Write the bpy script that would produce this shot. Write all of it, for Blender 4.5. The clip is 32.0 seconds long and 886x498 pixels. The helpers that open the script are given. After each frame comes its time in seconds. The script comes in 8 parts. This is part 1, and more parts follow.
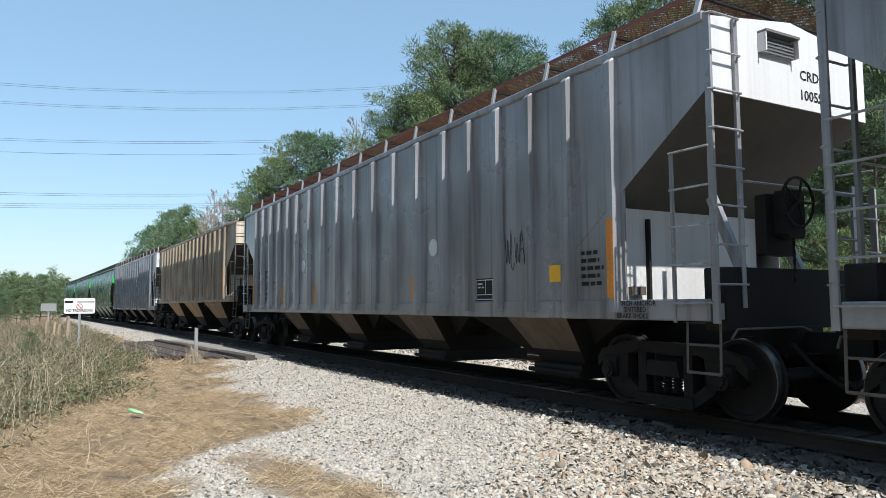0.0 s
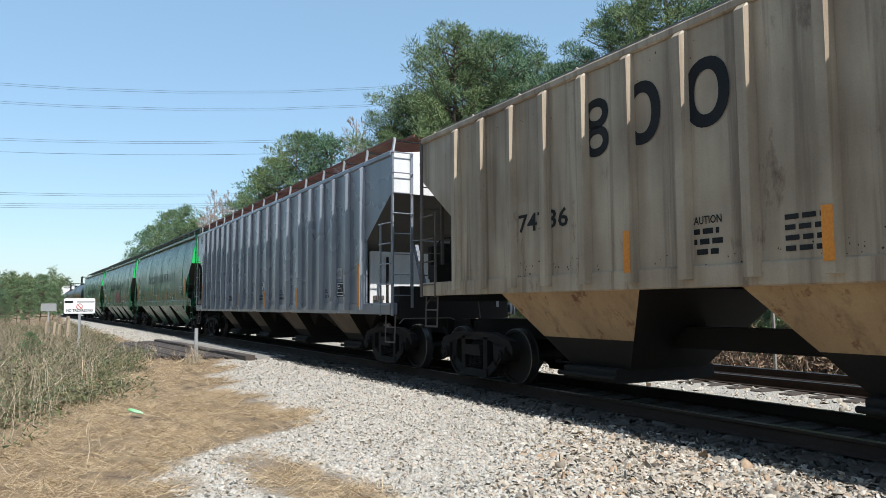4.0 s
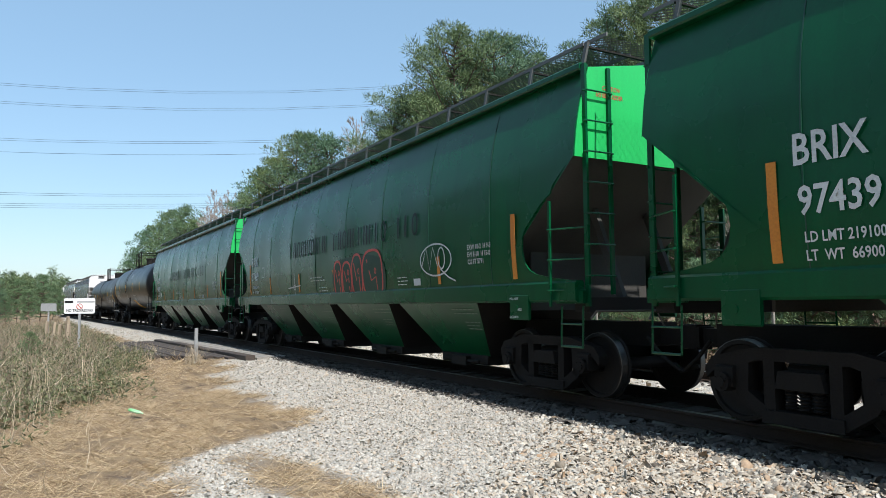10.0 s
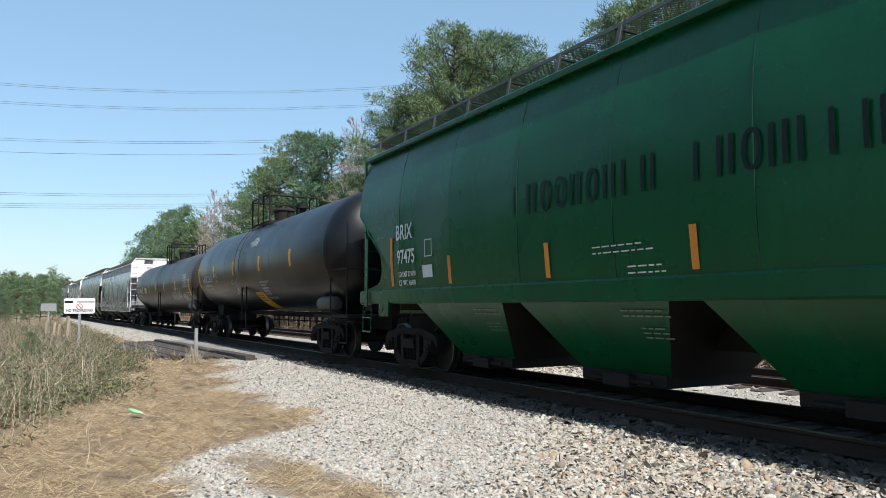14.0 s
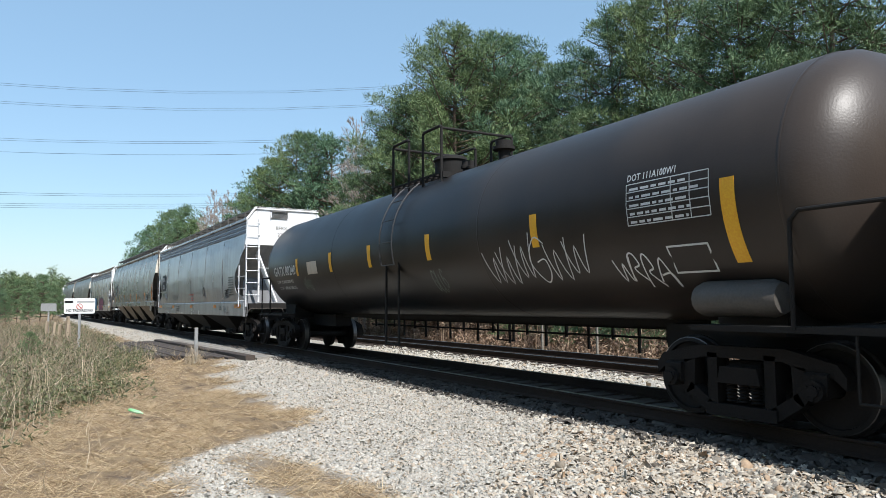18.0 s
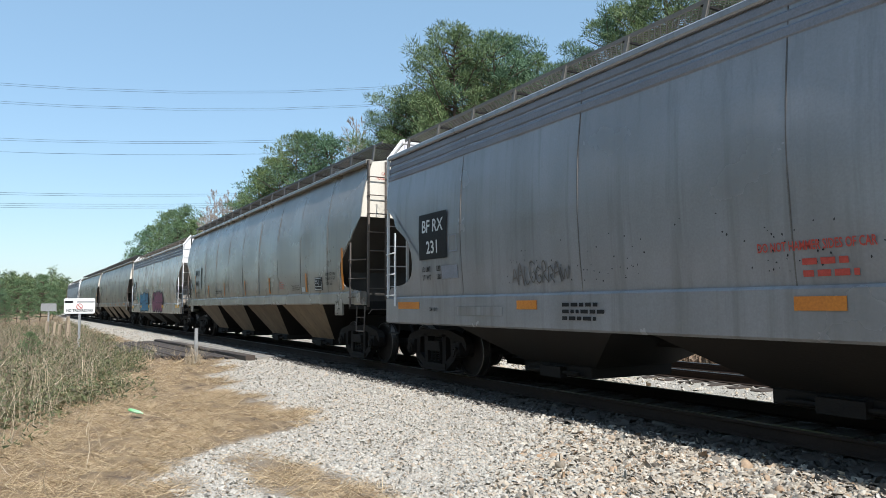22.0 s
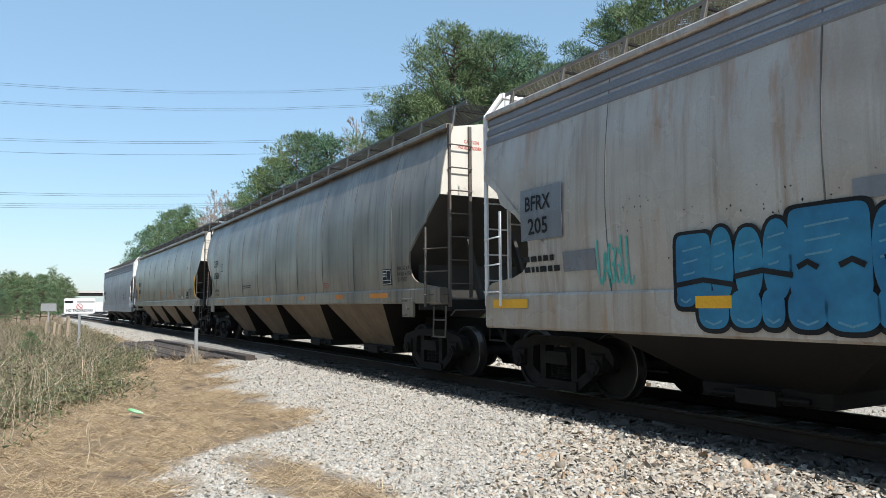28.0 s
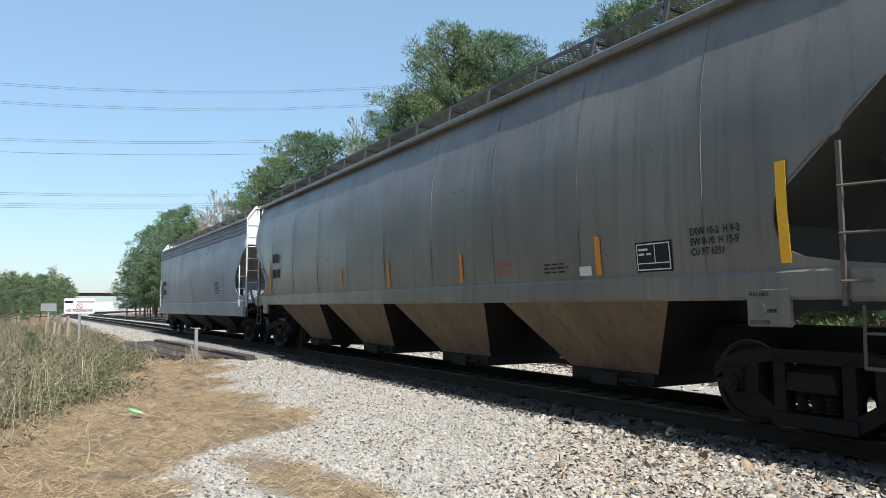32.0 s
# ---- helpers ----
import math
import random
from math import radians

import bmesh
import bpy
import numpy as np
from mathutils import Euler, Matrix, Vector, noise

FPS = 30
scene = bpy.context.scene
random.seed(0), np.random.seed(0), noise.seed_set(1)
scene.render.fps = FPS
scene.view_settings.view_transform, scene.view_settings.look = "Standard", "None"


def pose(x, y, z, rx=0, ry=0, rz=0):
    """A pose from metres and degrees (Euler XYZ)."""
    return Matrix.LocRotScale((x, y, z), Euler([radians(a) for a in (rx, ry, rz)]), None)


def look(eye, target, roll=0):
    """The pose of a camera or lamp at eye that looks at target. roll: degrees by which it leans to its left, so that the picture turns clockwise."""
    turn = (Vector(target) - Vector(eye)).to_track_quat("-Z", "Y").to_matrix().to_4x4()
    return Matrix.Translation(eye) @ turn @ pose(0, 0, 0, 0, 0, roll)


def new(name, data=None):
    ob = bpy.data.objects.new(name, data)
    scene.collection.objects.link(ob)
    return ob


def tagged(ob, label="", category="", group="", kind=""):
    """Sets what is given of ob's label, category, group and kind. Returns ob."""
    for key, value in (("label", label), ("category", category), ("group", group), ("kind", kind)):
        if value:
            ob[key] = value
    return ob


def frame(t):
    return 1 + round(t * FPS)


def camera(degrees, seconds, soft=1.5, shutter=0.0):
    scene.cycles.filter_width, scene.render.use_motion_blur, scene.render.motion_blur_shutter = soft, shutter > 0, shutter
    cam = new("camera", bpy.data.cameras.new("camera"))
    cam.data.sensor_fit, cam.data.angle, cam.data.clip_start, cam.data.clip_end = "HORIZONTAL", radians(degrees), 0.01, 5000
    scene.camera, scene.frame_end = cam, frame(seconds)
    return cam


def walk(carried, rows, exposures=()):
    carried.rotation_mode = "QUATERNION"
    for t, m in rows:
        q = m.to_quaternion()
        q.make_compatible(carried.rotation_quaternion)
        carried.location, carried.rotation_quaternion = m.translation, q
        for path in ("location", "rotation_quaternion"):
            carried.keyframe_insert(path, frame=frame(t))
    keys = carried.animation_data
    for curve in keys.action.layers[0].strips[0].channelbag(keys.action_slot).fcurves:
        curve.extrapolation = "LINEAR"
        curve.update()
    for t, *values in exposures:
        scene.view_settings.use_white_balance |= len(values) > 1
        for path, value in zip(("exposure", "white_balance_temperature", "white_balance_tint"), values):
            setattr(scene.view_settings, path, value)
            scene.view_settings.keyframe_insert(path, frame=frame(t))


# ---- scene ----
import collections

cam = camera(64.19, 32.0, soft=0.6)
EYE = Vector((0.0, 0.0, 1.312))
VIEW = Vector((-math.cos(radians(29.048)) * math.cos(radians(4.524)), math.sin(radians(29.048)) * math.cos(radians(4.524)), math.sin(radians(4.524))))
STAND = look(EYE, EYE + 20 * VIEW, -0.344)
walk(cam, [(0.0, STAND), (32.0, STAND)], [(0.0, 0.43, 6200, 10), (32.0, 0.43, 6200, 10)])

# ---- sky and sun ----
SUN_DIR = Vector((0.84, 0.035, 1.0)).normalized()
world = bpy.data.worlds.new("sky")
scene.world = world
world.use_nodes = True
wn = world.node_tree.nodes
sky = wn.new("ShaderNodeTexSky")
sky.sky_type, sky.sun_disc = "NISHITA", False
sky.sun_elevation = math.asin(SUN_DIR.z)
sky.sun_rotation = math.atan2(SUN_DIR.x, SUN_DIR.y)
sky.air_density, sky.dust_density, sky.ozone_density = 1.15, 0.7, 2.0
wn["Background"].inputs[1].default_value = 0.114
# thin high haze evens out the sky
haze = wn.new("ShaderNodeMix")
haze.data_type = "RGBA"
haze.inputs[0].default_value, haze.inputs[7].default_value = 0.40, (3.0, 4.85, 6.3, 1)
world.node_tree.links.new(sky.outputs[0], haze.inputs[6])
world.node_tree.links.new(haze.outputs[2], wn["Background"].inputs[0])
sun = new("sun", bpy.data.lights.new("sun", "SUN"))
sun.data.energy, sun.data.angle, sun.data.color = 5.0, radians(0.53), (1.0, 0.955, 0.89)
sun.matrix_world = look(SUN_DIR * 50, (0, 0, 0))

# ---- the line of the track: distance u along it (0 abreast of the camera, negative beyond), curvature by stretches ----
BEND_U = [-420, -135, -112, -70, -35, 80]
BEND_K = [0.0034, 0.0034, 0.0, -0.00018, -0.00079, -0.00079]
NEAR_Y = 7.632
_u = np.arange(80.0, -420.5, -0.5)
_k = np.interp(_u, BEND_U, BEND_K)
_i0 = int(np.argmin(abs(_u)))
_th = np.cumsum(_k) * 0.5
_th = _th - _th[_i0]
_x = np.cumsum(-np.cos(_th)) * 0.5
_y = np.cumsum(np.sin(_th)) * 0.5
_x, _y = _x - _x[_i0], _y - _y[_i0] + NEAR_Y


def track(u, off=0.0):
    """The point of the line at distance u, moved off metres away from the camera's side, and the way away along it."""
    if u > 80:
        th = float(_th[0])
        d = u - 80
        x, y = float(_x[0]) + d * math.cos(th), float(_y[0]) - d * math.sin(th)
    else:
        x, y, th = (float(np.interp(-u, -_u, a)) for a in (_x, _y, _th))
    return Vector((x + off * math.sin(th), y + off * math.cos(th), 0.0)), th


def run(t):
    """How far the train has come at t seconds."""
    return 7.530 * (t - 16) - 0.01015 * (t - 16) ** 2


# ---- materials ----
def paint(name, base, dark, rough=0.6, metal=0.0, grain=40.0, patch=1.2, streak=0.0, bump=0.15, rust=None, rust_at=0.62, amount=0.5, spec=0.5, grit=0.35, runs=0.0, rust_long=1.0, rust_soft=0.07, dusty=None):
    """A worn surface: base and dark colours mixed by broad patches and fine grain, with streaks that run down and spots of rust; dusty: a colour that spreads unevenly over the leading end."""
    m = bpy.data.materials.new(name)
    m.use_nodes = True
    t = m.node_tree
    n, l = t.nodes, t.links
    b = n["Principled BSDF"]
    co = n.new("ShaderNodeTexCoord")
    big = n.new("ShaderNodeTexNoise")
    big.inputs["Scale"].default_value, big.inputs["Detail"].default_value = patch, 6
    fine = n.new("ShaderNodeTexNoise")
    fine.inputs["Scale"].default_value, fine.inputs["Detail"].default_value = grain, 5
    l.new(co.outputs["Object"], fine.inputs["Vector"])
    l.new(co.outputs["Object"], big.inputs["Vector"])
    wear = big.outputs["Fac"]
    if streak:
        big.inputs["Scale"].default_value = 0.75
        mp = n.new("ShaderNodeMapping")
        mp.inputs["Scale"].default_value = (streak, streak, 0.35)
        l.new(co.outputs["Object"], mp.inputs["Vector"])
        run_down = n.new("ShaderNodeTexNoise")
        run_down.inputs["Scale"].default_value, run_down.inputs["Detail"].default_value = 1.0, 7
        l.new(mp.outputs[0], run_down.inputs["Vector"])
        avg = n.new("ShaderNodeMix")
        avg.inputs[0].default_value = 0.5
        l.new(big.outputs["Fac"], avg.inputs[2])
        l.new(run_down.outputs["Fac"], avg.inputs[3])
        wear = avg.outputs[0]
    ramp = n.new("ShaderNodeMapRange")
    ramp.inputs[1].default_value, ramp.inputs[2].default_value = 0.36, 0.66
    l.new(wear, ramp.inputs[0])
    mul = n.new("ShaderNodeMath")
    mul.operation, mul.inputs[1].default_value = "MULTIPLY", amount
    l.new(ramp.outputs[0], mul.inputs[0])
    mix = n.new("ShaderNodeMix")
    mix.data_type = "RGBA"
    mix.inputs[6].default_value, mix.inputs[7].default_value = (*base, 1), (*dark, 1)
    l.new(mul.outputs[0], mix.inputs[0])
    mix2 = n.new("ShaderNodeMix")
    mix2.data_type, mix2.blend_type = "RGBA", "OVERLAY"
    mix2.inputs[0].default_value = grit
    l.new(mix.outputs[2], mix2.inputs[6])
    l.new(fine.outputs["Fac"], mix2.inputs[7])
    colour = mix2.outputs[2]
    if runs:
        mp2 = n.new("ShaderNodeMapping")
        mp2.inputs["Scale"].default_value = (7.0, 7.0, 0.22)
        l.new(co.outputs["Object"], mp2.inputs["Vector"])
        rn2 = n.new("ShaderNodeTexNoise")
        rn2.inputs["Scale"].default_value, rn2.inputs["Detail"].default_value, rn2.inputs["Roughness"].default_value = 1.0, 6, 0.62
        l.new(mp2.outputs[0], rn2.inputs["Vector"])
        rm = n.new("ShaderNodeMapRange")
        rm.inputs[1].default_value, rm.inputs[2].default_value, rm.inputs[4].default_value = 0.50, 0.70, runs
        l.new(rn2.outputs["Fac"], rm.inputs[0])
        mix4 = n.new("ShaderNodeMix")
        mix4.data_type = "RGBA"
        mix4.inputs[7].default_value = (*[c * 0.75 for c in dark], 1)
        l.new(rm.outputs[0], mix4.inputs[0])
        l.new(colour, mix4.inputs[6])
        colour = mix4.outputs[2]
    if rust:
        rn = n.new("ShaderNodeTexNoise")
        rn.inputs["Scale"].default_value, rn.inputs["Detail"].default_value, rn.inputs["Roughness"].default_value = 2.3, 9, 0.7
        mp3 = n.new("ShaderNodeMapping")
        mp3.inputs["Scale"].default_value = (1, 1, rust_long)
        l.new(co.outputs["Object"], mp3.inputs["Vector"])
        l.new(mp3.outputs[0], rn.inputs["Vector"])
        rr = n.new("ShaderNodeMapRange")
        rr.inputs[1].default_value, rr.inputs[2].default_value = rust_at, rust_at + rust_soft
        l.new(rn.outputs["Fac"], rr.inputs[0])
        mix3 = n.new("ShaderNodeMix")
        mix3.data_type = "RGBA"
        mix3.inputs[7].default_value = (*rust, 1)
        l.new(rr.outputs[0], mix3.inputs[0])
        l.new(colour, mix3.inputs[6])
        colour = mix3.outputs[2]
    if dusty:
        sx = n.new("ShaderNodeSeparateXYZ")
        l.new(co.outputs["Object"], sx.inputs[0])
        reach = n.new("ShaderNodeMapRange")
        reach.inputs[1].default_value, reach.inputs[2].default_value, reach.inputs[3].default_value, reach.inputs[4].default_value = -2.0, 9.5, -0.15, 0.75
        l.new(sx.outputs[0], reach.inputs[0])
        blot = n.new("ShaderNodeMath")
        blot.operation, blot.use_clamp = "ADD", True
        l.new(reach.outputs[0], blot.inputs[0])
        sub = n.new("ShaderNodeMapRange")
        sub.inputs[1].default_value, sub.inputs[2].default_value, sub.inputs[3].default_value, sub.inputs[4].default_value = 0.3, 0.7, -0.2, 0.35
        l.new(big.outputs["Fac"], sub.inputs[0])
        l.new(sub.outputs[0], blot.inputs[1])
        mix5 = n.new("ShaderNodeMix")
        mix5.data_type = "RGBA"
        mix5.inputs[7].default_value = (*dusty, 1)
        l.new(blot.outputs[0], mix5.inputs[0])
        l.new(colour, mix5.inputs[6])
        colour = mix5.outputs[2]
    l.new(colour, b.inputs["Base Color"])
    b.inputs["Metallic"].default_value = metal
    b.inputs["Specular IOR Level"].default_value = spec
    rg = n.new("ShaderNodeMapRange")
    rg.inputs[3].default_value, rg.inputs[4].default_value = max(0.05, rough - 0.12), min(1, rough + 0.12)
    l.new(big.outputs["Fac"], rg.inputs[0])
    l.new(rg.outputs[0], b.inputs["Roughness"])
    bp = n.new("ShaderNodeBump")
    bp.inputs["Strength"].default_value, bp.inputs["Distance"].default_value = bump, 0.02
    l.new(fine.outputs["Fac"], bp.inputs["Height"])
    l.new(bp.outputs[0], b.inputs["Normal"])
    return m


def flecked(name, colours, rough=0.9, spread="island", bump=0.0):
    """Pieces in a range of colours, one for each loose piece."""
    m = bpy.data.materials.new(name)
    m.use_nodes = True
    n, l = m.node_tree.nodes, m.node_tree.links
    b = n["Principled BSDF"]
    if spread == "island":
        src = n.new("ShaderNodeNewGeometry").outputs["Random Per Island"]
    else:
        src = n.new("ShaderNodeObjectInfo").outputs["Random"]
    r = n.new("ShaderNodeValToRGB")
    r.color_ramp.interpolation = "LINEAR"
    while len(r.color_ramp.elements) < len(colours):
        r.color_ramp.elements.new(0.5)
    for i, c in enumerate(colours):
        r.color_ramp.elements[i].position = i / (len(colours) - 1)
        r.color_ramp.elements[i].color = (*c, 1)
    l.new(src, r.inputs[0])
    co = n.new("ShaderNodeTexCoord")
    no = n.new("ShaderNodeTexNoise")
    no.inputs["Scale"].default_value, no.inputs["Detail"].default_value = 55, 4
    l.new(co.outputs["Object"], no.inputs["Vector"])
    mx = n.new("ShaderNodeMix")
    mx.data_type, mx.blend_type = "RGBA", "OVERLAY"
    mx.inputs[0].default_value = 0.4
    l.new(r.outputs[0], mx.inputs[6])
    l.new(no.outputs["Fac"], mx.inputs[7])
    l.new(mx.outputs[2], b.inputs["Base Color"])
    b.inputs["Roughness"].default_value = rough
    if bump:
        bp = n.new("ShaderNodeBump")
        bp.inputs["Strength"].default_value, bp.inputs["Distance"].default_value = bump, 0.01
        l.new(no.outputs["Fac"], bp.inputs["Height"])
        l.new(bp.outputs[0], b.inputs["Normal"])
    return m


RUST = (0.16, 0.07, 0.03)
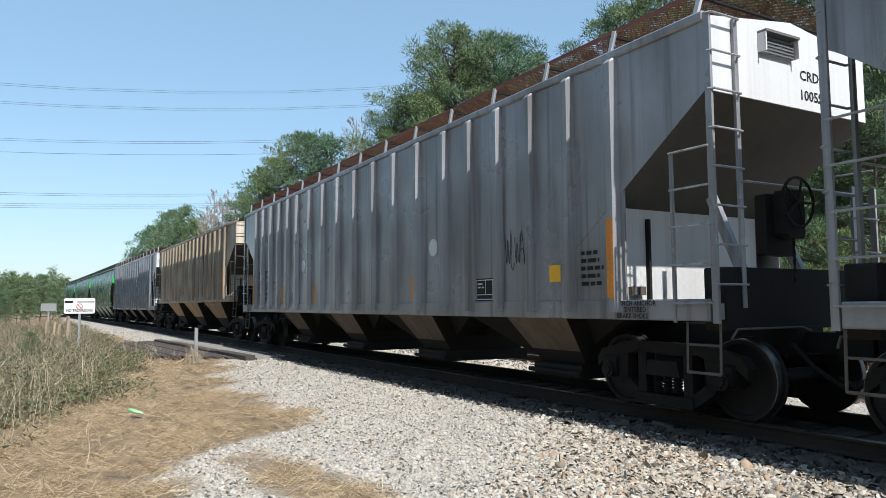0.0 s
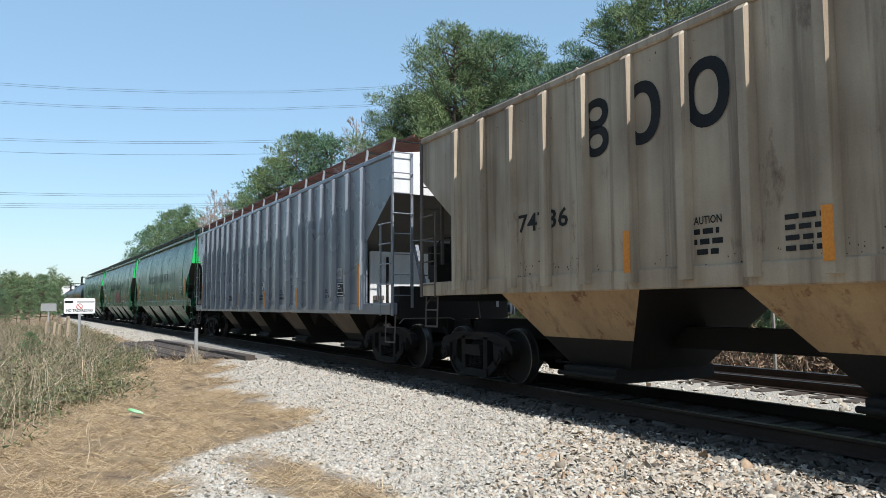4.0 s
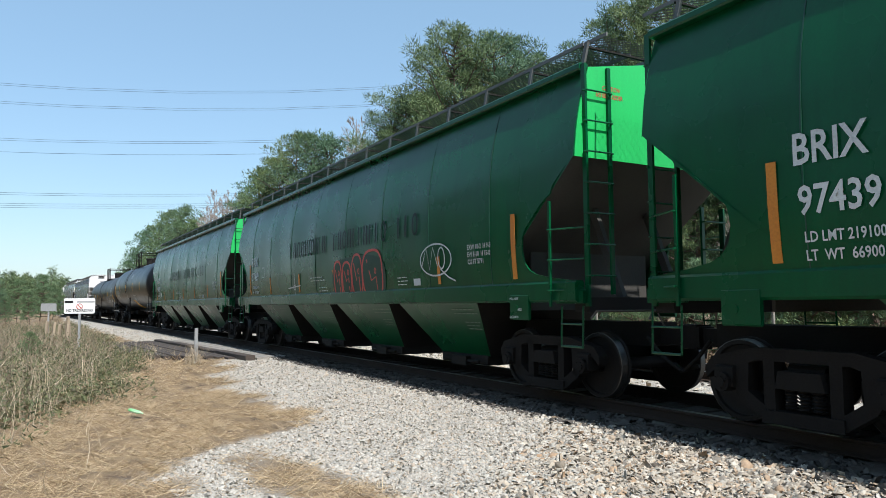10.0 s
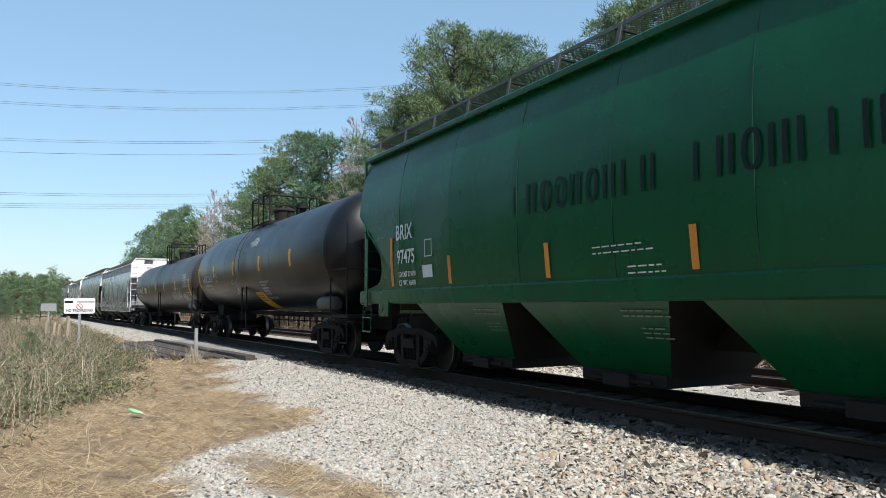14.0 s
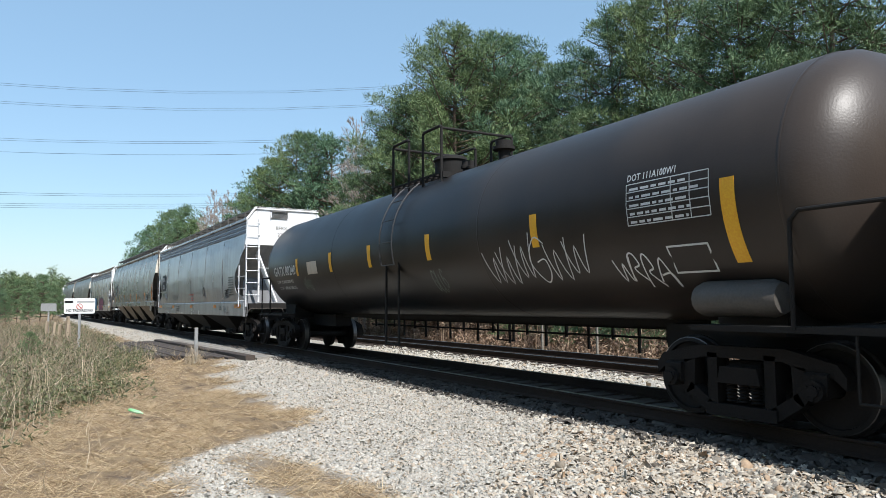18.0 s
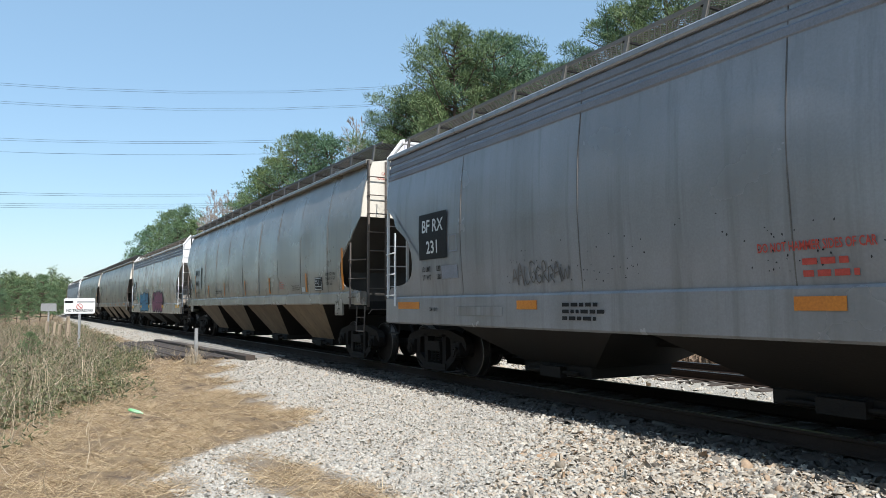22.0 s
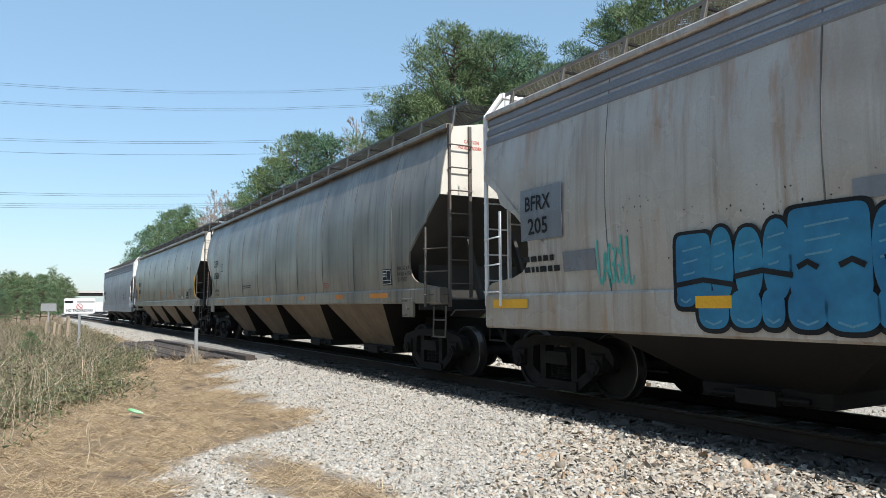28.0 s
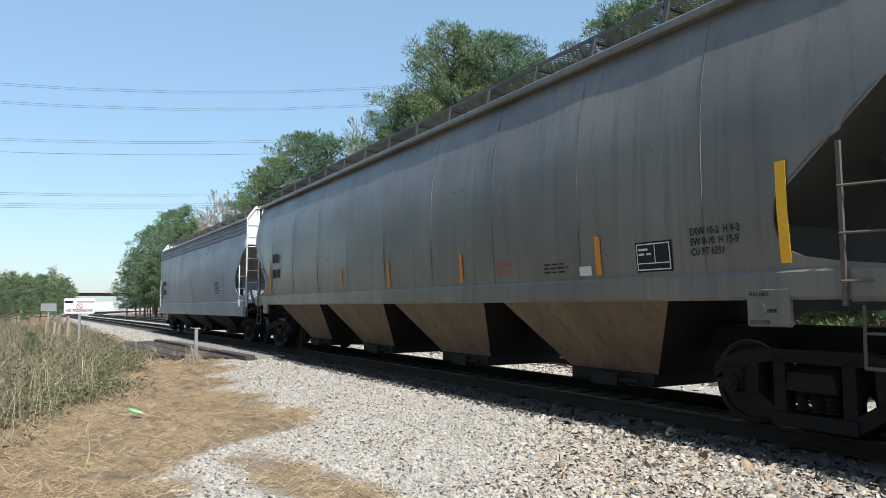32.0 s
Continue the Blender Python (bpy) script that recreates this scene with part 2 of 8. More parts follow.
# the _end paints are body paints lightened for sun on the car ends
M = {
    "grey": paint("grey_paint", (0.2918, 0.2974, 0.3139), (0.1092, 0.095, 0.08075), 0.3, streak=2.2, rust=RUST, rust_at=0.69, amount=0.8, bump=0.03, grit=0.14, runs=0.8, spec=0.8),
    "grey_b": paint("pale_grey_paint", (0.1947, 0.2109, 0.2394), (0.1187, 0.1263, 0.1425), 0.28, streak=2.2, rust=RUST, rust_at=0.71, amount=0.7, bump=0.03, grit=0.14, runs=0.4, spec=0.8),
    "grey_end": paint("sunlit_end_and_pale_grey_paint", (0.62, 0.62, 0.61), (0.48, 0.47, 0.45), 0.5, streak=2.2, rust=RUST, rust_at=0.72, bump=0.03, grit=0.14, runs=0.3),
    "soo": paint("weathered_beige_paint", (0.43, 0.355, 0.255), (0.15, 0.10, 0.064), 0.55, streak=3.0, rust=(0.085, 0.045, 0.025), rust_at=0.60, amount=0.85, bump=0.03, grit=0.14, runs=0.75, rust_long=0.35, rust_soft=0.12),
    "soo_end": paint("sunlit_end_and_pale_beige_paint", (0.60, 0.52, 0.42), (0.36, 0.28, 0.20), 0.65, streak=2.5, rust=RUST, rust_at=0.66, bump=0.03, grit=0.14, runs=0.4),
    "soo_bay": paint("rusty_beige_paint", (0.40, 0.27, 0.14), (0.17, 0.095, 0.05), 0.75, streak=2.5, rust=RUST, rust_at=0.57, bump=0.03, grit=0.14, runs=0.5),
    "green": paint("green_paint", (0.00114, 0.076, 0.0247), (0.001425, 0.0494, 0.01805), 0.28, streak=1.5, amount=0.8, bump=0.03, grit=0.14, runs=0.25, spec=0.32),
    "green_seam": paint("dark_green_seam", (0.003, 0.045, 0.024), (0.003, 0.03, 0.018), 0.5, bump=0.05),
    "green_end": paint("sunlit_green_end_paint", (0.02, 0.44, 0.10), (0.015, 0.34, 0.08), 0.45, streak=1.5, bump=0.03, grit=0.14, runs=0.2),
    "tan": paint("pale_tan_paint", (0.241, 0.2208, 0.1877), (0.1472, 0.1325, 0.1141), 0.28, streak=1.8, rust=RUST, rust_at=0.735, amount=0.75, bump=0.03, grit=0.14, runs=0.45, spec=0.8),
    "tan_end": paint("sunlit_cream_end_paint", (0.62, 0.58, 0.50), (0.50, 0.46, 0.39), 0.55, streak=1.8, rust=RUST, rust_at=0.74, bump=0.03, grit=0.14, runs=0.3),
    "tan_bay": paint("dirty_tan_paint", (0.20, 0.142, 0.080), (0.07, 0.048, 0.03), 0.75, streak=2.5, rust=RUST, rust_at=0.63, bump=0.03, grit=0.14, runs=0.6),
    "white": paint("dirty_white_paint", (0.2675, 0.2718, 0.2847), (0.1725, 0.1704, 0.1704), 0.24, streak=1.8, rust=(0.14, 0.10, 0.08), rust_at=0.70, amount=0.7, bump=0.03, grit=0.14, runs=0.45, spec=0.9),
    "white_end": paint("sunlit_white_end_paint", (0.72, 0.72, 0.72), (0.60, 0.59, 0.58), 0.5, streak=1.8, bump=0.03, grit=0.14, runs=0.3),
    "white2": paint("rusty_white_paint", (0.48, 0.455, 0.42), (0.2809, 0.1966, 0.1264), 0.28, streak=1.6, rust=(0.33, 0.175, 0.075), rust_at=0.54, rust_long=0.14, rust_soft=0.16, amount=0.8, bump=0.03, grit=0.14, runs=0.6, spec=0.8),
    "cefx": paint("dirty_grey_paint", (0.2646, 0.2234, 0.1686), (0.0784, 0.06958, 0.06174), 0.34, streak=2.4, rust=RUST, rust_at=0.72, amount=0.9, bump=0.03, grit=0.14, runs=0.9, spec=0.7),
    "cefx2": paint("dusty_grey_paint", (0.196, 0.1823, 0.1568), (0.1029, 0.09506, 0.08624), 0.32, streak=1.6, rust=RUST, rust_at=0.73, amount=0.8, bump=0.03, grit=0.14, runs=0.5, spec=0.7),
    "bluegrey": paint("blue_grey_paint", (0.297, 0.315, 0.351), (0.171, 0.18, 0.2025), 0.42, streak=1.8, rust=RUST, rust_at=0.68, bump=0.03, grit=0.14, runs=0.4),
    "soot": paint("soot_stained_paint", (0.10, 0.078, 0.062), (0.03, 0.026, 0.024), 0.7, streak=4.0, amount=0.9),
    # next two: grime plus a darker colour for shade under the car ends
    "grimy_slope": paint("grimy_shaded_slope_sheet", (0.045, 0.042, 0.036), (0.025, 0.023, 0.021), 0.8),
    "grey_slope": paint("dusty_shaded_grey_slope", (0.085, 0.08, 0.0725), (0.045, 0.0425, 0.0375), 0.7, streak=2.0, bump=0.03, grit=0.14, runs=0.3),
    "pale_slope": paint("greyish_white_slope_sheet", (0.36, 0.35, 0.33), (0.22, 0.205, 0.18), 0.6, streak=2.0, bump=0.03, grit=0.14, runs=0.4),
    "cefx_bay": paint("grimy_brown_bay_paint", (0.175, 0.122, 0.070), (0.06, 0.042, 0.027), 0.75, streak=2.5, rust=RUST, rust_at=0.62, bump=0.03, grit=0.14, runs=0.6),
    "grey_bay": paint("rusty_grimy_grey_paint", (0.125, 0.092, 0.06), (0.045, 0.033, 0.024), 0.75, streak=2.5, rust=RUST, rust_at=0.60, bump=0.03, grit=0.14, runs=0.6),
    "dusty_steel": paint("dusty_grey_steel", (0.085, 0.075, 0.066), (0.05, 0.044, 0.038), 0.6),
    "tank_ladder": paint("dark_grey_painted_steel", (0.022, 0.022, 0.023), (0.015, 0.014, 0.013), 0.55),
    "ladder": paint("grimy_brown_steel", (0.11, 0.09, 0.075), (0.05, 0.04, 0.035), 0.7),
    "seam": paint("grimy_seam", (0.13, 0.12, 0.11), (0.07, 0.065, 0.06), 0.7),
    "band": paint("bluish_grey_band", (0.225, 0.24, 0.2775), (0.135, 0.1425, 0.165), 0.6, streak=2.0),
    "black": paint("black_tank_paint", (0.00486, 0.005022, 0.006075), (0.0081, 0.007938, 0.007938), 0.34, patch=0.8, bump=0.05, grit=0.15, spec=0.32),
    "rusty_black": paint("rusty_black_paint", (0.0057, 0.00589, 0.00684), (0.0114, 0.009975, 0.009025), 0.38, patch=0.5, amount=0.8, dusty=(0.055, 0.042, 0.034), rust=(0.09, 0.045, 0.025), rust_at=0.73, bump=0.08, grit=0.15, spec=0.25),
    "under": paint("grime_and_shade_black", (0.012, 0.0112, 0.0105), (0.022, 0.018, 0.015), 0.8, bump=0.2, spec=0.25),
    "truck": paint("rusty_brown_cast_steel", (0.012, 0.0098, 0.0085), (0.008, 0.0068, 0.006), 0.85, bump=0.3, spec=0.25),
    "wheel": paint("dark_wheel_steel", (0.018, 0.015, 0.0135), (0.010, 0.009, 0.0085), 0.75, spec=0.25),
    "tread": paint("polished_steel", (0.17, 0.16, 0.15), (0.10, 0.09, 0.085), 0.45, metal=1.0),
    "mesh_red": paint("red_brown_grating", (0.21, 0.075, 0.05), (0.12, 0.05, 0.035), 0.7),
    "mesh_dark": paint("dark_steel_grating", (0.13, 0.13, 0.13), (0.09, 0.08, 0.07), 0.6),
    "mesh_pale": paint("pale_weathered_grating", (0.22, 0.20, 0.17), (0.13, 0.11, 0.09), 0.7),
    "orange": paint("orange_reflective_tape", (0.62, 0.22, 0.02), (0.45, 0.14, 0.02), 0.5),
    "yellow": paint("yellow_reflective_tape", (0.80, 0.42, 0.015), (0.66, 0.32, 0.015), 0.5),
    "ink": paint("black_lettering", (0.0112, 0.0119, 0.0133), (0.0315, 0.0315, 0.0315), 0.6, spec=0.2),
    "green_ink": paint("dark_green_lettering", (0.003, 0.010, 0.008), (0.004, 0.016, 0.011), 0.5, spec=0.25),
    "chalk": paint("white_lettering", (0.62, 0.63, 0.62), (0.42, 0.42, 0.42), 0.6),
    "faint": paint("faded_lettering", (0.17, 0.21, 0.18), (0.10, 0.14, 0.11), 0.6),
    "red_ink": paint("red_lettering", (0.45, 0.06, 0.04), (0.35, 0.05, 0.04), 0.6),
    "spray_blue": paint("blue_spray_paint", (0.015, 0.14, 0.275), (0.03, 0.21, 0.34), 0.6, grain=8, amount=0.9),
    "spray_pink": paint("pink_spray_paint", (0.17, 0.018, 0.052), (0.24, 0.05, 0.11), 0.6, grain=8, amount=0.9),
    "pale_blue": paint("pale_blue_spray_paint", (0.11, 0.275, 0.375), (0.075, 0.225, 0.34), 0.6),
    "pale_pink": paint("pale_pink_spray_paint", (0.341, 0.121, 0.198), (0.275, 0.0825, 0.154), 0.6),
    "spray_red": paint("salmon_red_spray_paint", (0.60, 0.10, 0.08), (0.50, 0.07, 0.06), 0.6),
    "spray_teal": paint("teal_spray_paint", (0.08, 0.42, 0.36), (0.10, 0.34, 0.30), 0.6),
    "brown_ink": paint("brown_faded_emblem", (0.105, 0.065, 0.038), (0.16, 0.105, 0.062), 0.7, patch=6.0),
    "rust_spot": paint("dark_rust_spots", (0.055, 0.03, 0.018), (0.03, 0.02, 0.014), 0.85),
    "rail": paint("rusty_rail_steel", (0.040, 0.026, 0.019), (0.023, 0.017, 0.014), 0.85, bump=0.3, spec=0.25),
    "rail_head": paint("bright_rail_head", (0.34, 0.33, 0.32), (0.2, 0.185, 0.17), 0.32, metal=1.0),
    "tie": paint("weathered_timber", (0.060, 0.046, 0.037), (0.03, 0.024, 0.02), 0.9, grain=25, bump=0.5),
    "galv": paint("galvanised_steel", (0.36, 0.365, 0.36), (0.24, 0.24, 0.235), 0.5, metal=0.3),
    "sign": paint("white_sign_sheet", (0.80, 0.80, 0.78), (0.68, 0.68, 0.66), 0.4),
    "concrete": paint("pale_concrete", (0.44, 0.42, 0.38), (0.32, 0.30, 0.27), 0.85),
    "plank": paint("grey_weathered_plank", (0.26, 0.24, 0.21), (0.15, 0.13, 0.11), 0.9, grain=30, bump=0.4),
    "bark": paint("pine_bark", (0.13, 0.09, 0.065), (0.06, 0.045, 0.035), 0.95, grain=12, bump=0.8),
    "grey_bark": paint("grey_bark", (0.26, 0.22, 0.185), (0.15, 0.125, 0.11), 0.95, grain=15, bump=0.6),
}


# ---- mesh helpers ----
class Geo:
    """Collects faces of one mesh; each face has a material slot."""

    def __init__(self):
        self.v, self.f, self.m = [], [], []

    def add(self, verts, faces, slot=0):
        k = len(self.v)
        self.v += [tuple(p) for p in verts]
        self.f += [tuple(i + k for i in q) for q in faces]
        self.m += [slot] * len(faces)
        return self

    def box(self, x0, x1, y0, y1, z0, z1, slot=0):
        p = [(x0, y0, z0), (x1, y0, z0), (x1, y1, z0), (x0, y1, z0), (x0, y0, z1), (x1, y0, z1), (x1, y1, z1), (x0, y1, z1)]
        return self.add(p, [(0, 3, 2, 1), (4, 5, 6, 7), (0, 1, 5, 4), (1, 2, 6, 5), (2, 3, 7, 6), (3, 0, 4, 7)], slot)

    def slab(self, x0, x1, y0, y1, z0, z1, b=0.012, slot=0):
        """A box with bevelled edges along its four long (x) edges and its ends."""
        ring = [(y0 + b, z0), (y1 - b, z0), (y1, z0 + b), (y1, z1 - b), (y1 - b, z1), (y0 + b, z1), (y0, z1 - b), (y0, z0 + b)]
        v = [(x, y, z) for x in (x0, x1) for y, z in ring]
        f = [(i, (i + 1) % 8, 8 + (i + 1) % 8, 8 + i) for i in range(8)]
        return self.add(v, f + [tuple(range(7, -1, -1)), tuple(range(8, 16))], slot)

    def rod(self, a, b, r, n=6, slot=0, r2=None):
        a, b = Vector(a), Vector(b)
        q = (b - a).to_track_quat("Z", "Y")
        v = []
        for c, rr in ((a, r), (b, r if r2 is None else r2)):
            for i in range(n):
                w = 2 * math.pi * i / n
                v.append(c + q @ Vector((rr * math.cos(w), rr * math.sin(w), 0)))
        f = [(i, (i + 1) % n, n + (i + 1) % n, n + i) for i in range(n)]
        return self.add(v, f + [tuple(range(n - 1, -1, -1)), tuple(range(n, 2 * n))], slot)

    def bar(self, pts, r, n=6, slot=0):
        for a, b in zip(pts, pts[1:]):
            self.rod(a, b, r, n, slot)
        return self

    def tube(self, pts, r, n=6, slot=0):
        """One round tube through all the points."""
        v = []
        for i, p in enumerate(pts):
            q = (Vector(pts[min(i + 1, len(pts) - 1)]) - Vector(pts[max(i - 1, 0)])).to_track_quat("Z", "Y")
            v += [Vector(p) + q @ Vector((r * math.cos(2 * math.pi * k / n), r * math.sin(2 * math.pi * k / n), 0)) for k in range(n)]
        f = [(i * n + k, i * n + (k + 1) % n, (i + 1) * n + (k + 1) % n, (i + 1) * n + k) for i in range(len(pts) - 1) for k in range(n)]
        return self.add(v, f, slot)

    def beam(self, a, b, w, d, slot=0):
        """A flat bar from a to b in the x-z plane: w wide in that plane, d thick across it."""
        a, b = Vector(a), Vector(b)
        along = (b - a).normalized()
        side = along.cross(Vector((0, 1, 0))).normalized() * (w / 2)
        dy = Vector((0, d / 2, 0))
        v = [a - side - dy, a + side - dy, a + side + dy, a - side + dy, b - side - dy, b + side - dy, b + side + dy, b - side + dy]
        return self.add(v, [(0, 3, 2, 1), (4, 5, 6, 7), (0, 1, 5, 4), (1, 2, 6, 5), (2, 3, 7, 6), (3, 0, 4, 7)], slot)

    def plate(self, outline, y0, y1, slot=0):
        """An outline in x and z, from y0 to y1."""
        n = len(outline)
        v = [(x, y0, z) for x, z in outline] + [(x, y1, z) for x, z in outline]
        f = [(i, n + i, n + (i + 1) % n, (i + 1) % n) for i in range(n)]
        return self.add(v, f + [tuple(range(n)), tuple(range(2 * n - 1, n - 1, -1))], slot)

    def lathe(self, prof, axis="y", n=24, slot=0, mid=(0, 0, 0)):
        """Turns (radius, along) pairs about an axis through mid."""
        v, f = [], []
        for r, h in prof:
            for i in range(n):
                w = 2 * math.pi * i / n
                c, s = r * math.cos(w), r * math.sin(w)
                p = {"y": (c, h, s), "x": (h, c, s), "z": (c, s, h)}[axis]
                v.append(tuple(p[k] + mid[k] for k in range(3)))
        for j in range(len(prof) - 1):
            for i in range(n):
                f.append((j * n + i, j * n + (i + 1) % n, (j + 1) * n + (i + 1) % n, (j + 1) * n + i))
        return self.add(v, f, slot)

    def mesh(self, name, mats, smooth=False):
        me = bpy.data.meshes.new(name)
        me.from_pydata(self.v, [], self.f)
        for m in mats:
            me.materials.append(m)
        if len(mats) > 1:
            me.polygons.foreach_set("material_index", self.m)
        bm = bmesh.new()
        bm.from_mesh(me)
        bmesh.ops.recalc_face_normals(bm, faces=bm.faces)
        bm.to_mesh(me)
        bm.free()
        if smooth:
            me.polygons.foreach_set("use_smooth", [True] * len(me.polygons))
            me.set_sharp_from_angle(angle=radians(35))
        me.update()
        return me


def mats_of(mats):
    return [M[k] if isinstance(k, str) else k for k in (mats if isinstance(mats, (list, tuple)) else [mats])]


def part(name, geo, mats, parent, label="", smooth=False, at=None):
    me = geo if isinstance(geo, bpy.types.Mesh) else geo.mesh(name, mats_of(mats), smooth)
    ob = new(name, me)
    ob.parent = parent
    if at is not None:
        ob.location = at
    if label:
        tagged(ob, label)
    return ob


def thing(name, label, category, group="", at=(0, 0, 0), kind=""):
    ob = new(name)
    ob.empty_display_size = 0.3
    ob.location = at
    return tagged(ob, label, category, group, kind)


def solo(name, geo, mats, label, category="", group="", kind="", smooth=False, at=None):
    ob = new(name, geo if isinstance(geo, bpy.types.Mesh) else geo.mesh(name, mats_of(mats), smooth))
    if at is not None:
        ob.location = at
    return tagged(ob, label, category, group, kind)


def raw_mesh(name, verts, faces, mats):
    """A mesh from number arrays: verts (n, 3), faces (m, k)."""
    me = bpy.data.meshes.new(name)
    verts, faces = np.asarray(verts, np.float32), np.asarray(faces, np.int32)
    k = faces.shape[1]
    me.vertices.add(len(verts))
    me.vertices.foreach_set("co", verts.ravel())
    me.loops.add(faces.size)
    me.loops.foreach_set("vertex_index", faces.ravel())
    me.polygons.add(len(faces))
    me.polygons.foreach_set("loop_start", np.arange(0, faces.size, k, dtype=np.int32))
    me.update(calc_edges=True)
    for m in mats_of(mats):
        me.materials.append(m)
    return me


# ---- ground, ballast and tracks ----
def land(x, y):
    """Height of the ground: a low ballast bed along the tracks, a shallow verge, and gentle unevenness."""
    yt = np.interp(x, _x[::-1], _y[::-1])
    d = y - yt
    near = np.interp(d, [-7.0, -4.0, -2.4, -1.5, 6.0, 7.5, 10.0, 14.0], [-0.34, -0.30, -0.26, -0.20, -0.20, -0.35, -0.75, -0.60])
    return near


def ground_mat():
    m = bpy.data.materials.new("dirt_grass_and_gravel")
    m.use_nodes = True
    n, l = m.node_tree.nodes, m.node_tree.links
    b = n["Principled BSDF"]
    co = n.new("ShaderNodeTexCoord")
    vo = n.new("ShaderNodeTexVoronoi")
    vo.inputs["Scale"].default_value = 42
    l.new(co.outputs["Object"], vo.inputs["Vector"])
    cell = n.new("ShaderNodeValToRGB")
    cell.color_ramp.elements[0].color = (0.31, 0.288, 0.25, 1)
    cell.color_ramp.elements[1].color = (0.44, 0.41, 0.355, 1)
    sep = n.new("ShaderNodeSeparateColor")
    l.new(vo.outputs["Color"], sep.inputs[0])
    l.new(sep.outputs[0], cell.inputs[0])
    no = n.new("ShaderNodeTexNoise")
    no.inputs["Scale"].default_value, no.inputs["Detail"].default_value = 3.0, 8
    l.new(co.outputs["Object"], no.inputs["Vector"])
    soil = n.new("ShaderNodeValToRGB")
    soil.color_ramp.elements[0].color, soil.color_ramp.elements[0].position = (0.095, 0.062, 0.038, 1), 0.3
    soil.color_ramp.elements[1].color, soil.color_ramp.elements[1].position = (0.31, 0.22, 0.12, 1), 0.68
    l.new(no.outputs["Fac"], soil.inputs[0])
    at = n.new("ShaderNodeAttribute")
    at.attribute_name = "stone"
    mx = n.new("ShaderNodeMix")
    mx.data_type = "RGBA"
    l.new(at.outputs["Fac"], mx.inputs[0])
    l.new(soil.outputs[0], mx.inputs[6])
    l.new(cell.outputs[0], mx.inputs[7])
    # bed blackened in its colour where the train's shadow lies
    train_shade = n.new("ShaderNodeAttribute")
    train_shade.attribute_name = "train_shade"
    mo = n.new("ShaderNodeMix")
    mo.data_type = "RGBA"
    mo.inputs[7].default_value = (0.050, 0.044, 0.038, 1)
    l.new(train_shade.outputs["Fac"], mo.inputs[0])
    l.new(mx.outputs[2], mo.inputs[6])
    l.new(mo.outputs[2], b.inputs["Base Color"])
    b.inputs["Roughness"].default_value = 0.95
    bp = n.new("ShaderNodeBump")
    bp.inputs["Strength"].default_value, bp.inputs["Distance"].default_value = 0.7, 0.04
    l.new(vo.outputs["Distance"], bp.inputs["Height"])
    l.new(bp.outputs[0], b.inputs["Normal"])
    return m


GRAVEL_X = [-160, -60, -50, -34, -21, -19, -17.8, -14.2, -12.4, -10.8, -10.2, -9.3, -8.7, -7.9, -6.7, -5.0, -2.0, 20]
GRAVEL_Y = [1.0, 2.0, 2.6, 3.2, 4.2, 4.0, 3.5, 2.9, 2.9, 3.4, 3.3, 2.55, 1.75, 1.1, 0.55, -0.2, -1.0, -2.0]


def stone_share(x, y):
    """1 on gravel, 0 on soil and grass."""
    edge = np.interp(x, GRAVEL_X, GRAVEL_Y)
    yt = np.interp(x, _x[::-1], _y[::-1])
    wob = 0.25 * np.sin(x * 2.1) + 0.18 * np.sin(x * 5.3 + y * 3) + 0.12 * np.sin(x * 11 + y * 7)
    a = np.clip((y - edge + wob) / 0.35, 0, 1)
    far = np.clip((yt + 7.6 - y + wob) / 0.6, 0, 1)
    patch = np.clip(1.2 - np.hypot((x + 6.5) / 1.3, (y - 2.1 - 0.15 * (x + 6.5)) / 0.45) + wob * 0.6, 0, 1)
    return a * far * (1 - 0.9 * np.clip(patch * 2, 0, 1))


def build_ground():
    gx = np.unique(np.concatenate([-np.geomspace(60, 2600, 50)[::-1], np.arange(-60, 6, 0.25), np.geomspace(6, 2500, 40)]))
    gy = np.unique(np.concatenate([-np.geomspace(2, 2600, 50)[::-1], np.arange(-2, 20, 0.2), np.geomspace(20, 2600, 60)]))
    X, Y = np.meshgrid(gx, gy, indexing="ij")
    Z = land(X, Y)
    s = stone_share(X, Y)
    rng = np.random.default_rng(3)
    Z = Z + (1 - s) * 0.03 * rng.standard_normal(X.shape) * (np.hypot(X, Y) < 60)
    far = np.clip((np.hypot(X, Y) - 300) / 600, 0, 1)
    Z = Z * (1 - far) - 0.5 * far
    nx, ny = X.shape
    v = np.stack([X.ravel(), Y.ravel(), Z.ravel()], 1)
    i = np.arange(nx * ny).reshape(nx, ny)
    f = np.stack([i[:-1, :-1].ravel(), i[1:, :-1].ravel(), i[1:, 1:].ravel(), i[:-1, 1:].ravel()], 1)
    me = raw_mesh("ground", v, f, ground_mat())
    at = me.attributes.new("stone", "FLOAT", "POINT")
    at.data.foreach_set("value", s.ravel().astype(np.float32))
    at = me.attributes.new("train_shade", "FLOAT", "POINT")
    # mask of the painted shadow along the train's own track
    d = Y - np.interp(X, _x[::-1], _y[::-1])
    at.data.foreach_set("value", (0.9 * np.clip((1.7 - abs(d + 0.1)) / 0.4, 0, 1)).ravel().astype(np.float32))
    me.polygons.foreach_set("use_smooth", [True] * len(me.polygons))
    tagged(new("ground", me), "dry grassy soil and pale crushed-stone ballast", "ground", kind="structure")


build_ground()
TRACK_GAP = 4.27


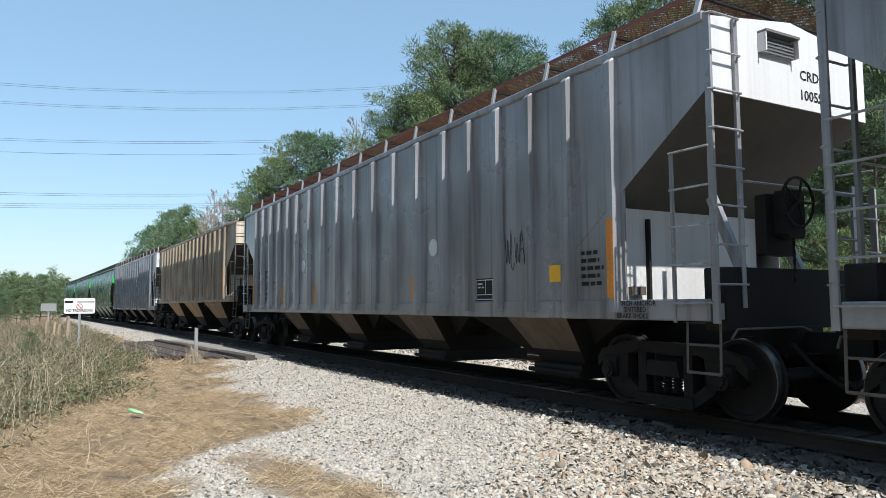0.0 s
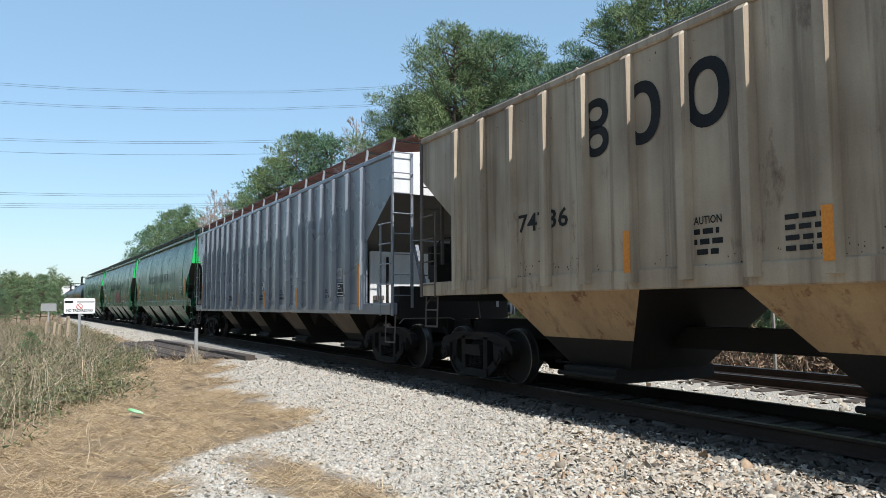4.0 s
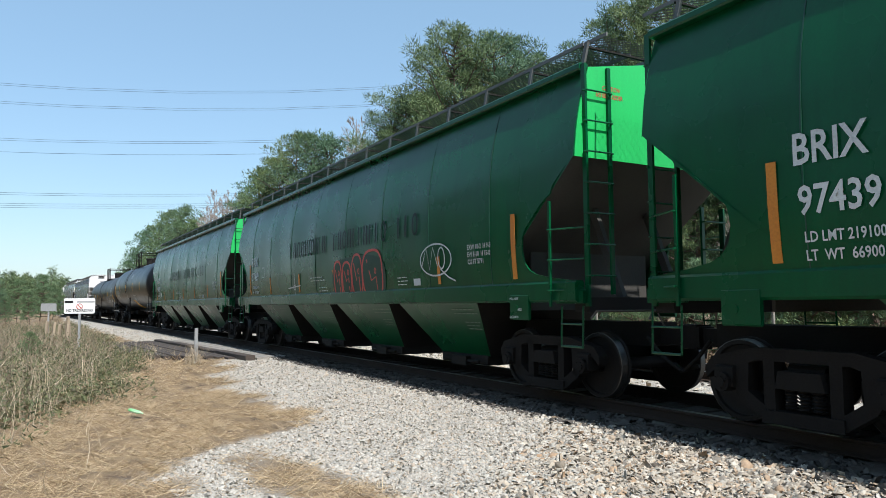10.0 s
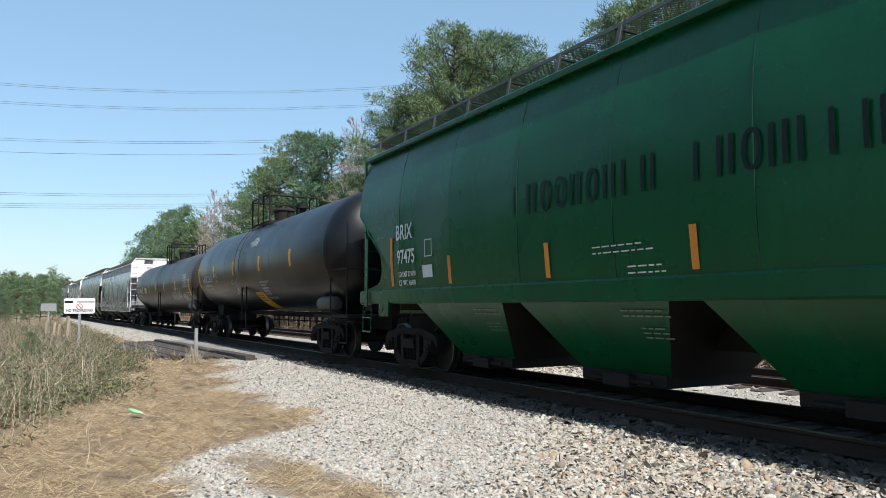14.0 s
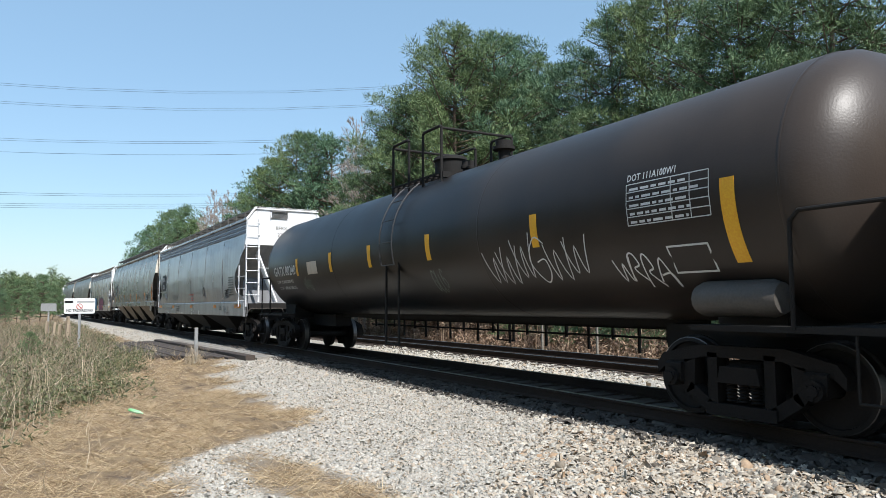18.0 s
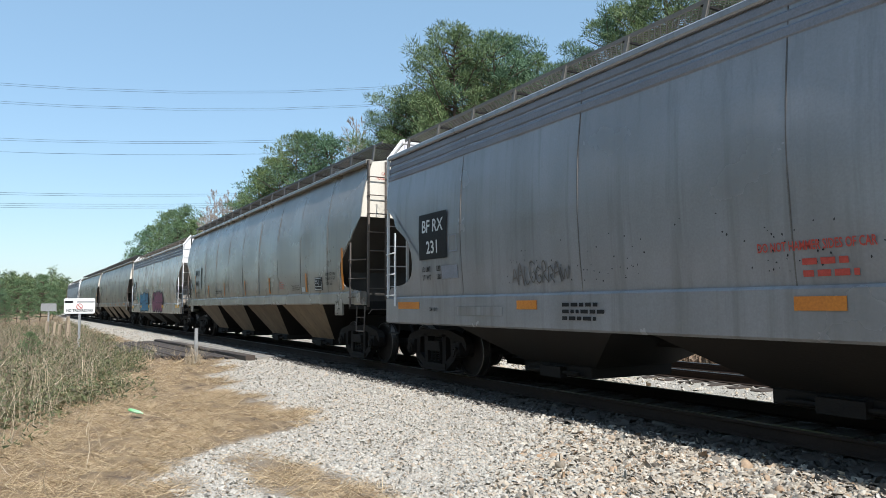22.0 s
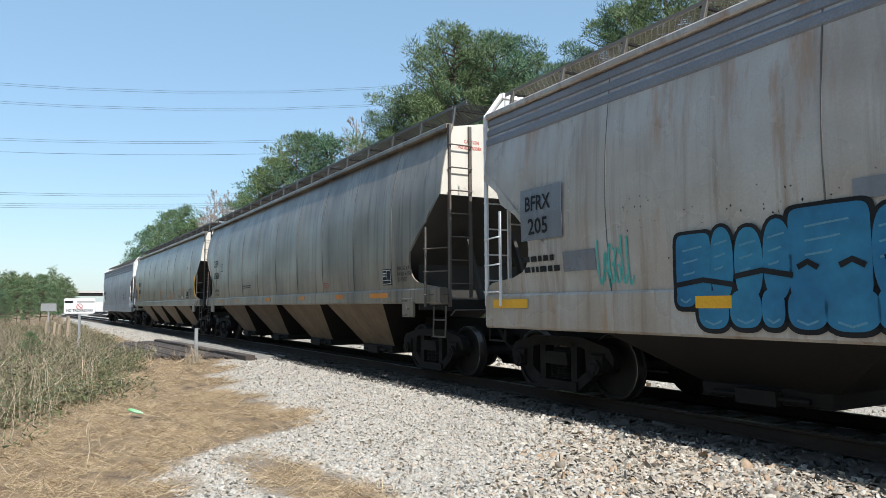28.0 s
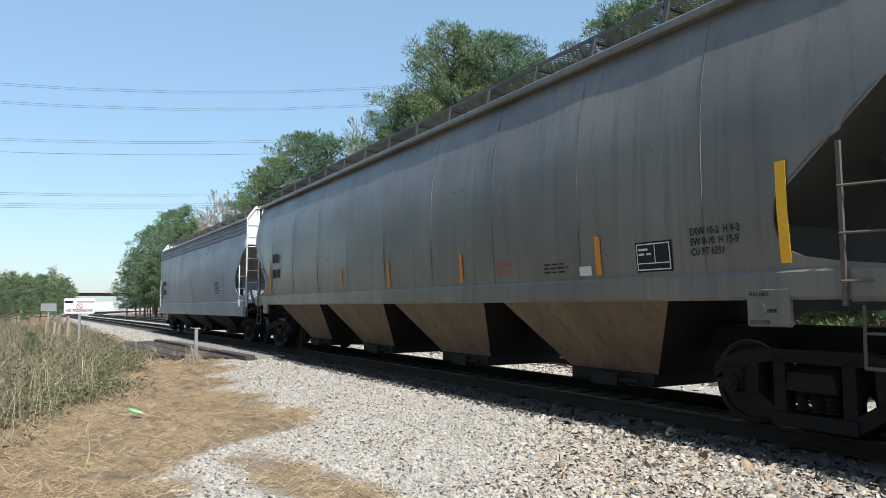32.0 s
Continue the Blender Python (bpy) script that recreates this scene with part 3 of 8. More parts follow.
def rail_geo(off, u0, u1, step=2.0):
    """One rail, its top at height 0: head, web and foot."""
    g = Geo()
    ring = [(-0.07, -0.171), (0.07, -0.171), (0.07, -0.158), (0.012, -0.135), (0.010, -0.045), (0.036, -0.036), (0.036, -0.006), (0.030, 0), (-0.030, 0), (-0.036, -0.006), (-0.036, -0.036), (-0.010, -0.045), (-0.012, -0.135), (-0.07, -0.158)]
    n = len(ring)
    us = np.arange(u0, u1 + 0.01, step)
    for u in us:
        for o, z in ring:
            p, _ = track(u, off + o)
            g.v.append((p.x, p.y, z))
    for i in range(len(us) - 1):
        for j in range(n):
            g.f.append((i * n + j, i * n + (j + 1) % n, (i + 1) * n + (j + 1) % n, (i + 1) * n + j))
            g.m.append(1 if j in (6, 7, 8) else 0)
    return g


for t_off, u_far in ((0.0, -380), (TRACK_GAP, -380)):
    line = thing("railway_track", "rusty steel rails on timber ties in ballast", "railway track", "railway tracks", kind="structure")
    for s in (-1, 1):
        part("rail", rail_geo(t_off + s * 0.7535, u_far, 60), ["rail", "rail_head"], line)
    tie = Geo().slab(-0.115, 0.115, -1.29, 1.29, -0.30, -0.175, 0.012).mesh("tie", mats_of("tie"))
    plate = Geo().box(-0.09, 0.09, -0.9, -0.6, -0.176, -0.168).box(-0.09, 0.09, 0.6, 0.9, -0.176, -0.168)
    for i in range(130):
        u = 2 - i * 0.53
        p, th = track(u, t_off)
        ob = part("tie", tie, None, line)
        ob.location, ob.rotation_euler = p, (0, 0, -th + random.uniform(-0.01, 0.01))
    g = Geo()
    for i in range(420):
        u = 2 - (130 + i) * 0.53
        p, th = track(u, t_off)
        c, s = math.cos(-th), math.sin(-th)
        k = len(g.v)
        for dx, dy, z in ((-0.115, -1.29, -0.3), (0.115, -1.29, -0.3), (0.115, 1.29, -0.3), (-0.115, 1.29, -0.3), (-0.115, -1.29, -0.175), (0.115, -1.29, -0.175), (0.115, 1.29, -0.175), (-0.115, 1.29, -0.175)):
            g.v.append((p.x + dx * c - dy * s, p.y + dx * s + dy * c, z))
        g.f += [tuple(k + q for q in f) for f in ((4, 5, 6, 7), (0, 1, 5, 4), (1, 2, 6, 5), (2, 3, 7, 6), (3, 0, 4, 7))]
        g.m += [0] * 5
    tagged(part("far_ties", g, "tie", line), kind="stuff")


# ---- the train ----
CARS, WHEELSETS, SHARED = [], [], {}


def shared(key, make):
    if key not in SHARED:
        SHARED[key] = make()
    return SHARED[key]


def wheelset_mesh():
    g = Geo()
    g.rod((0, -1.06, 0), (0, 1.06, 0), 0.085, 12)
    for s in (-1, 1):
        prof = [(0.10, 0.69), (0.13, 0.66), (0.30, 0.70), (0.395, 0.685), (0.40, 0.675), (0.482, 0.675), (0.482, 0.70), (0.459, 0.715), (0.455, 0.82), (0.445, 0.825), (0.40, 0.825), (0.39, 0.79), (0.30, 0.765), (0.16, 0.80), (0.10, 0.80)]
        k = len(g.m)
        g.lathe([(r, s * y) for r, y in prof], "y", 28)
        g.m[k + 7 * 28:k + 9 * 28] = [1] * 56
    return g.mesh("wheelset", mats_of(["wheel", "tread"]), True)


def side_frame_mesh():
    """A cast side frame: arched top chord over the axle boxes, columns about the springs, a tension bar below."""
    g = Geo()
    t = 0.16
    top = [(-1.16, 0.48), (-1.17, 0.60), (-1.08, 0.72), (-0.55, 0.84), (0.55, 0.84), (1.08, 0.72), (1.17, 0.60), (1.16, 0.48), (1.04, 0.58), (0.72, 0.64), (0.50, 0.71), (-0.50, 0.71), (-0.72, 0.64), (-1.04, 0.58)]
    n = len(top)
    g.add([(x, y, z) for y in (-t / 2, t / 2) for x, z in top], [(i, n + i, n + (i + 1) % n, (i + 1) % n) for i in range(n)])
    for y in (0, n):
        g.f += [tuple(len(g.v) - 2 * n + y + k for k in q) for q in ((0, 1, 2, 13), (13, 2, 3, 12), (12, 3, 11), (11, 3, 4, 10), (10, 4, 9), (9, 4, 5, 8), (8, 5, 6, 7))]
        g.m += [0] * 7
    for s in (-1, 1):
        g.plate([(s * 0.60, 0.68), (s * 0.62, 0.34), (s * 0.72, 0.28), (s * 0.77, 0.34), (s * 0.76, 0.66)], -t / 2, t / 2)
        g.beam((s * 0.70, 0, 0.35), (s * 0.38, 0, 0.14), 0.14, t)
        g.beam((s * 0.36, 0, 0.13), (s * 0.36, 0, 0.76), 0.13, t)
        g.slab(s * 0.889 - 0.12, s * 0.889 + 0.12, -0.13, 0.10, 0.40, 0.63, 0.02)
        g.rod((s * 0.889, -0.18, 0.457), (s * 0.889, 0.02, 0.457), 0.105, 14)
        g.rod((s * 0.889, -0.20, 0.457), (s * 0.889, -0.17, 0.457), 0.06, 8)
        for k in range(3):
            w = 2 * math.pi * k / 3 + 0.5
            g.rod((s * 0.889 + 0.075 * math.cos(w), -0.195, 0.457 + 0.075 * math.sin(w)), (s * 0.889 + 0.075 * math.cos(w), -0.17, 0.457 + 0.075 * math.sin(w)), 0.016, 6)
    g.beam((-0.44, 0, 0.145), (0.44, 0, 0.145), 0.13, t + 0.06)
    g.plate([(-0.27, 0.44), (0.27, 0.44), (0.23, 0.62), (-0.23, 0.62)], -0.12, 0.10)
    return g.mesh("side_frame", mats_of("truck"))


def spring_mesh():
    g = Geo()
    prof = [(0.045, 0)]
    for k in range(6):
        prof += [(0.07, 0.036 * k + 0.014), (0.045, 0.036 * k + 0.032)]
    g.lathe(prof, "z", 10)
    return g.mesh("spring", mats_of("truck"), True)


def add_truck(car, x):
    g = Geo()
    g.slab(-0.2, 0.2, -1.0, 1.0, 0.44, 0.68, 0.03)
    g.box(-0.35, 0.35, -0.3, 0.3, 0.66, 0.80)
    g.rod((0, 0, 0.7), (0, 0, 0.95), 0.18, 12)
    for s in (-1, 1):
        g.box(s * 0.62 - 0.05, s * 0.62 + 0.05, -0.8, 0.8, 0.38, 0.50)
    truck = part("truck", shared("bolster", lambda: g.mesh("truck", mats_of("truck"))), None, car, "rusty brown cast-steel truck", at=(x, 0, 0))
    for s in (-1, 1):
        fr = part("side_frame", shared("frame", side_frame_mesh), None, truck, at=(0, s * 1.0, 0))
        if s > 0:
            fr.rotation_euler = (0, 0, math.pi)
        for k in (-0.15, 0.0, 0.15):
            part("spring", shared("spring", spring_mesh), None, truck, at=(k, s * 1.02, 0.235))
    for s in (-1, 1):
        w = part("wheelset", shared("wheelset", wheelset_mesh), None, truck, "dark steel wheels with bright worn rims", at=(s * 0.889, 0, 0.457))
        WHEELSETS.append((w, s * 0.889, 0.457, 0.457))


def add_coupler(car, x, s):
    g = Geo()
    g.box(min(x, x + s * 0.55), max(x, x + s * 0.55), -0.09, 0.09, 0.75, 0.98)
    g.plate([(x + s * 0.5, 0.70), (x + s * 0.84, 0.74), (x + s * 0.84, 1.0), (x + s * 0.5, 1.03)], -0.17, 0.13)
    part("coupler", g, "truck", car, "rusty steel coupler")
    h = Geo()
    h.bar([(x + s * 0.1, -0.35, 0.85), (x + s * 0.35, -0.33, 0.6), (x + s * 0.62, -0.28, 0.42), (x + s * 0.85, -0.2, 0.5)], 0.028, 8)
    part("air_hose", h, "under", car, "black rubber air hose")


def grating(x0, x1, y0, y1, z, step=0.13, r=0.007, slope=0.0):
    """Expanded metal: two families of slanting strips in a frame."""
    g = Geo()
    w = y1 - y0
    zz = lambda y: z + slope * (y - y0)
    x = x0
    k = max(2, round(w / step))
    h = w / k
    n = int((x1 - x0) / step)
    for i in range(n):
        for j in range(k):
            for fl in (0, 1):
                a = (x0 + i * step + (step if fl else 0), y0 + j * h, zz(y0 + j * h))
                b = (x0 + i * step + (0 if fl else step), y0 + (j + 1) * h, zz(y0 + (j + 1) * h))
                dx = 0.009
                g.add([(a[0] - dx, a[1], a[2] - r), (a[0] + dx, a[1], a[2] + r), (b[0] + dx, b[1], b[2] + r), (b[0] - dx, b[1], b[2] - r)], [(0, 1, 2, 3)])
    for y in (y0, y1):
        g.box(x0, x1, y - 0.012, y + 0.012, zz(y) - 0.03, zz(y) + 0.02)
    return g


def prof_of(table):
    zs, ys = [p[0] for p in table], [p[1] for p in table]
    return lambda z: float(np.interp(z, zs, ys))


CURVED = prof_of([(1.2, 1.45), (1.5, 1.475), (1.8, 1.51), (2.2, 1.54), (2.82, 1.55), (3.3, 1.53), (3.7, 1.485), (4.0, 1.425), (4.2, 1.37), (4.57, 1.25)])
FLAT = prof_of([(1.0, 1.50), (4.5, 1.50)])
ROUND = prof_of([(1.2, 1.45), (1.5, 1.49), (2.0, 1.54), (2.6, 1.565), (3.0, 1.555), (3.4, 1.525), (3.8, 1.475), (4.1, 1.435), (4.35, 1.42)])


def body_mesh(L, prof, sill, eave, ridge, end_z, slope, mat, cols=40, rows=24, bulge=0.0, panels=9):
    """The carbody: side sheets after the profile, sloping end sheets below, a low roof above. Sheets dish slightly between the seams."""
    g = Geo()
    H = L / 2
    cut = (end_z - sill) / slope
    xs = sorted(set([round(-H + L * i / cols, 4) for i in range(cols + 1)] + [round(s * (H - cut * k / 4), 4) for s in (-1, 1) for k in range(5)]))
    ring = 2 * (rows + 1) + 1
    for x in xs:
        e = H - abs(x)
        zb = max(sill, end_z - slope * e)
        dish = bulge * abs(math.sin(math.pi * (x + H) / L * panels)) * min(1, e / 0.4)
        near = []
        for i in range(rows + 1):
            z = zb + (eave - zb) * i / rows
            dent = 0.5 * bulge * (1 + math.sin(1.7 * x + 1.6 * math.sin(1.9 * z + 0.4 * x)) * math.sin(2.6 * z + 0.9 * x)) if bulge else 0.0
            near.append((x, -(prof(z) - (dish + dent * min(1, e / 0.4)) * math.sin(math.pi * min(1, max(0, (z - sill) / (eave - sill))))), z))
        far = [(x, -y, z) for x_, y, z in reversed(near)]
        for p in near + [(x, 0, ridge)] + far:
            g.v.append(p)
    n = len(xs)
    for i in range(n - 1):
        for j in range(ring):
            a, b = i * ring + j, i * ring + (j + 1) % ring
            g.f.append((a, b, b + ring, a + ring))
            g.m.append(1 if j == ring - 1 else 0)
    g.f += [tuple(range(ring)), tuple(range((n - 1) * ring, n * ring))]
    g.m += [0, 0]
    return g


def skirt(L, prof, sill, end_z, slope, edge, s, side):
    """The part of a side sheet that hangs below the sloping end sheet; edge(z): how far from the end it stops."""
    g = Geo()
    H = L / 2
    cut = (end_z - sill) / slope
    rows, cols = 30, 6
    zs = [sill + (end_z - 0.02 - sill) * i / rows for i in range(rows + 1)]
    grid = []
    for z in zs:
        e1 = max(edge(z), (end_z - z) / slope * 0.0)
        eline = (end_z - z) / slope + 0.05
        if e1 > eline:
            e1 = eline
        for j in range(cols + 1):
            e = eline + (e1 - eline) * j / cols
            grid.append((s * (H - e), side * (prof(z) - 0.004), z))
    m = cols + 1
    k = len(grid)
    g.v = grid + [(x, y - side * 0.03, z) for x, y, z in grid]
    for i in range(rows):
        for j in range(cols):
            a = i * m + j
            g.f.append((a, a + 1, a + 1 + m, a + m))
            g.f.append((k + a, k + a + m, k + a + 1 + m, k + a + 1))
    for i in range(rows):
        a = i * m + cols
        g.f.append((a, k + a, k + a + m, a + m))
    g.m = [0] * len(g.f)
    return g


def bay_mesh(half, top, bottom, wt, wb, hb=0.36, low=0.95):
    g = Geo()
    rings = [(half, wt, top)]
    rings += [(half + (hb - half) * k, wt + (wb - wt) * k, top + (bottom - top) * k) for k in (low, 1.0)]
    v = []
    for h, w, z in rings:
        v += [(-h, -w, z), (h, -w, z), (h, w, z), (-h, w, z)]
    # slot 1: grimy slopes, and lower sides blackened for the shade there
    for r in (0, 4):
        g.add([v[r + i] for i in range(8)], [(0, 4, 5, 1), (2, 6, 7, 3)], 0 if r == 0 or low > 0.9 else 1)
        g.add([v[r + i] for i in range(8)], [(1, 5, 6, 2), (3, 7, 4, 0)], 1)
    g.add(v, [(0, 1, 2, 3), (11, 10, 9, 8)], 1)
    return g


def letters(text, size):
    """Flat letters in the built-in font, as verts (x, z) and faces."""
    cu = bpy.data.curves.new("letters", "FONT")
    cu.body, cu.size, cu.resolution_u, cu.offset = text, size, 2, size * 0.018
    ob = bpy.data.objects.new("letters", cu)
    me = bpy.data.meshes.new_from_object(ob)
    v = [(p.co.x, p.co.y) for p in me.vertices]
    f = [tuple(p.vertices) for p in me.polygons]
    bpy.data.objects.remove(ob)
    bpy.data.curves.remove(cu)
    bpy.data.meshes.remove(me)
    return v, f


def islands(v, f):
    """The letters of a word, each as its own verts and faces, in reading order."""
    root = list(range(len(v)))

    def find(i):
        while root[i] != i:
            root[i] = root[root[i]]
            i = root[i]
        return i

    for q in f:
        for i in q[1:]:
            root[find(i)] = find(q[0])
    lots = collections.defaultdict(list)
    for q in f:
        lots[find(q[0])].append(q)
    out = []
    for qs in lots.values():
        used = sorted({i for q in qs for i in q})
        back = {i: k for k, i in enumerate(used)}
        out.append(([v[i] for i in used], [tuple(back[i] for i in q) for q in qs]))
    return sorted(out, key=lambda p: min(a for a, b in p[0]))


def write(car, text, x, z, size, prof, mat, squeeze=1.0, lift=0.006, name="lettering"):
    """Letters on the side that faces the camera, starting at x, on the line z: large ones one by one, small print as one."""
    v, f = letters(text, size)
    on_side = lambda pts: [(x + a * squeeze, -(prof(z + b) + lift), z + b) for a, b in pts]
    if size >= 0.2:
        for lv, lf in islands(v, f):
            part("letter", Geo().add(on_side(lv), lf), mat, car)
        return
    tagged(part(name, Geo().add(on_side(v), f), mat, car), kind="stuff")


def strip(car, x0, x1, z0, z1, prof, mat, name="reflector", lift=0.005, n=4, lean=0.0):
    """A flat patch on the camera's side of a car, following the side sheet."""
    g = Geo()
    for i in range(n + 1):
        z = z0 + (z1 - z0) * i / n
        d = lean * i / n
        g.v += [(x0 + d, -(prof(z) + lift), z), (x1 + d, -(prof(z) + lift), z)]
    g.f = [(2 * i, 2 * i + 1, 2 * i + 3, 2 * i + 2) for i in range(n)]
    k = len(g.v)
    g.v += [(x, y + 0.004, z) for x, y, z in g.v]
    g.f += [(k + 2 * i, k + 2 * i + 2, k + 2 * i + 3, k + 2 * i + 1) for i in range(n)]
    g.f += [(0, k, k + 1, 1), (2 * n, 2 * n + 1, k + 2 * n + 1, k + 2 * n)]
    for i in range(n):
        g.f += [(2 * i, 2 * i + 2, k + 2 * i + 2, k + 2 * i), (2 * i + 1, k + 2 * i + 1, k + 2 * i + 3, 2 * i + 3)]
    g.m = [0] * len(g.f)
    return part(name, g, mat, car)


def bars(car, x, z, w, rows, prof, mat, h=0.035, gap=0.055, name="small_print", seed=1):
    """Lines of print too small to read, as plain bars."""
    rnd = random.Random(seed)
    g = Geo()
    for i in range(rows):
        zz = z - i * (h + gap)
        xx = x
        end = x + w * rnd.uniform(0.75, 1.0)
        while xx < end - 0.02:
            b = rnd.uniform(0.06, 0.16)
            b = min(b, end - xx)
            k = len(g.v)
            y = -(prof(zz) + 0.006)
            y2 = -(prof(zz + h) + 0.006)
            g.add([(xx, y, zz), (xx + b, y, zz), (xx + b, y2, zz + h), (xx, y2, zz + h)], [(0, 1, 2, 3)])
            xx += b + 0.035
    return tagged(part(name, g, mat, car), kind="stuff")


def word_blocks(car, x, z, size, codes, prof, mat, pitch, name="company_name"):
    """A company's name as plain shapes, one for each letter: b a bar, p a pair of bars, r a ring."""
    for i, c in enumerate(codes):
        xx = x + pitch * i
        w = 0.055
        if c == "r":
            blob(car, xx + 0.115, z + size / 2, 0.115, size / 2, prof, mat, 2.4, ring=0.05, lift=0.008, name=name)
        for k in {"b": (0.0,), "p": (0.0, 0.15), "r": ()}[c]:
            strip(car, xx + k, xx + k + w, z, z + size, prof, mat, name, lift=0.007)


def paint_chips(car, x0, x1, z0, z1, prof, n, seed, mat="ink"):
    """Clusters of small dark chips in the paint."""
    rnd = random.Random(seed)
    g = Geo()
    spots = [(rnd.uniform(x0, x1), rnd.uniform(z0, z1)) for _ in range(7)]
    for i in range(n):
        cx, cz = rnd.choice(spots) if i % 3 else (rnd.uniform(x0, x1), rnd.uniform(z0, z1))
        x, z = cx + rnd.gauss(0, 0.30), cz + rnd.gauss(0, 0.16)
        if not (x0 < x < x1 and z0 < z < z1):
            continue
        w, h, d = rnd.uniform(0.005, 0.014), rnd.uniform(0.006, 0.022), rnd.uniform(-0.006, 0.006)
        q = [(x - w, z), (x + d, z - h), (x + w, z + d), (x - d, z + h * 0.7)]
        g.add([(a, -(prof(b) + 0.005), b) for a, b in q], [(0, 1, 2, 3)])
    return tagged(part("chipped_paint", g, mat, car), kind="stuff")


def end_gear(car, L, mat, prof, sill, eave, wheel=True, ladder_mat=None, side_top=2.75, drop=0.55, style="curved", end_mat=None):
    """What both ends of a hopper carry: platform, sills, posts, ladders, steps, coupler, brake wheel."""
    H = L / 2
    lm = ladder_mat or mat
    wide = style != "curved"
    yc = prof(eave) + {"ribbed": 0.02, "wide": 0.06, "curved": 0.12}[style]
    for s in (-1, 1):
        span_x = lambda a, b: (min(s * a, s * b), max(s * a, s * b))
        top = sill + 0.44 if style == "ribbed" else sill - 0.04
        # on curved cars the black stands for the shade at the ends
        part("end_sill", Geo().slab(*span_x(H - 0.24, H + 0.05), -1.34, 1.34, sill - 0.24, top, 0.02), "under", car, "black end sill")
        for y in (-1, 1):
            g = Geo().plate([(s * (H - 0.50), sill - 0.12), (s * (H + 0.06), sill - 0.12), (s * (H + 0.06), sill + 0.05), (s * (H - 0.50), sill + 0.0)], min(y * 1.40, y * 1.46), max(y * 1.40, y * 1.46))
            part("corner_gusset", g, mat, car)
        part("draft_sill", Geo().box(*span_x(H - 3.0, H + 0.1), -0.24, 0.24, 0.72, 1.05), "under", car)
        for y in (-1, 1):
            g = Geo()
            if style == "wide":
                a, b = Vector((s * (H - 0.10), y * 0.34, sill)), Vector((s * (H - 0.30), y * 1.02, 3.34))
                for dx, dy in ((0.0, 0.0), (-0.10, 0.03)):
                    d = Vector((s * dx, y * dy, 0))
                    g.rod(a + d, b + d, 0.055, 4)
                part("end_post", g, end_mat or mat, car)
            else:
                g.beam((s * (H - 0.15), y * 0.55, sill - 0.05), (s * (H - 0.75), y * 0.55, sill + 1.35), 0.12, 0.08)
                part("end_post", g, "grimy_slope" if style == "curved" else mat, car)
        add_coupler(car, s * H, s)
        for y in (-1, 1):
            # the corner upright serves both ladders; the far corner has a short one
            xc = s * (H + 0.05)
            up = eave + 0.02 if y < 0 else 2.75
            g = Geo().box(*span_x(H + 0.005, H + 0.085), min(y * yc, y * (yc - 0.035)), max(y * yc, y * (yc - 0.035)), sill - 0.16, up)
            if style == "wide" and y < 0:
                g.rod((xc, y * (yc - 0.02), up - 0.03), (s * (H + 0.03), y * 1.14, eave + 0.42), 0.045, 4)
            lad = part("end_ladder", g, lm, car)
            yi = y * (yc - 0.46)
            part("ladder_side", Geo().box(*span_x(H + 0.03, H + 0.065), yi - 0.03, yi + 0.03, sill + 0.0, up), lm, lad)
            z = sill + 0.25
            while z < up:
                part("rung", Geo().bar([(s * (H + 0.05), y * (yc + 0.01), z), (s * (H + 0.11), y * (yc - 0.02), z), (s * (H + 0.11), yi, z), (s * (H + 0.05), yi - y * 0.02, z)], 0.013), lm, lad)
                z += 0.42
            ys = max(prof(1.7), prof(2.3)) + 0.03
            xo = s * (H - 0.50)
            g = Geo().box(xo - 0.02, xo + 0.02, min(y * ys, y * (ys - 0.03)), max(y * ys, y * (ys - 0.03)), sill - 0.16, side_top)
            lad = part("side_ladder", g, lm, car)
            z = sill + 0.06
            while z < side_top + 0.01:
                part("rung", Geo().bar([(xo, y * ys, z), (xo, y * (ys + 0.03), z), (s * (H + 0.04), y * (yc + 0.03), z)], 0.013), lm, lad)
                z += 0.42
            x0, x1 = s * (H + 0.02), s * (H - 0.42)
            g = Geo()
            for x in (x0, x1):
                g.bar([(x, y * 1.42, sill - 0.15), (x, y * 1.44, sill - 0.15 - drop)], 0.017, 4)
            g.rod((x0, y * 1.44, sill - 0.15 - drop), (x1, y * 1.44, sill - 0.15 - drop), 0.018)
            g.rod((x0, y * 1.44, sill - 0.15 - drop * 0.45), (x1, y * 1.44, sill - 0.15 - drop * 0.45), 0.014)
            part("step", g, "ladder" if style == "ribbed" else lm if style == "curved" else "under", car)
        # cut lever along the end
        part("cut_lever", Geo().bar([(s * (H + 0.12), -1.38, sill - 0.32), (s * (H + 0.14), -1.30, sill - 0.22), (s * (H + 0.14), -0.2, sill - 0.22), (s * (H + 0.2), -0.12, 1.0)], 0.013), "ladder", car)
        if wide:
            # cross grab bar and a perforated roof step
            part("grab_bar", Geo().bar([(s * (H + 0.03), -(yc - 0.46), 2.62), (s * (H + 0.10), -(yc - 0.48), 2.64), (s * (H + 0.10), 1.0, 2.64)], 0.014), lm, car)
            lift = 0.34 if style == "wide" else 0.0
            if style == "wide":
                part("roof_end_frame", Geo().slab(*span_x(H - 0.02, H + 0.07), -1.16, 1.16, eave + 0.36, eave + 0.45, 0.01), end_mat or mat, car)
            step = part("roof_step", Geo().slab(*span_x(H + 0.02, H + 0.14), -0.62, 0.0, eave + lift - 0.05, eave + lift - 0.02, 0.005), "mesh_dark", car, "perforated steel step below the roof edge")
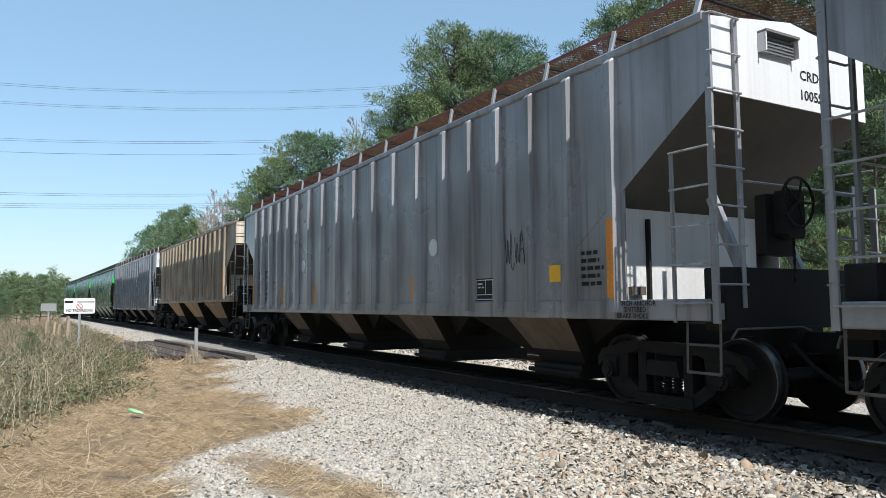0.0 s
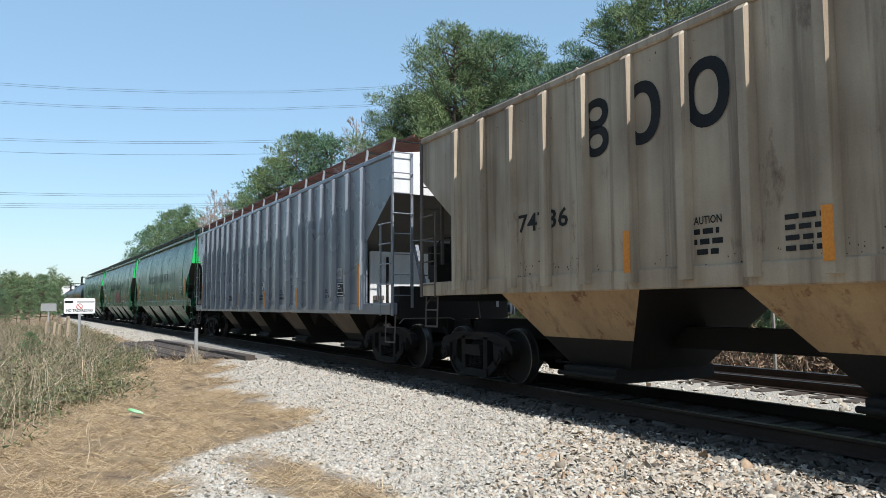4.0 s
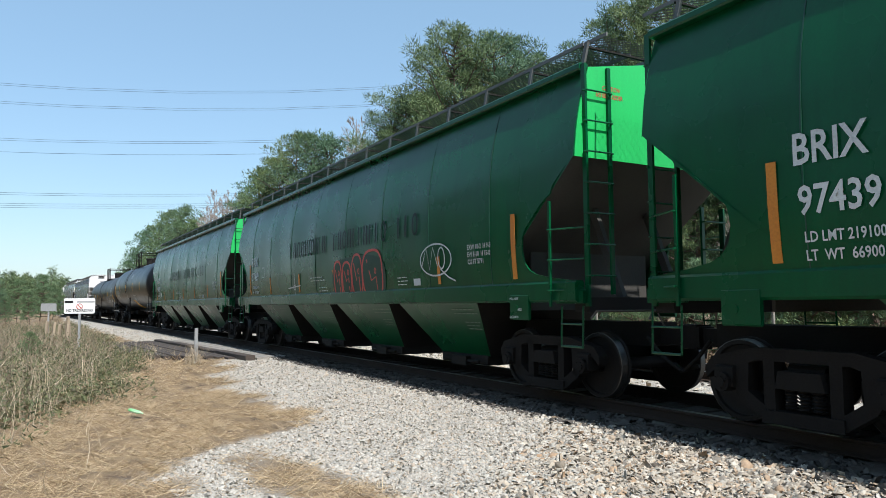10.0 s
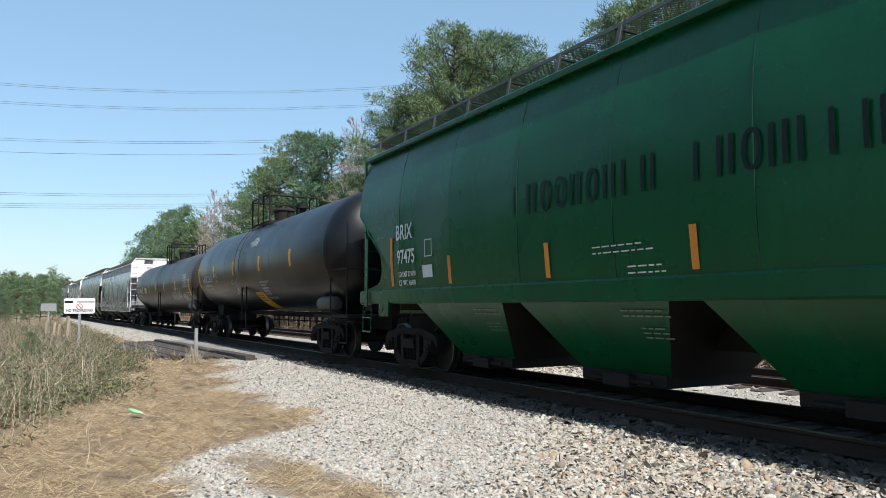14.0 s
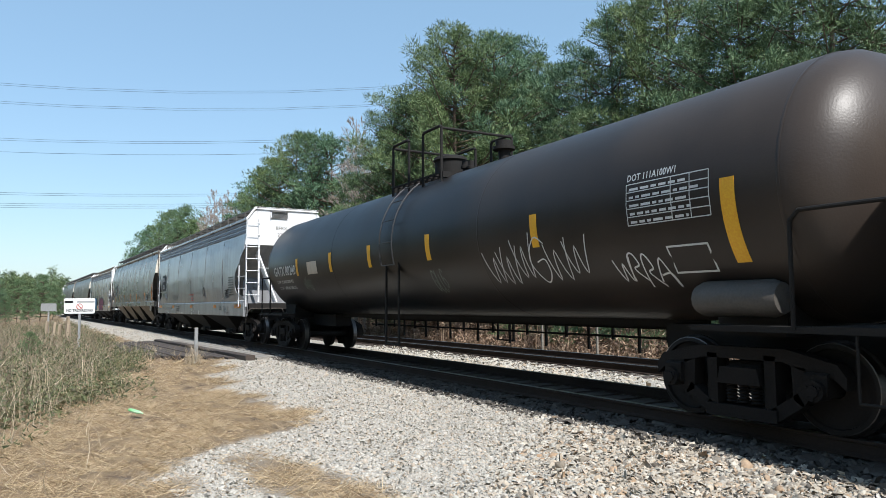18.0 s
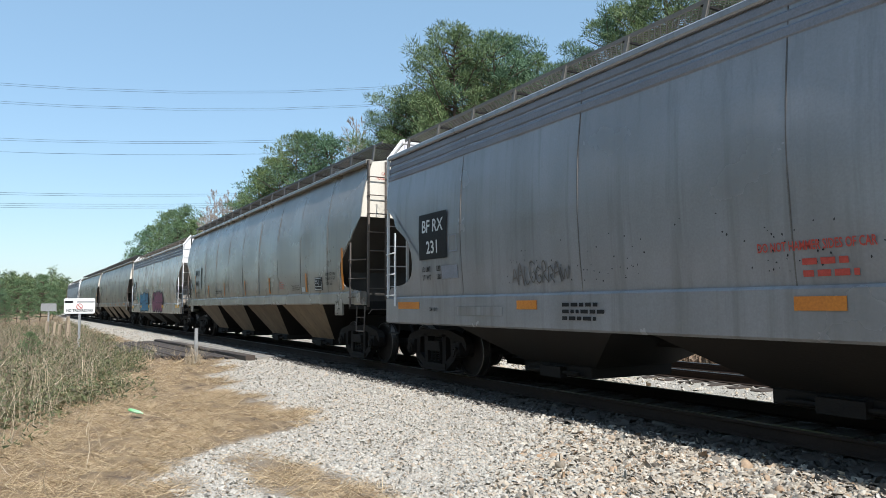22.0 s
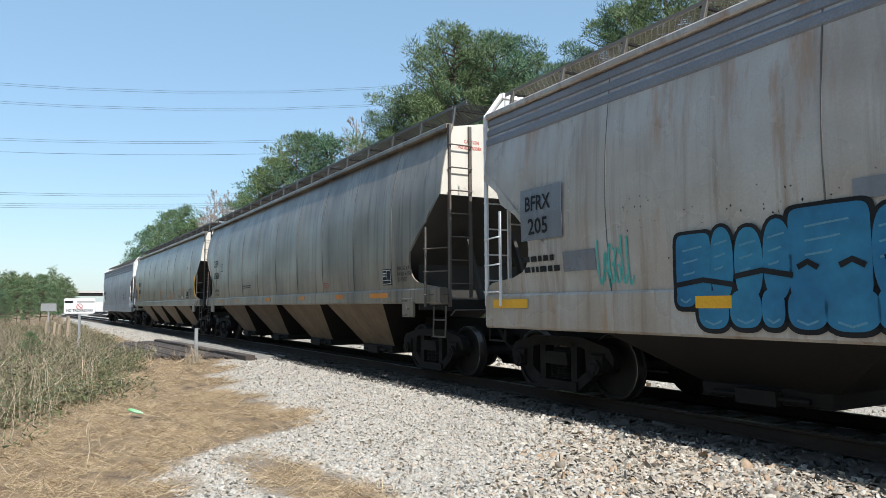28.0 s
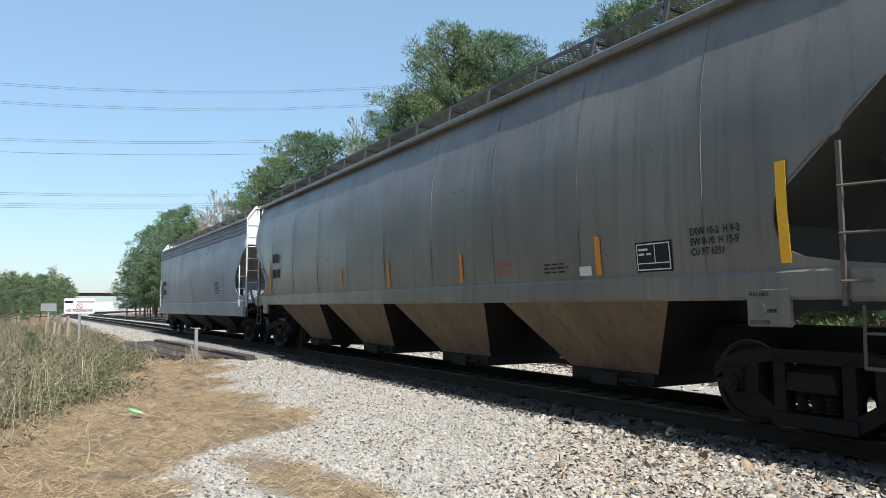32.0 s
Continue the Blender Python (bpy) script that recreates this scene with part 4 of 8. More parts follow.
            for y in (-0.62, -0.02):
                part("bracket", Geo().box(*span_x(H + 0.02, H + 0.13), y, y + 0.02, eave + lift - 0.27, eave + lift - 0.05), end_mat or mat, step)
            for k in range(5):
                part("slat", Geo().box(*span_x(H + 0.05, H + 0.07), -0.60, -0.02, eave + lift - 0.11 - 0.04 * k, eave + lift - 0.092 - 0.04 * k), "mesh_dark", step)
        if wheel and s > 0 and style != "curved":
            g = Geo()
            cx, cy, cz = s * (H + 0.20), -0.27, 2.45 if style == "ribbed" else 2.1
            for k in range(24):
                a, b = 2 * math.pi * k / 24, 2 * math.pi * (k + 1) / 24
                g.rod((cx, cy + 0.28 * math.cos(a), cz + 0.28 * math.sin(a)), (cx, cy + 0.28 * math.cos(b), cz + 0.28 * math.sin(b)), 0.018)
            for k in range(5):
                a = 2 * math.pi * k / 5
                g.rod((cx, cy, cz), (cx, cy + 0.28 * math.cos(a), cz + 0.28 * math.sin(a)), 0.014)
            part("brake_wheel", g, "under", car, "black spoked hand-brake wheel")
            g = Geo()
            g.slab(cx - 0.20, cx - 0.03, cy - 0.16, cy + 0.16, cz - 0.40, cz + 0.14, 0.04)
            g.slab(cx - 0.34, cx - 0.20, cy - 0.30, cy + 0.20, cz - 0.60, cz + 0.10, 0.02)
            g.rod((cx - 0.1, cy, cz), (cx, cy, cz), 0.035)
            part("brake_housing", g, "under", car, "black hand-brake gear box")
            g = Geo()
            for k in range(11):
                z = cz - 0.42 - 0.05 * k
                if k % 2:
                    g.box(cx - 0.13, cx - 0.10, cy + 0.055, cy + 0.065, z - 0.03, z + 0.03)
                else:
                    g.box(cx - 0.12, cx - 0.11, cy + 0.045, cy + 0.075, z - 0.03, z + 0.03)
            part("brake_chain", g, "under", car, "black hand-brake chain")


def roof_walk(car, L, eave, mat, y0=-1.12, y1=-0.22, z=None, post_mat=None, gap=1.25, inset=0.2, posts=True, slope=0.0):
    """Running boards of expanded metal along both sides of the roof on short posts."""
    H = L / 2 - inset
    z = z or eave + 0.42
    pm = post_mat or mat
    board = part("running_board", grating(-H, H, y0, y1, z, 0.10, 0.005, slope), mat, car, "expanded-metal running board on the roof")
    part("running_board", grating(-H, H, -y1, -y0, z + slope * (y1 - y0), slope=-slope), mat, car, "expanded-metal running board on the roof")
    n = int(2 * H / gap)
    for i in range(n + 1):
        x = -H + 2 * H * i / n
        g = Geo()
        g.beam((x - 0.05, y0 - 0.01, eave - 0.02), (x + 0.09, y0 - 0.01, z), 0.06, 0.04)
        part("walk_bracket", g, pm, board)
        part("walk_beam", Geo().box(x - 0.02, x + 0.02, y0, -y0, z - 0.05, z - 0.025), "under", board)
    for s in (-1, 1):
        g = grating(s * (H + 0.2) - 0.35, s * (H + 0.2) + 0.25, -1.1, 1.1, z)
        part("end_walk", g, mat, car)


def end_sheet(car, L, prof, end_z, eave, ridge, mat, rise=0.0):
    """The upright sheet that closes the top of each end; rise: how far it stands above the eaves."""
    H = L / 2
    for s in (-1, 1):
        g = Geo()
        n = 8
        zs = [end_z + (eave - end_z) * i / n for i in range(n + 1)]
        crown = [(-1.12, eave + rise), (0, eave + rise + 0.04), (1.12, eave + rise)] if rise else [(0, ridge)]
        ring = [(-prof(z) + 0.01, z) for z in zs] + crown + [(prof(z) - 0.01, z) for z in reversed(zs)]
        k = len(ring)
        x0, x1 = s * (H + 0.003), s * (H + 0.02)
        g.add([(x0, y, z) for y, z in ring] + [(x1, y, z) for y, z in ring], [tuple(range(k)), tuple(range(2 * k - 1, k - 1, -1))] + [(i, k + i, k + (i + 1) % k, (i + 1) % k) for i in range(k)])
        # mat carries the direct sunlight in its colour, lighter than the sides
        part("end_sheet", g, mat, car)


def bulkhead(car, L, e, z0, end_z, slope, mat, half=1.0):
    """The upright sheet across each end, below the sloping sheet."""
    for s in (-1, 1):
        x = s * (L / 2 - e)
        g = Geo().slab(x - 0.02, x + 0.02, -half, half, z0, end_z - slope * e + 0.03, 0.004)
        part("bulkhead", g, mat, car)


def hopper(label, mid, L, mat, prof, sill=1.44, eave=4.57, ridge=4.80, end_z=3.3, slope=0.85, bays=4, bay_mat=None, edge=None, wheel=True, bulge=0.018, panels=9, seam=True, walk_mat="mesh_dark", end_mat=None, sill_h=0.10, seam_mat="seam", pads=True, band=False, ladder_mat=None, slope_mat="grimy_slope", truck_in=1.10, truck_tail=None):
    car = thing("covered_hopper_car", label, "freight car", "cars of the freight train")
    H = L / 2
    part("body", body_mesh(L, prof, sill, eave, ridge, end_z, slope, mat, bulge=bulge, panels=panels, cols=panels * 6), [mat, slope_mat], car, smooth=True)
    edge = edge or (lambda z: float(np.interp(z, [sill, 1.64, 1.68, 1.74, 1.82, 1.95, 2.1, 2.3, 2.5, 2.65, 2.85, 3.05, 3.3], [0.04, 0.04, 0.55, 0.9, 1.07, 1.17, 1.2, 1.17, 1.05, 0.88, 0.5, 0.4, 0.0])))
    for s in (-1, 1):
        for side in (-1, 1):
            part("side_skirt", skirt(L, prof, sill, end_z, slope, edge, s, side), mat, car, smooth=True)
    for side in (-1, 1):
        g = Geo()
        y = side * (prof(1.6) + 0.035)
        g.slab(-H + 0.02, H - 0.02, min(y, y - side * 0.16), max(y, y - side * 0.16), sill - sill_h, 1.63 if not band else sill + 0.02, 0.03)
        part("side_sill", g, mat, car)
        g = Geo()
        y = side * (prof(eave) + (0.07 if band else 0.14))
        g.slab(-H, H, min(y, y - side * 0.16), max(y, y - side * 0.16), eave - 0.05, eave + 0.05, 0.02)
        part("top_chord", g, mat, car)
    if seam:
        for i in range(1, panels):
            x = -H + L * i / panels
            for side in (-1, 1):
                g = Geo()
                zs = [sill + (eave - 0.06 - sill) * k / 8 for k in range(9)] if abs(x) < H - 1.3 else [end_z + (eave - 0.06 - end_z) * k / 4 for k in range(5)]
                for a, b in zip(zs, zs[1:]):
                    ya, yb = side * (prof(a) + 0.0015), side * (prof(b) + 0.0015)
                    g.add([(x - 0.007, ya, a), (x + 0.007, ya, a), (x + 0.007, yb, b), (x - 0.007, yb, b), (x - 0.007, ya - side * 0.02, a), (x + 0.007, ya - side * 0.02, a), (x + 0.007, yb - side * 0.02, b), (x - 0.007, yb - side * 0.02, b)], [(0, 1, 2, 3), (0, 3, 7, 4), (1, 5, 6, 2)])
                part("seam", g, seam_mat, car)
    for side in (-1, 1):
        if band:
            for k in range(3):
                y = side * (prof(eave - 0.1 - 0.16 * k) + 0.022)
                g = Geo().slab(-H, H, min(y, y - side * 0.1), max(y, y - side * 0.1), eave - 0.19 - 0.16 * k, eave - 0.05 - 0.16 * k, 0.03)
                part("side_plate", g, "band", car)
        if pads:
            for s in (-1, 1):
                x = s * (H - 1.28)
                y = side * 1.53
                g = Geo().slab(x - 0.23, x + 0.23, min(y, y - side * 0.05), max(y, y - side * 0.05), 1.08, 1.46, 0.02)
                g.rod((x - 0.08, y, 1.25), (x - 0.08, y + side * 0.012, 1.25), 0.06, 12)
                part("jacking_pad", g, mat, car)
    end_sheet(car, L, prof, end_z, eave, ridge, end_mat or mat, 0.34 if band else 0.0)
    # curved cars: bulkhead darkened like the slopes, for the shade there
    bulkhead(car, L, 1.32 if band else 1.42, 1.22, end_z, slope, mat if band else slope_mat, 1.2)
    inner = 2 * (H - 2.35)
    w = inner / bays
    for i in range(bays):
        x = -inner / 2 + w * (i + 0.5)
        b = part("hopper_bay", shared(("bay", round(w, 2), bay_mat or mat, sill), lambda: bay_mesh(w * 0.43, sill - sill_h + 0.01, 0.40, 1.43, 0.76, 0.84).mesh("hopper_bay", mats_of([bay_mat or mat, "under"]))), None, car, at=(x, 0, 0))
        g = Geo()
        g.slab(-0.80, 0.80, -0.80, 0.80, 0.24, 0.41, 0.02)
        g.rod((-0.6, -0.86, 0.30), (0.6, -0.86, 0.30), 0.03, 8)
        g.box(-0.25, 0.25, -0.92, -0.8, 0.22, 0.38)
        part("outlet_gate", shared(("gate", 1), lambda: g.mesh("outlet_gate", mats_of("under"))), None, b)
    g = Geo()
    g.box(-H + 1.5, H - 1.5, -0.2, 0.2, 0.72, 1.02)
    part("center_sill", g, "under", car)
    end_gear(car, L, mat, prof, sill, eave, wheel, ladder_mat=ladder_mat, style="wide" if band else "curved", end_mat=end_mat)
    roof_walk(car, L, eave, walk_mat)
    for s in (-1, 1):
        add_truck(car, s * (H - (truck_in if s > 0 else truck_tail or truck_in)))
    CARS.append((car, mid, H - truck_in))
    return car


# rib places on the long grey cars, from the middle out
WIDE_RIBS = (0.0, 1.04, 2.06, 3.08, 4.10, 4.94, 5.78, 6.63, 7.48, 8.32)


def ribbed(label, mid, L, mat, ribs, sill=1.12, eave=4.45, bays=4, bay_mat=None, walk_mat="mesh_red", truck_in=1.10, post_mat=None, end_mat="grey_end", inner=None, slope_mat="grey_slope", walk_up=0.36, rib_in=1.58, ladder_mat=None):
    car = thing("covered_hopper_car", label, "freight car", "cars of the freight train")
    H = L / 2
    end_z, slope = 3.62, 0.72
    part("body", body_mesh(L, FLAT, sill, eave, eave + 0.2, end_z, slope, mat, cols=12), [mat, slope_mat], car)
    for s in (-1, 1):
        for side in (-1, 1):
            part("side_skirt", skirt(L, FLAT, sill, end_z, slope, lambda z: 1.28, s, side), mat, car)
    for side in (-1, 1):
        g = Geo()
        g.slab(-H + 0.02, H - 0.02, side * 1.44 - 0.08, side * 1.44 + 0.08, sill - 0.14, sill + 0.1, 0.015)
        part("side_sill", g, mat, car)
        g = Geo()
        g.slab(-H, H, side * 1.48 - 0.06, side * 1.48 + 0.06, eave - 0.06, eave + 0.05, 0.02)
        part("top_chord", g, mat, car)
        places = sorted({k * q for q in WIDE_RIBS for k in (-1, 1)}) if ribs is None else [-H + rib_in + (L - 2 * rib_in) * i / (ribs - 1) for i in range(ribs)]
        for x in (q + (0.09 if ribs is None else 0.0) for q in places):
            g = Geo()
            y = side * 1.50
            o = side * 0.11
            v = []
            for z, k in ((sill - 0.05, 1.0), (eave - 0.12, 1.0), (eave - 0.06, 0.5)):
                v += [(x - 0.085, y, z), (x - 0.055, y + o * k, z), (x + 0.055, y + o * k, z), (x + 0.085, y, z)]
            f = []
            for r in (0, 4):
                f += [(r + j, r + j + 1, r + j + 5, r + j + 4) for j in range(3)]
            g.add(v, f + [(0, 3, 2, 1), (8, 9, 10, 11)])
            part("rib", g, mat, car)
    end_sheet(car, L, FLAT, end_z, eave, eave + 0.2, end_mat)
    # this bulkhead also gets the end paint lightened for sun
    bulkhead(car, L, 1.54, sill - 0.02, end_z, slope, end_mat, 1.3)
    for s in (-1, 1):
        x = s * (H - 1.50)
        g = Geo().slab(x - 0.05, x + 0.05, -1.22, -0.98, sill + 0.16, sill + 0.27, 0.01)
        part("valve_box", g, "ladder", car)
        part("end_brace", Geo().box(x - 0.03, x + 0.04, -0.90, -0.86, sill, 2.4), "under", car)
    inner = inner or 2 * (H - 2.1)
    w = inner / bays
    for i in range(bays):
        x = -inner / 2 + w * (i + 0.5) + (0.0 if sill > 1.5 else 0.72)
        # the bays' lower sides go black in colour, as if in shade
        if sill > 1.5:
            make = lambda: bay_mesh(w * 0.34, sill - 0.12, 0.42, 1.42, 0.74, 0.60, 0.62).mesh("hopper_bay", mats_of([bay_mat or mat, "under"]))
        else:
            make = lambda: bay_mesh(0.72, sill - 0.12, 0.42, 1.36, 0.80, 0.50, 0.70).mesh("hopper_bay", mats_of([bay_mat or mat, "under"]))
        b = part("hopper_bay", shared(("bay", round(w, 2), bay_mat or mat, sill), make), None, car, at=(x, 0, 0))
        # black block added where the bays' shadows darken the gaps
        if sill < 1.5:
            part("bay_slope", shared(("slope", round(w, 2)), lambda: bay_mesh(w * 0.5, 1.12, 0.50, 0.98, 0.60, 0.55).mesh("bay_slope", mats_of(["under", "under"]))), None, b, at=(-0.45, 0, 0))
        g = Geo()
        g.slab(-0.55, 0.55, -0.95, 0.95, 0.24, 0.43, 0.02)
        g.rod((-0.6, -1.0, 0.32), (0.6, -1.0, 0.32), 0.035, 8)
        part("outlet_gate", shared(("gate", 2), lambda: g.mesh("outlet_gate", mats_of("under"))), None, b)
    g = Geo()
    g.box(-H + 1.5, H - 1.5, -0.2, 0.2, 0.72, 1.0)
    part("center_sill", g, "under", car)
    end_gear(car, L, mat, FLAT, sill, eave, True, ladder_mat=ladder_mat, side_top=3.0, style="ribbed", end_mat=end_mat)
    roof_walk(car, L, eave, walk_mat, y0=-1.36, y1=-0.25, z=eave + walk_up, post_mat=post_mat or "grey_end", gap=1.3)
    for s in (-1, 1):
        add_truck(car, s * (H - truck_in))
    CARS.append((car, mid, H - truck_in))
    return car


def tank(label, mid, L, mat, R=1.47, cz=2.56, truck_in=1.70, top_x=0.0, truck_tail=None):
    car = thing("tank_car", label, "freight car", "cars of the freight train")
    H = L / 2
    head = 0.8
    prof = [(R * math.sin(a), -H + head - head * math.cos(a)) for a in [math.pi / 2 * k / 8 for k in range(9)]]
    prof = prof + [(R, -H + head + (L - 2 * head) * k / 6) for k in range(1, 6)] + [(r, -x) for r, x in reversed(prof)]
    g = Geo().lathe(prof, "x", 48, 0, (0, 0, cz))
    part("shell", g, mat, car, smooth=True)
    for s in (-1, 1):
        for k in (0, 1):
            x = s * (H - head - k * (L / 2 - head) * 0.62)
            g = Geo().lathe([(R, -0.02), (R + 0.003, -0.012), (R + 0.003, 0.012), (R, 0.02)], "x", 48, 0, (x, 0, cz))
            part("weld_band", g, mat, car, smooth=True)
        g = Geo()
        g.box(min(s * (H - 3.4), s * (H + 0.35)), max(s * (H - 3.4), s * (H + 0.35)), -0.24, 0.24, 0.72, 1.04)
        part("draft_sill", g, "under", car)
        g = Geo()
        x0 = s * (H - (truck_in if s > 0 else truck_tail or truck_in))
        g.plate([(x0 - 0.4, 0.95), (x0 + 0.4, 0.95), (x0 + 0.5, 1.4), (x0 - 0.5, 1.4)], -0.85, 0.85)
        part("saddle", g, "under", car)
        g = Geo()
        xa, xb = s * (H - 0.55), s * (H + 0.38)
        g.box(min(xa, xb), max(xa, xb), -1.42, 1.42, 1.02, 1.09)
        part("end_platform", g, "under", car)
        for y in (-1, 1):
            g = Geo()
            xs_ = s * (H + 0.25)
            g.bar([(s * (H - 0.75), y * 1.40, 1.05), (s * (H - 0.75), y * 1.40, 2.1), (s * (H - 0.65), y * 1.40, 2.2), (xs_, y * 1.38, 2.2), (xs_, y * 0.6, 2.2)], 0.022, 8)
            g.rod((xs_, y * 1.38, 1.05), (xs_, y * 1.38, 2.2), 0.02)
            part("handrail", g, "under", car)
            g = Geo()
            x0, x1 = s * (H + 0.3), s * (H - 0.15)
            g.bar([(x0, y * 1.4, 1.05), (x0, y * 1.4, 0.42), (x1, y * 1.4, 0.42), (x1, y * 1.4, 1.05)], 0.016)
            part("step", g, "under", car)
        for y in (-1.40, 1.0):
            g = Geo().box(min(s * (H - 2.0), s * (H - 0.55)), max(s * (H - 2.0), s * (H - 0.55)), y, y + 0.40, 1.02, 1.08)
            part("side_platform", g, "under", car)
        add_coupler(car, s * (H + 0.2), s)
    # hand brake at the leading end, with its upright
    g = Geo()
    cx, cy, czz = H + 0.33, -0.25, 1.95
    for k in range(20):
        a, b = 2 * math.pi * k / 20, 2 * math.pi * (k + 1) / 20
        g.rod((cx, cy + 0.27 * math.cos(a), czz + 0.27 * math.sin(a)), (cx, cy + 0.27 * math.cos(b), czz + 0.27 * math.sin(b)), 0.018)
    for k in range(5):
        a = 2 * math.pi * k / 5
        g.rod((cx, cy, czz), (cx, cy + 0.27 * math.cos(a), czz + 0.27 * math.sin(a)), 0.014)
    part("brake_wheel", g, "under", car, "black spoked hand-brake wheel")
    g = Geo()
    g.box(cx - 0.2, cx - 0.03, cy - 0.15, cy + 0.15, 1.05, 2.2)
    part("brake_stand", g, "under", car)
    g = Geo()
    g.lathe([(0.0, -0.55), (0.16, -0.52), (0.20, -0.42), (0.20, 0.42), (0.16, 0.52), (0.0, 0.55)], "x", 16, 0, (H - 1.55, -1.12, 1.36))
    part("air_reservoir", g, "dusty_steel", car, "dusty grey air reservoir on the end platform", smooth=True)
    # rodding under the shell
    g = Geo()
    xa, xb = -H + 3.3, H - 3.3
    for z in (0.92, 0.76):
        g.rod((xa, 0.95, z), (xb, 0.95, z), 0.022)
    for i in range(int((xb - xa) / 0.62)):
        x = xa + 0.3 + 0.62 * i
        g.box(x - 0.02, x + 0.02, 0.93, 0.97, 0.5 if i % 2 else 0.70, 1.35)
    part("underframe_rail", g, "under", car, "black rails hung under the tank")
    g = Geo()
    g.box(xa - 0.4, xb + 0.4, -0.03, 0.03, 0.98, 1.12)
    part("belly_sill", g, "under", car)
    # manway, valves, platform and railing on top, with side ladders
    top = cz + R
    tx = top_x
    g = Geo().lathe([(0.0, 0.50), (0.30, 0.49), (0.36, 0.46), (0.38, 0.40), (0.36, 0.38), (0.34, 0.36), (0.34, -0.12)], "z", 24, 0, (tx, 0, top))
    part("manway", g, "under", car, "black round manway cover", smooth=True)
    for dx, hh, rr in ((0.62, 0.30, 0.08), (0.85, 0.26, 0.06), (-0.55, 0.25, 0.07), (2.05, 0.42, 0.17)):
        g = Geo().lathe([(0.0, hh), (rr, hh), (rr, hh - 0.10), (rr * 1.25, hh - 0.11), (rr * 1.25, hh - 0.17), (rr * 0.65, hh - 0.18), (rr * 0.65, -0.1)], "z", 14, 0, (tx + dx, 0, top))
        part("valve", g, "under", car, smooth=True)
    g = Geo()
    for x0, x1, y0, y1 in ((-1.1, 1.1, -0.85, -0.4), (-1.1, 1.1, 0.4, 0.85)):
        for k in range(5):
            y = y0 + (y1 - y0) * k / 4
            g.box(tx + x0, tx + x1, y - 0.02, y + 0.02, top - 0.11, top - 0.08)
        for k in range(9):
            x = tx + x0 + (x1 - x0) * k / 8
            g.box(x - 0.012, x + 0.012, y0, y1, top - 0.13, top - 0.09)
    for x in (-1.12, 1.12):
        g.box(tx + x - 0.04, tx + x + 0.04, -0.85, 0.85, top - 0.20, top - 0.08)
    deck = part("platform", g, "under", car)
    for y in (-0.85, 0.85):
        for xa, xb in ((-1.1, -0.32), (0.32, 1.1)):
            g = Geo().bar([(tx + xa, y, top - 0.35), (tx + xa, y, top + 0.80), (tx + xa + 0.05, y, top + 0.85), (tx + xb - 0.05, y, top + 0.85), (tx + xb, y, top + 0.80), (tx + xb, y, top - 0.30)], 0.03, 8)
            part("railing", g, "under", deck)
    for x in (-1.1, 1.1):
        g = Geo().bar([(tx + x, -0.85, top + 0.80), (tx + x, 0.85, top + 0.80)], 0.028, 8)
        part("railing", g, "under", deck)
    for side in (-1, 1):
        for x in (-0.30, 0.30):
            pts = [(tx + x, side * (R + 0.10) * math.cos(a), cz + (R + 0.10) * math.sin(a)) for a in [radians(d) for d in range(-16, 61, 7)]]
            g = Geo().bar(pts, 0.015)
            if x < 0:
                lad = part("ladder", g, "tank_ladder", car)
            else:
                part("ladder_side", g, "tank_ladder", lad)
        for d in range(-16, 64, 17):
            a = radians(d)
            p = Geo().rod((tx - 0.30, side * (R + 0.10) * math.cos(a), cz + (R + 0.10) * math.sin(a)), (tx + 0.30, side * (R + 0.10) * math.cos(a), cz + (R + 0.10) * math.sin(a)), 0.011)
            part("rung", p, "tank_ladder", lad)
        for x in (-0.30, 0.30):
            g = Geo().box(tx + x - 0.02, tx + x + 0.02, side * 1.40 - 0.02, side * 1.40 + 0.02, 0.5, cz - 0.36)
            part("step_hanger", g, "under", car)
        part("step", Geo().rod((tx - 0.30, side * 1.40, 0.52), (tx + 0.30, side * 1.40, 0.52), 0.018), "under", car)
    for s in (-1, 1):
        add_truck(car, s * (H - (truck_in if s > 0 else truck_tail or truck_in)))
    CARS.append((car, mid, H - truck_in))
    return car


def span(a, b):
    return (a + b) / 2, b - a


def tank_prof(R, cz):
    return lambda z: math.sqrt(max(0.01, R * R - (z - cz) ** 2))


def write_end(car, text, y, z, size, x, mat, squeeze=1.0):
    """Letters on the leading end sheet."""
    v, f = letters(text, size)
    g = Geo()
    g.add([(x, y + a * squeeze, z + b) for a, b in v], f)
    return part("lettering", g, mat, car)


def stroke(car, pts, width, prof, mat, name="graffiti", lift=0.008):
    """A painted line through points (x, z) on the side of a car."""
    g = Geo()
    n = len(pts)
    v = []
    for i, (x, z) in enumerate(pts):
        (xa, za), (xb, zb) = pts[max(i - 1, 0)], pts[min(i + 1, n - 1)]
        d = math.hypot(xb - xa, zb - za) or 1
        nx, nz = -(zb - za) / d * width / 2, (xb - xa) / d * width / 2
        v += [(x + nx, z + nz), (x - nx, z - nz)]
    g.add([(x, -(prof(z) + lift), z) for x, z in v], [(2 * i, 2 * i + 1, 2 * i + 3, 2 * i + 2) for i in range(n - 1)])
    return part(name, g, mat, car)


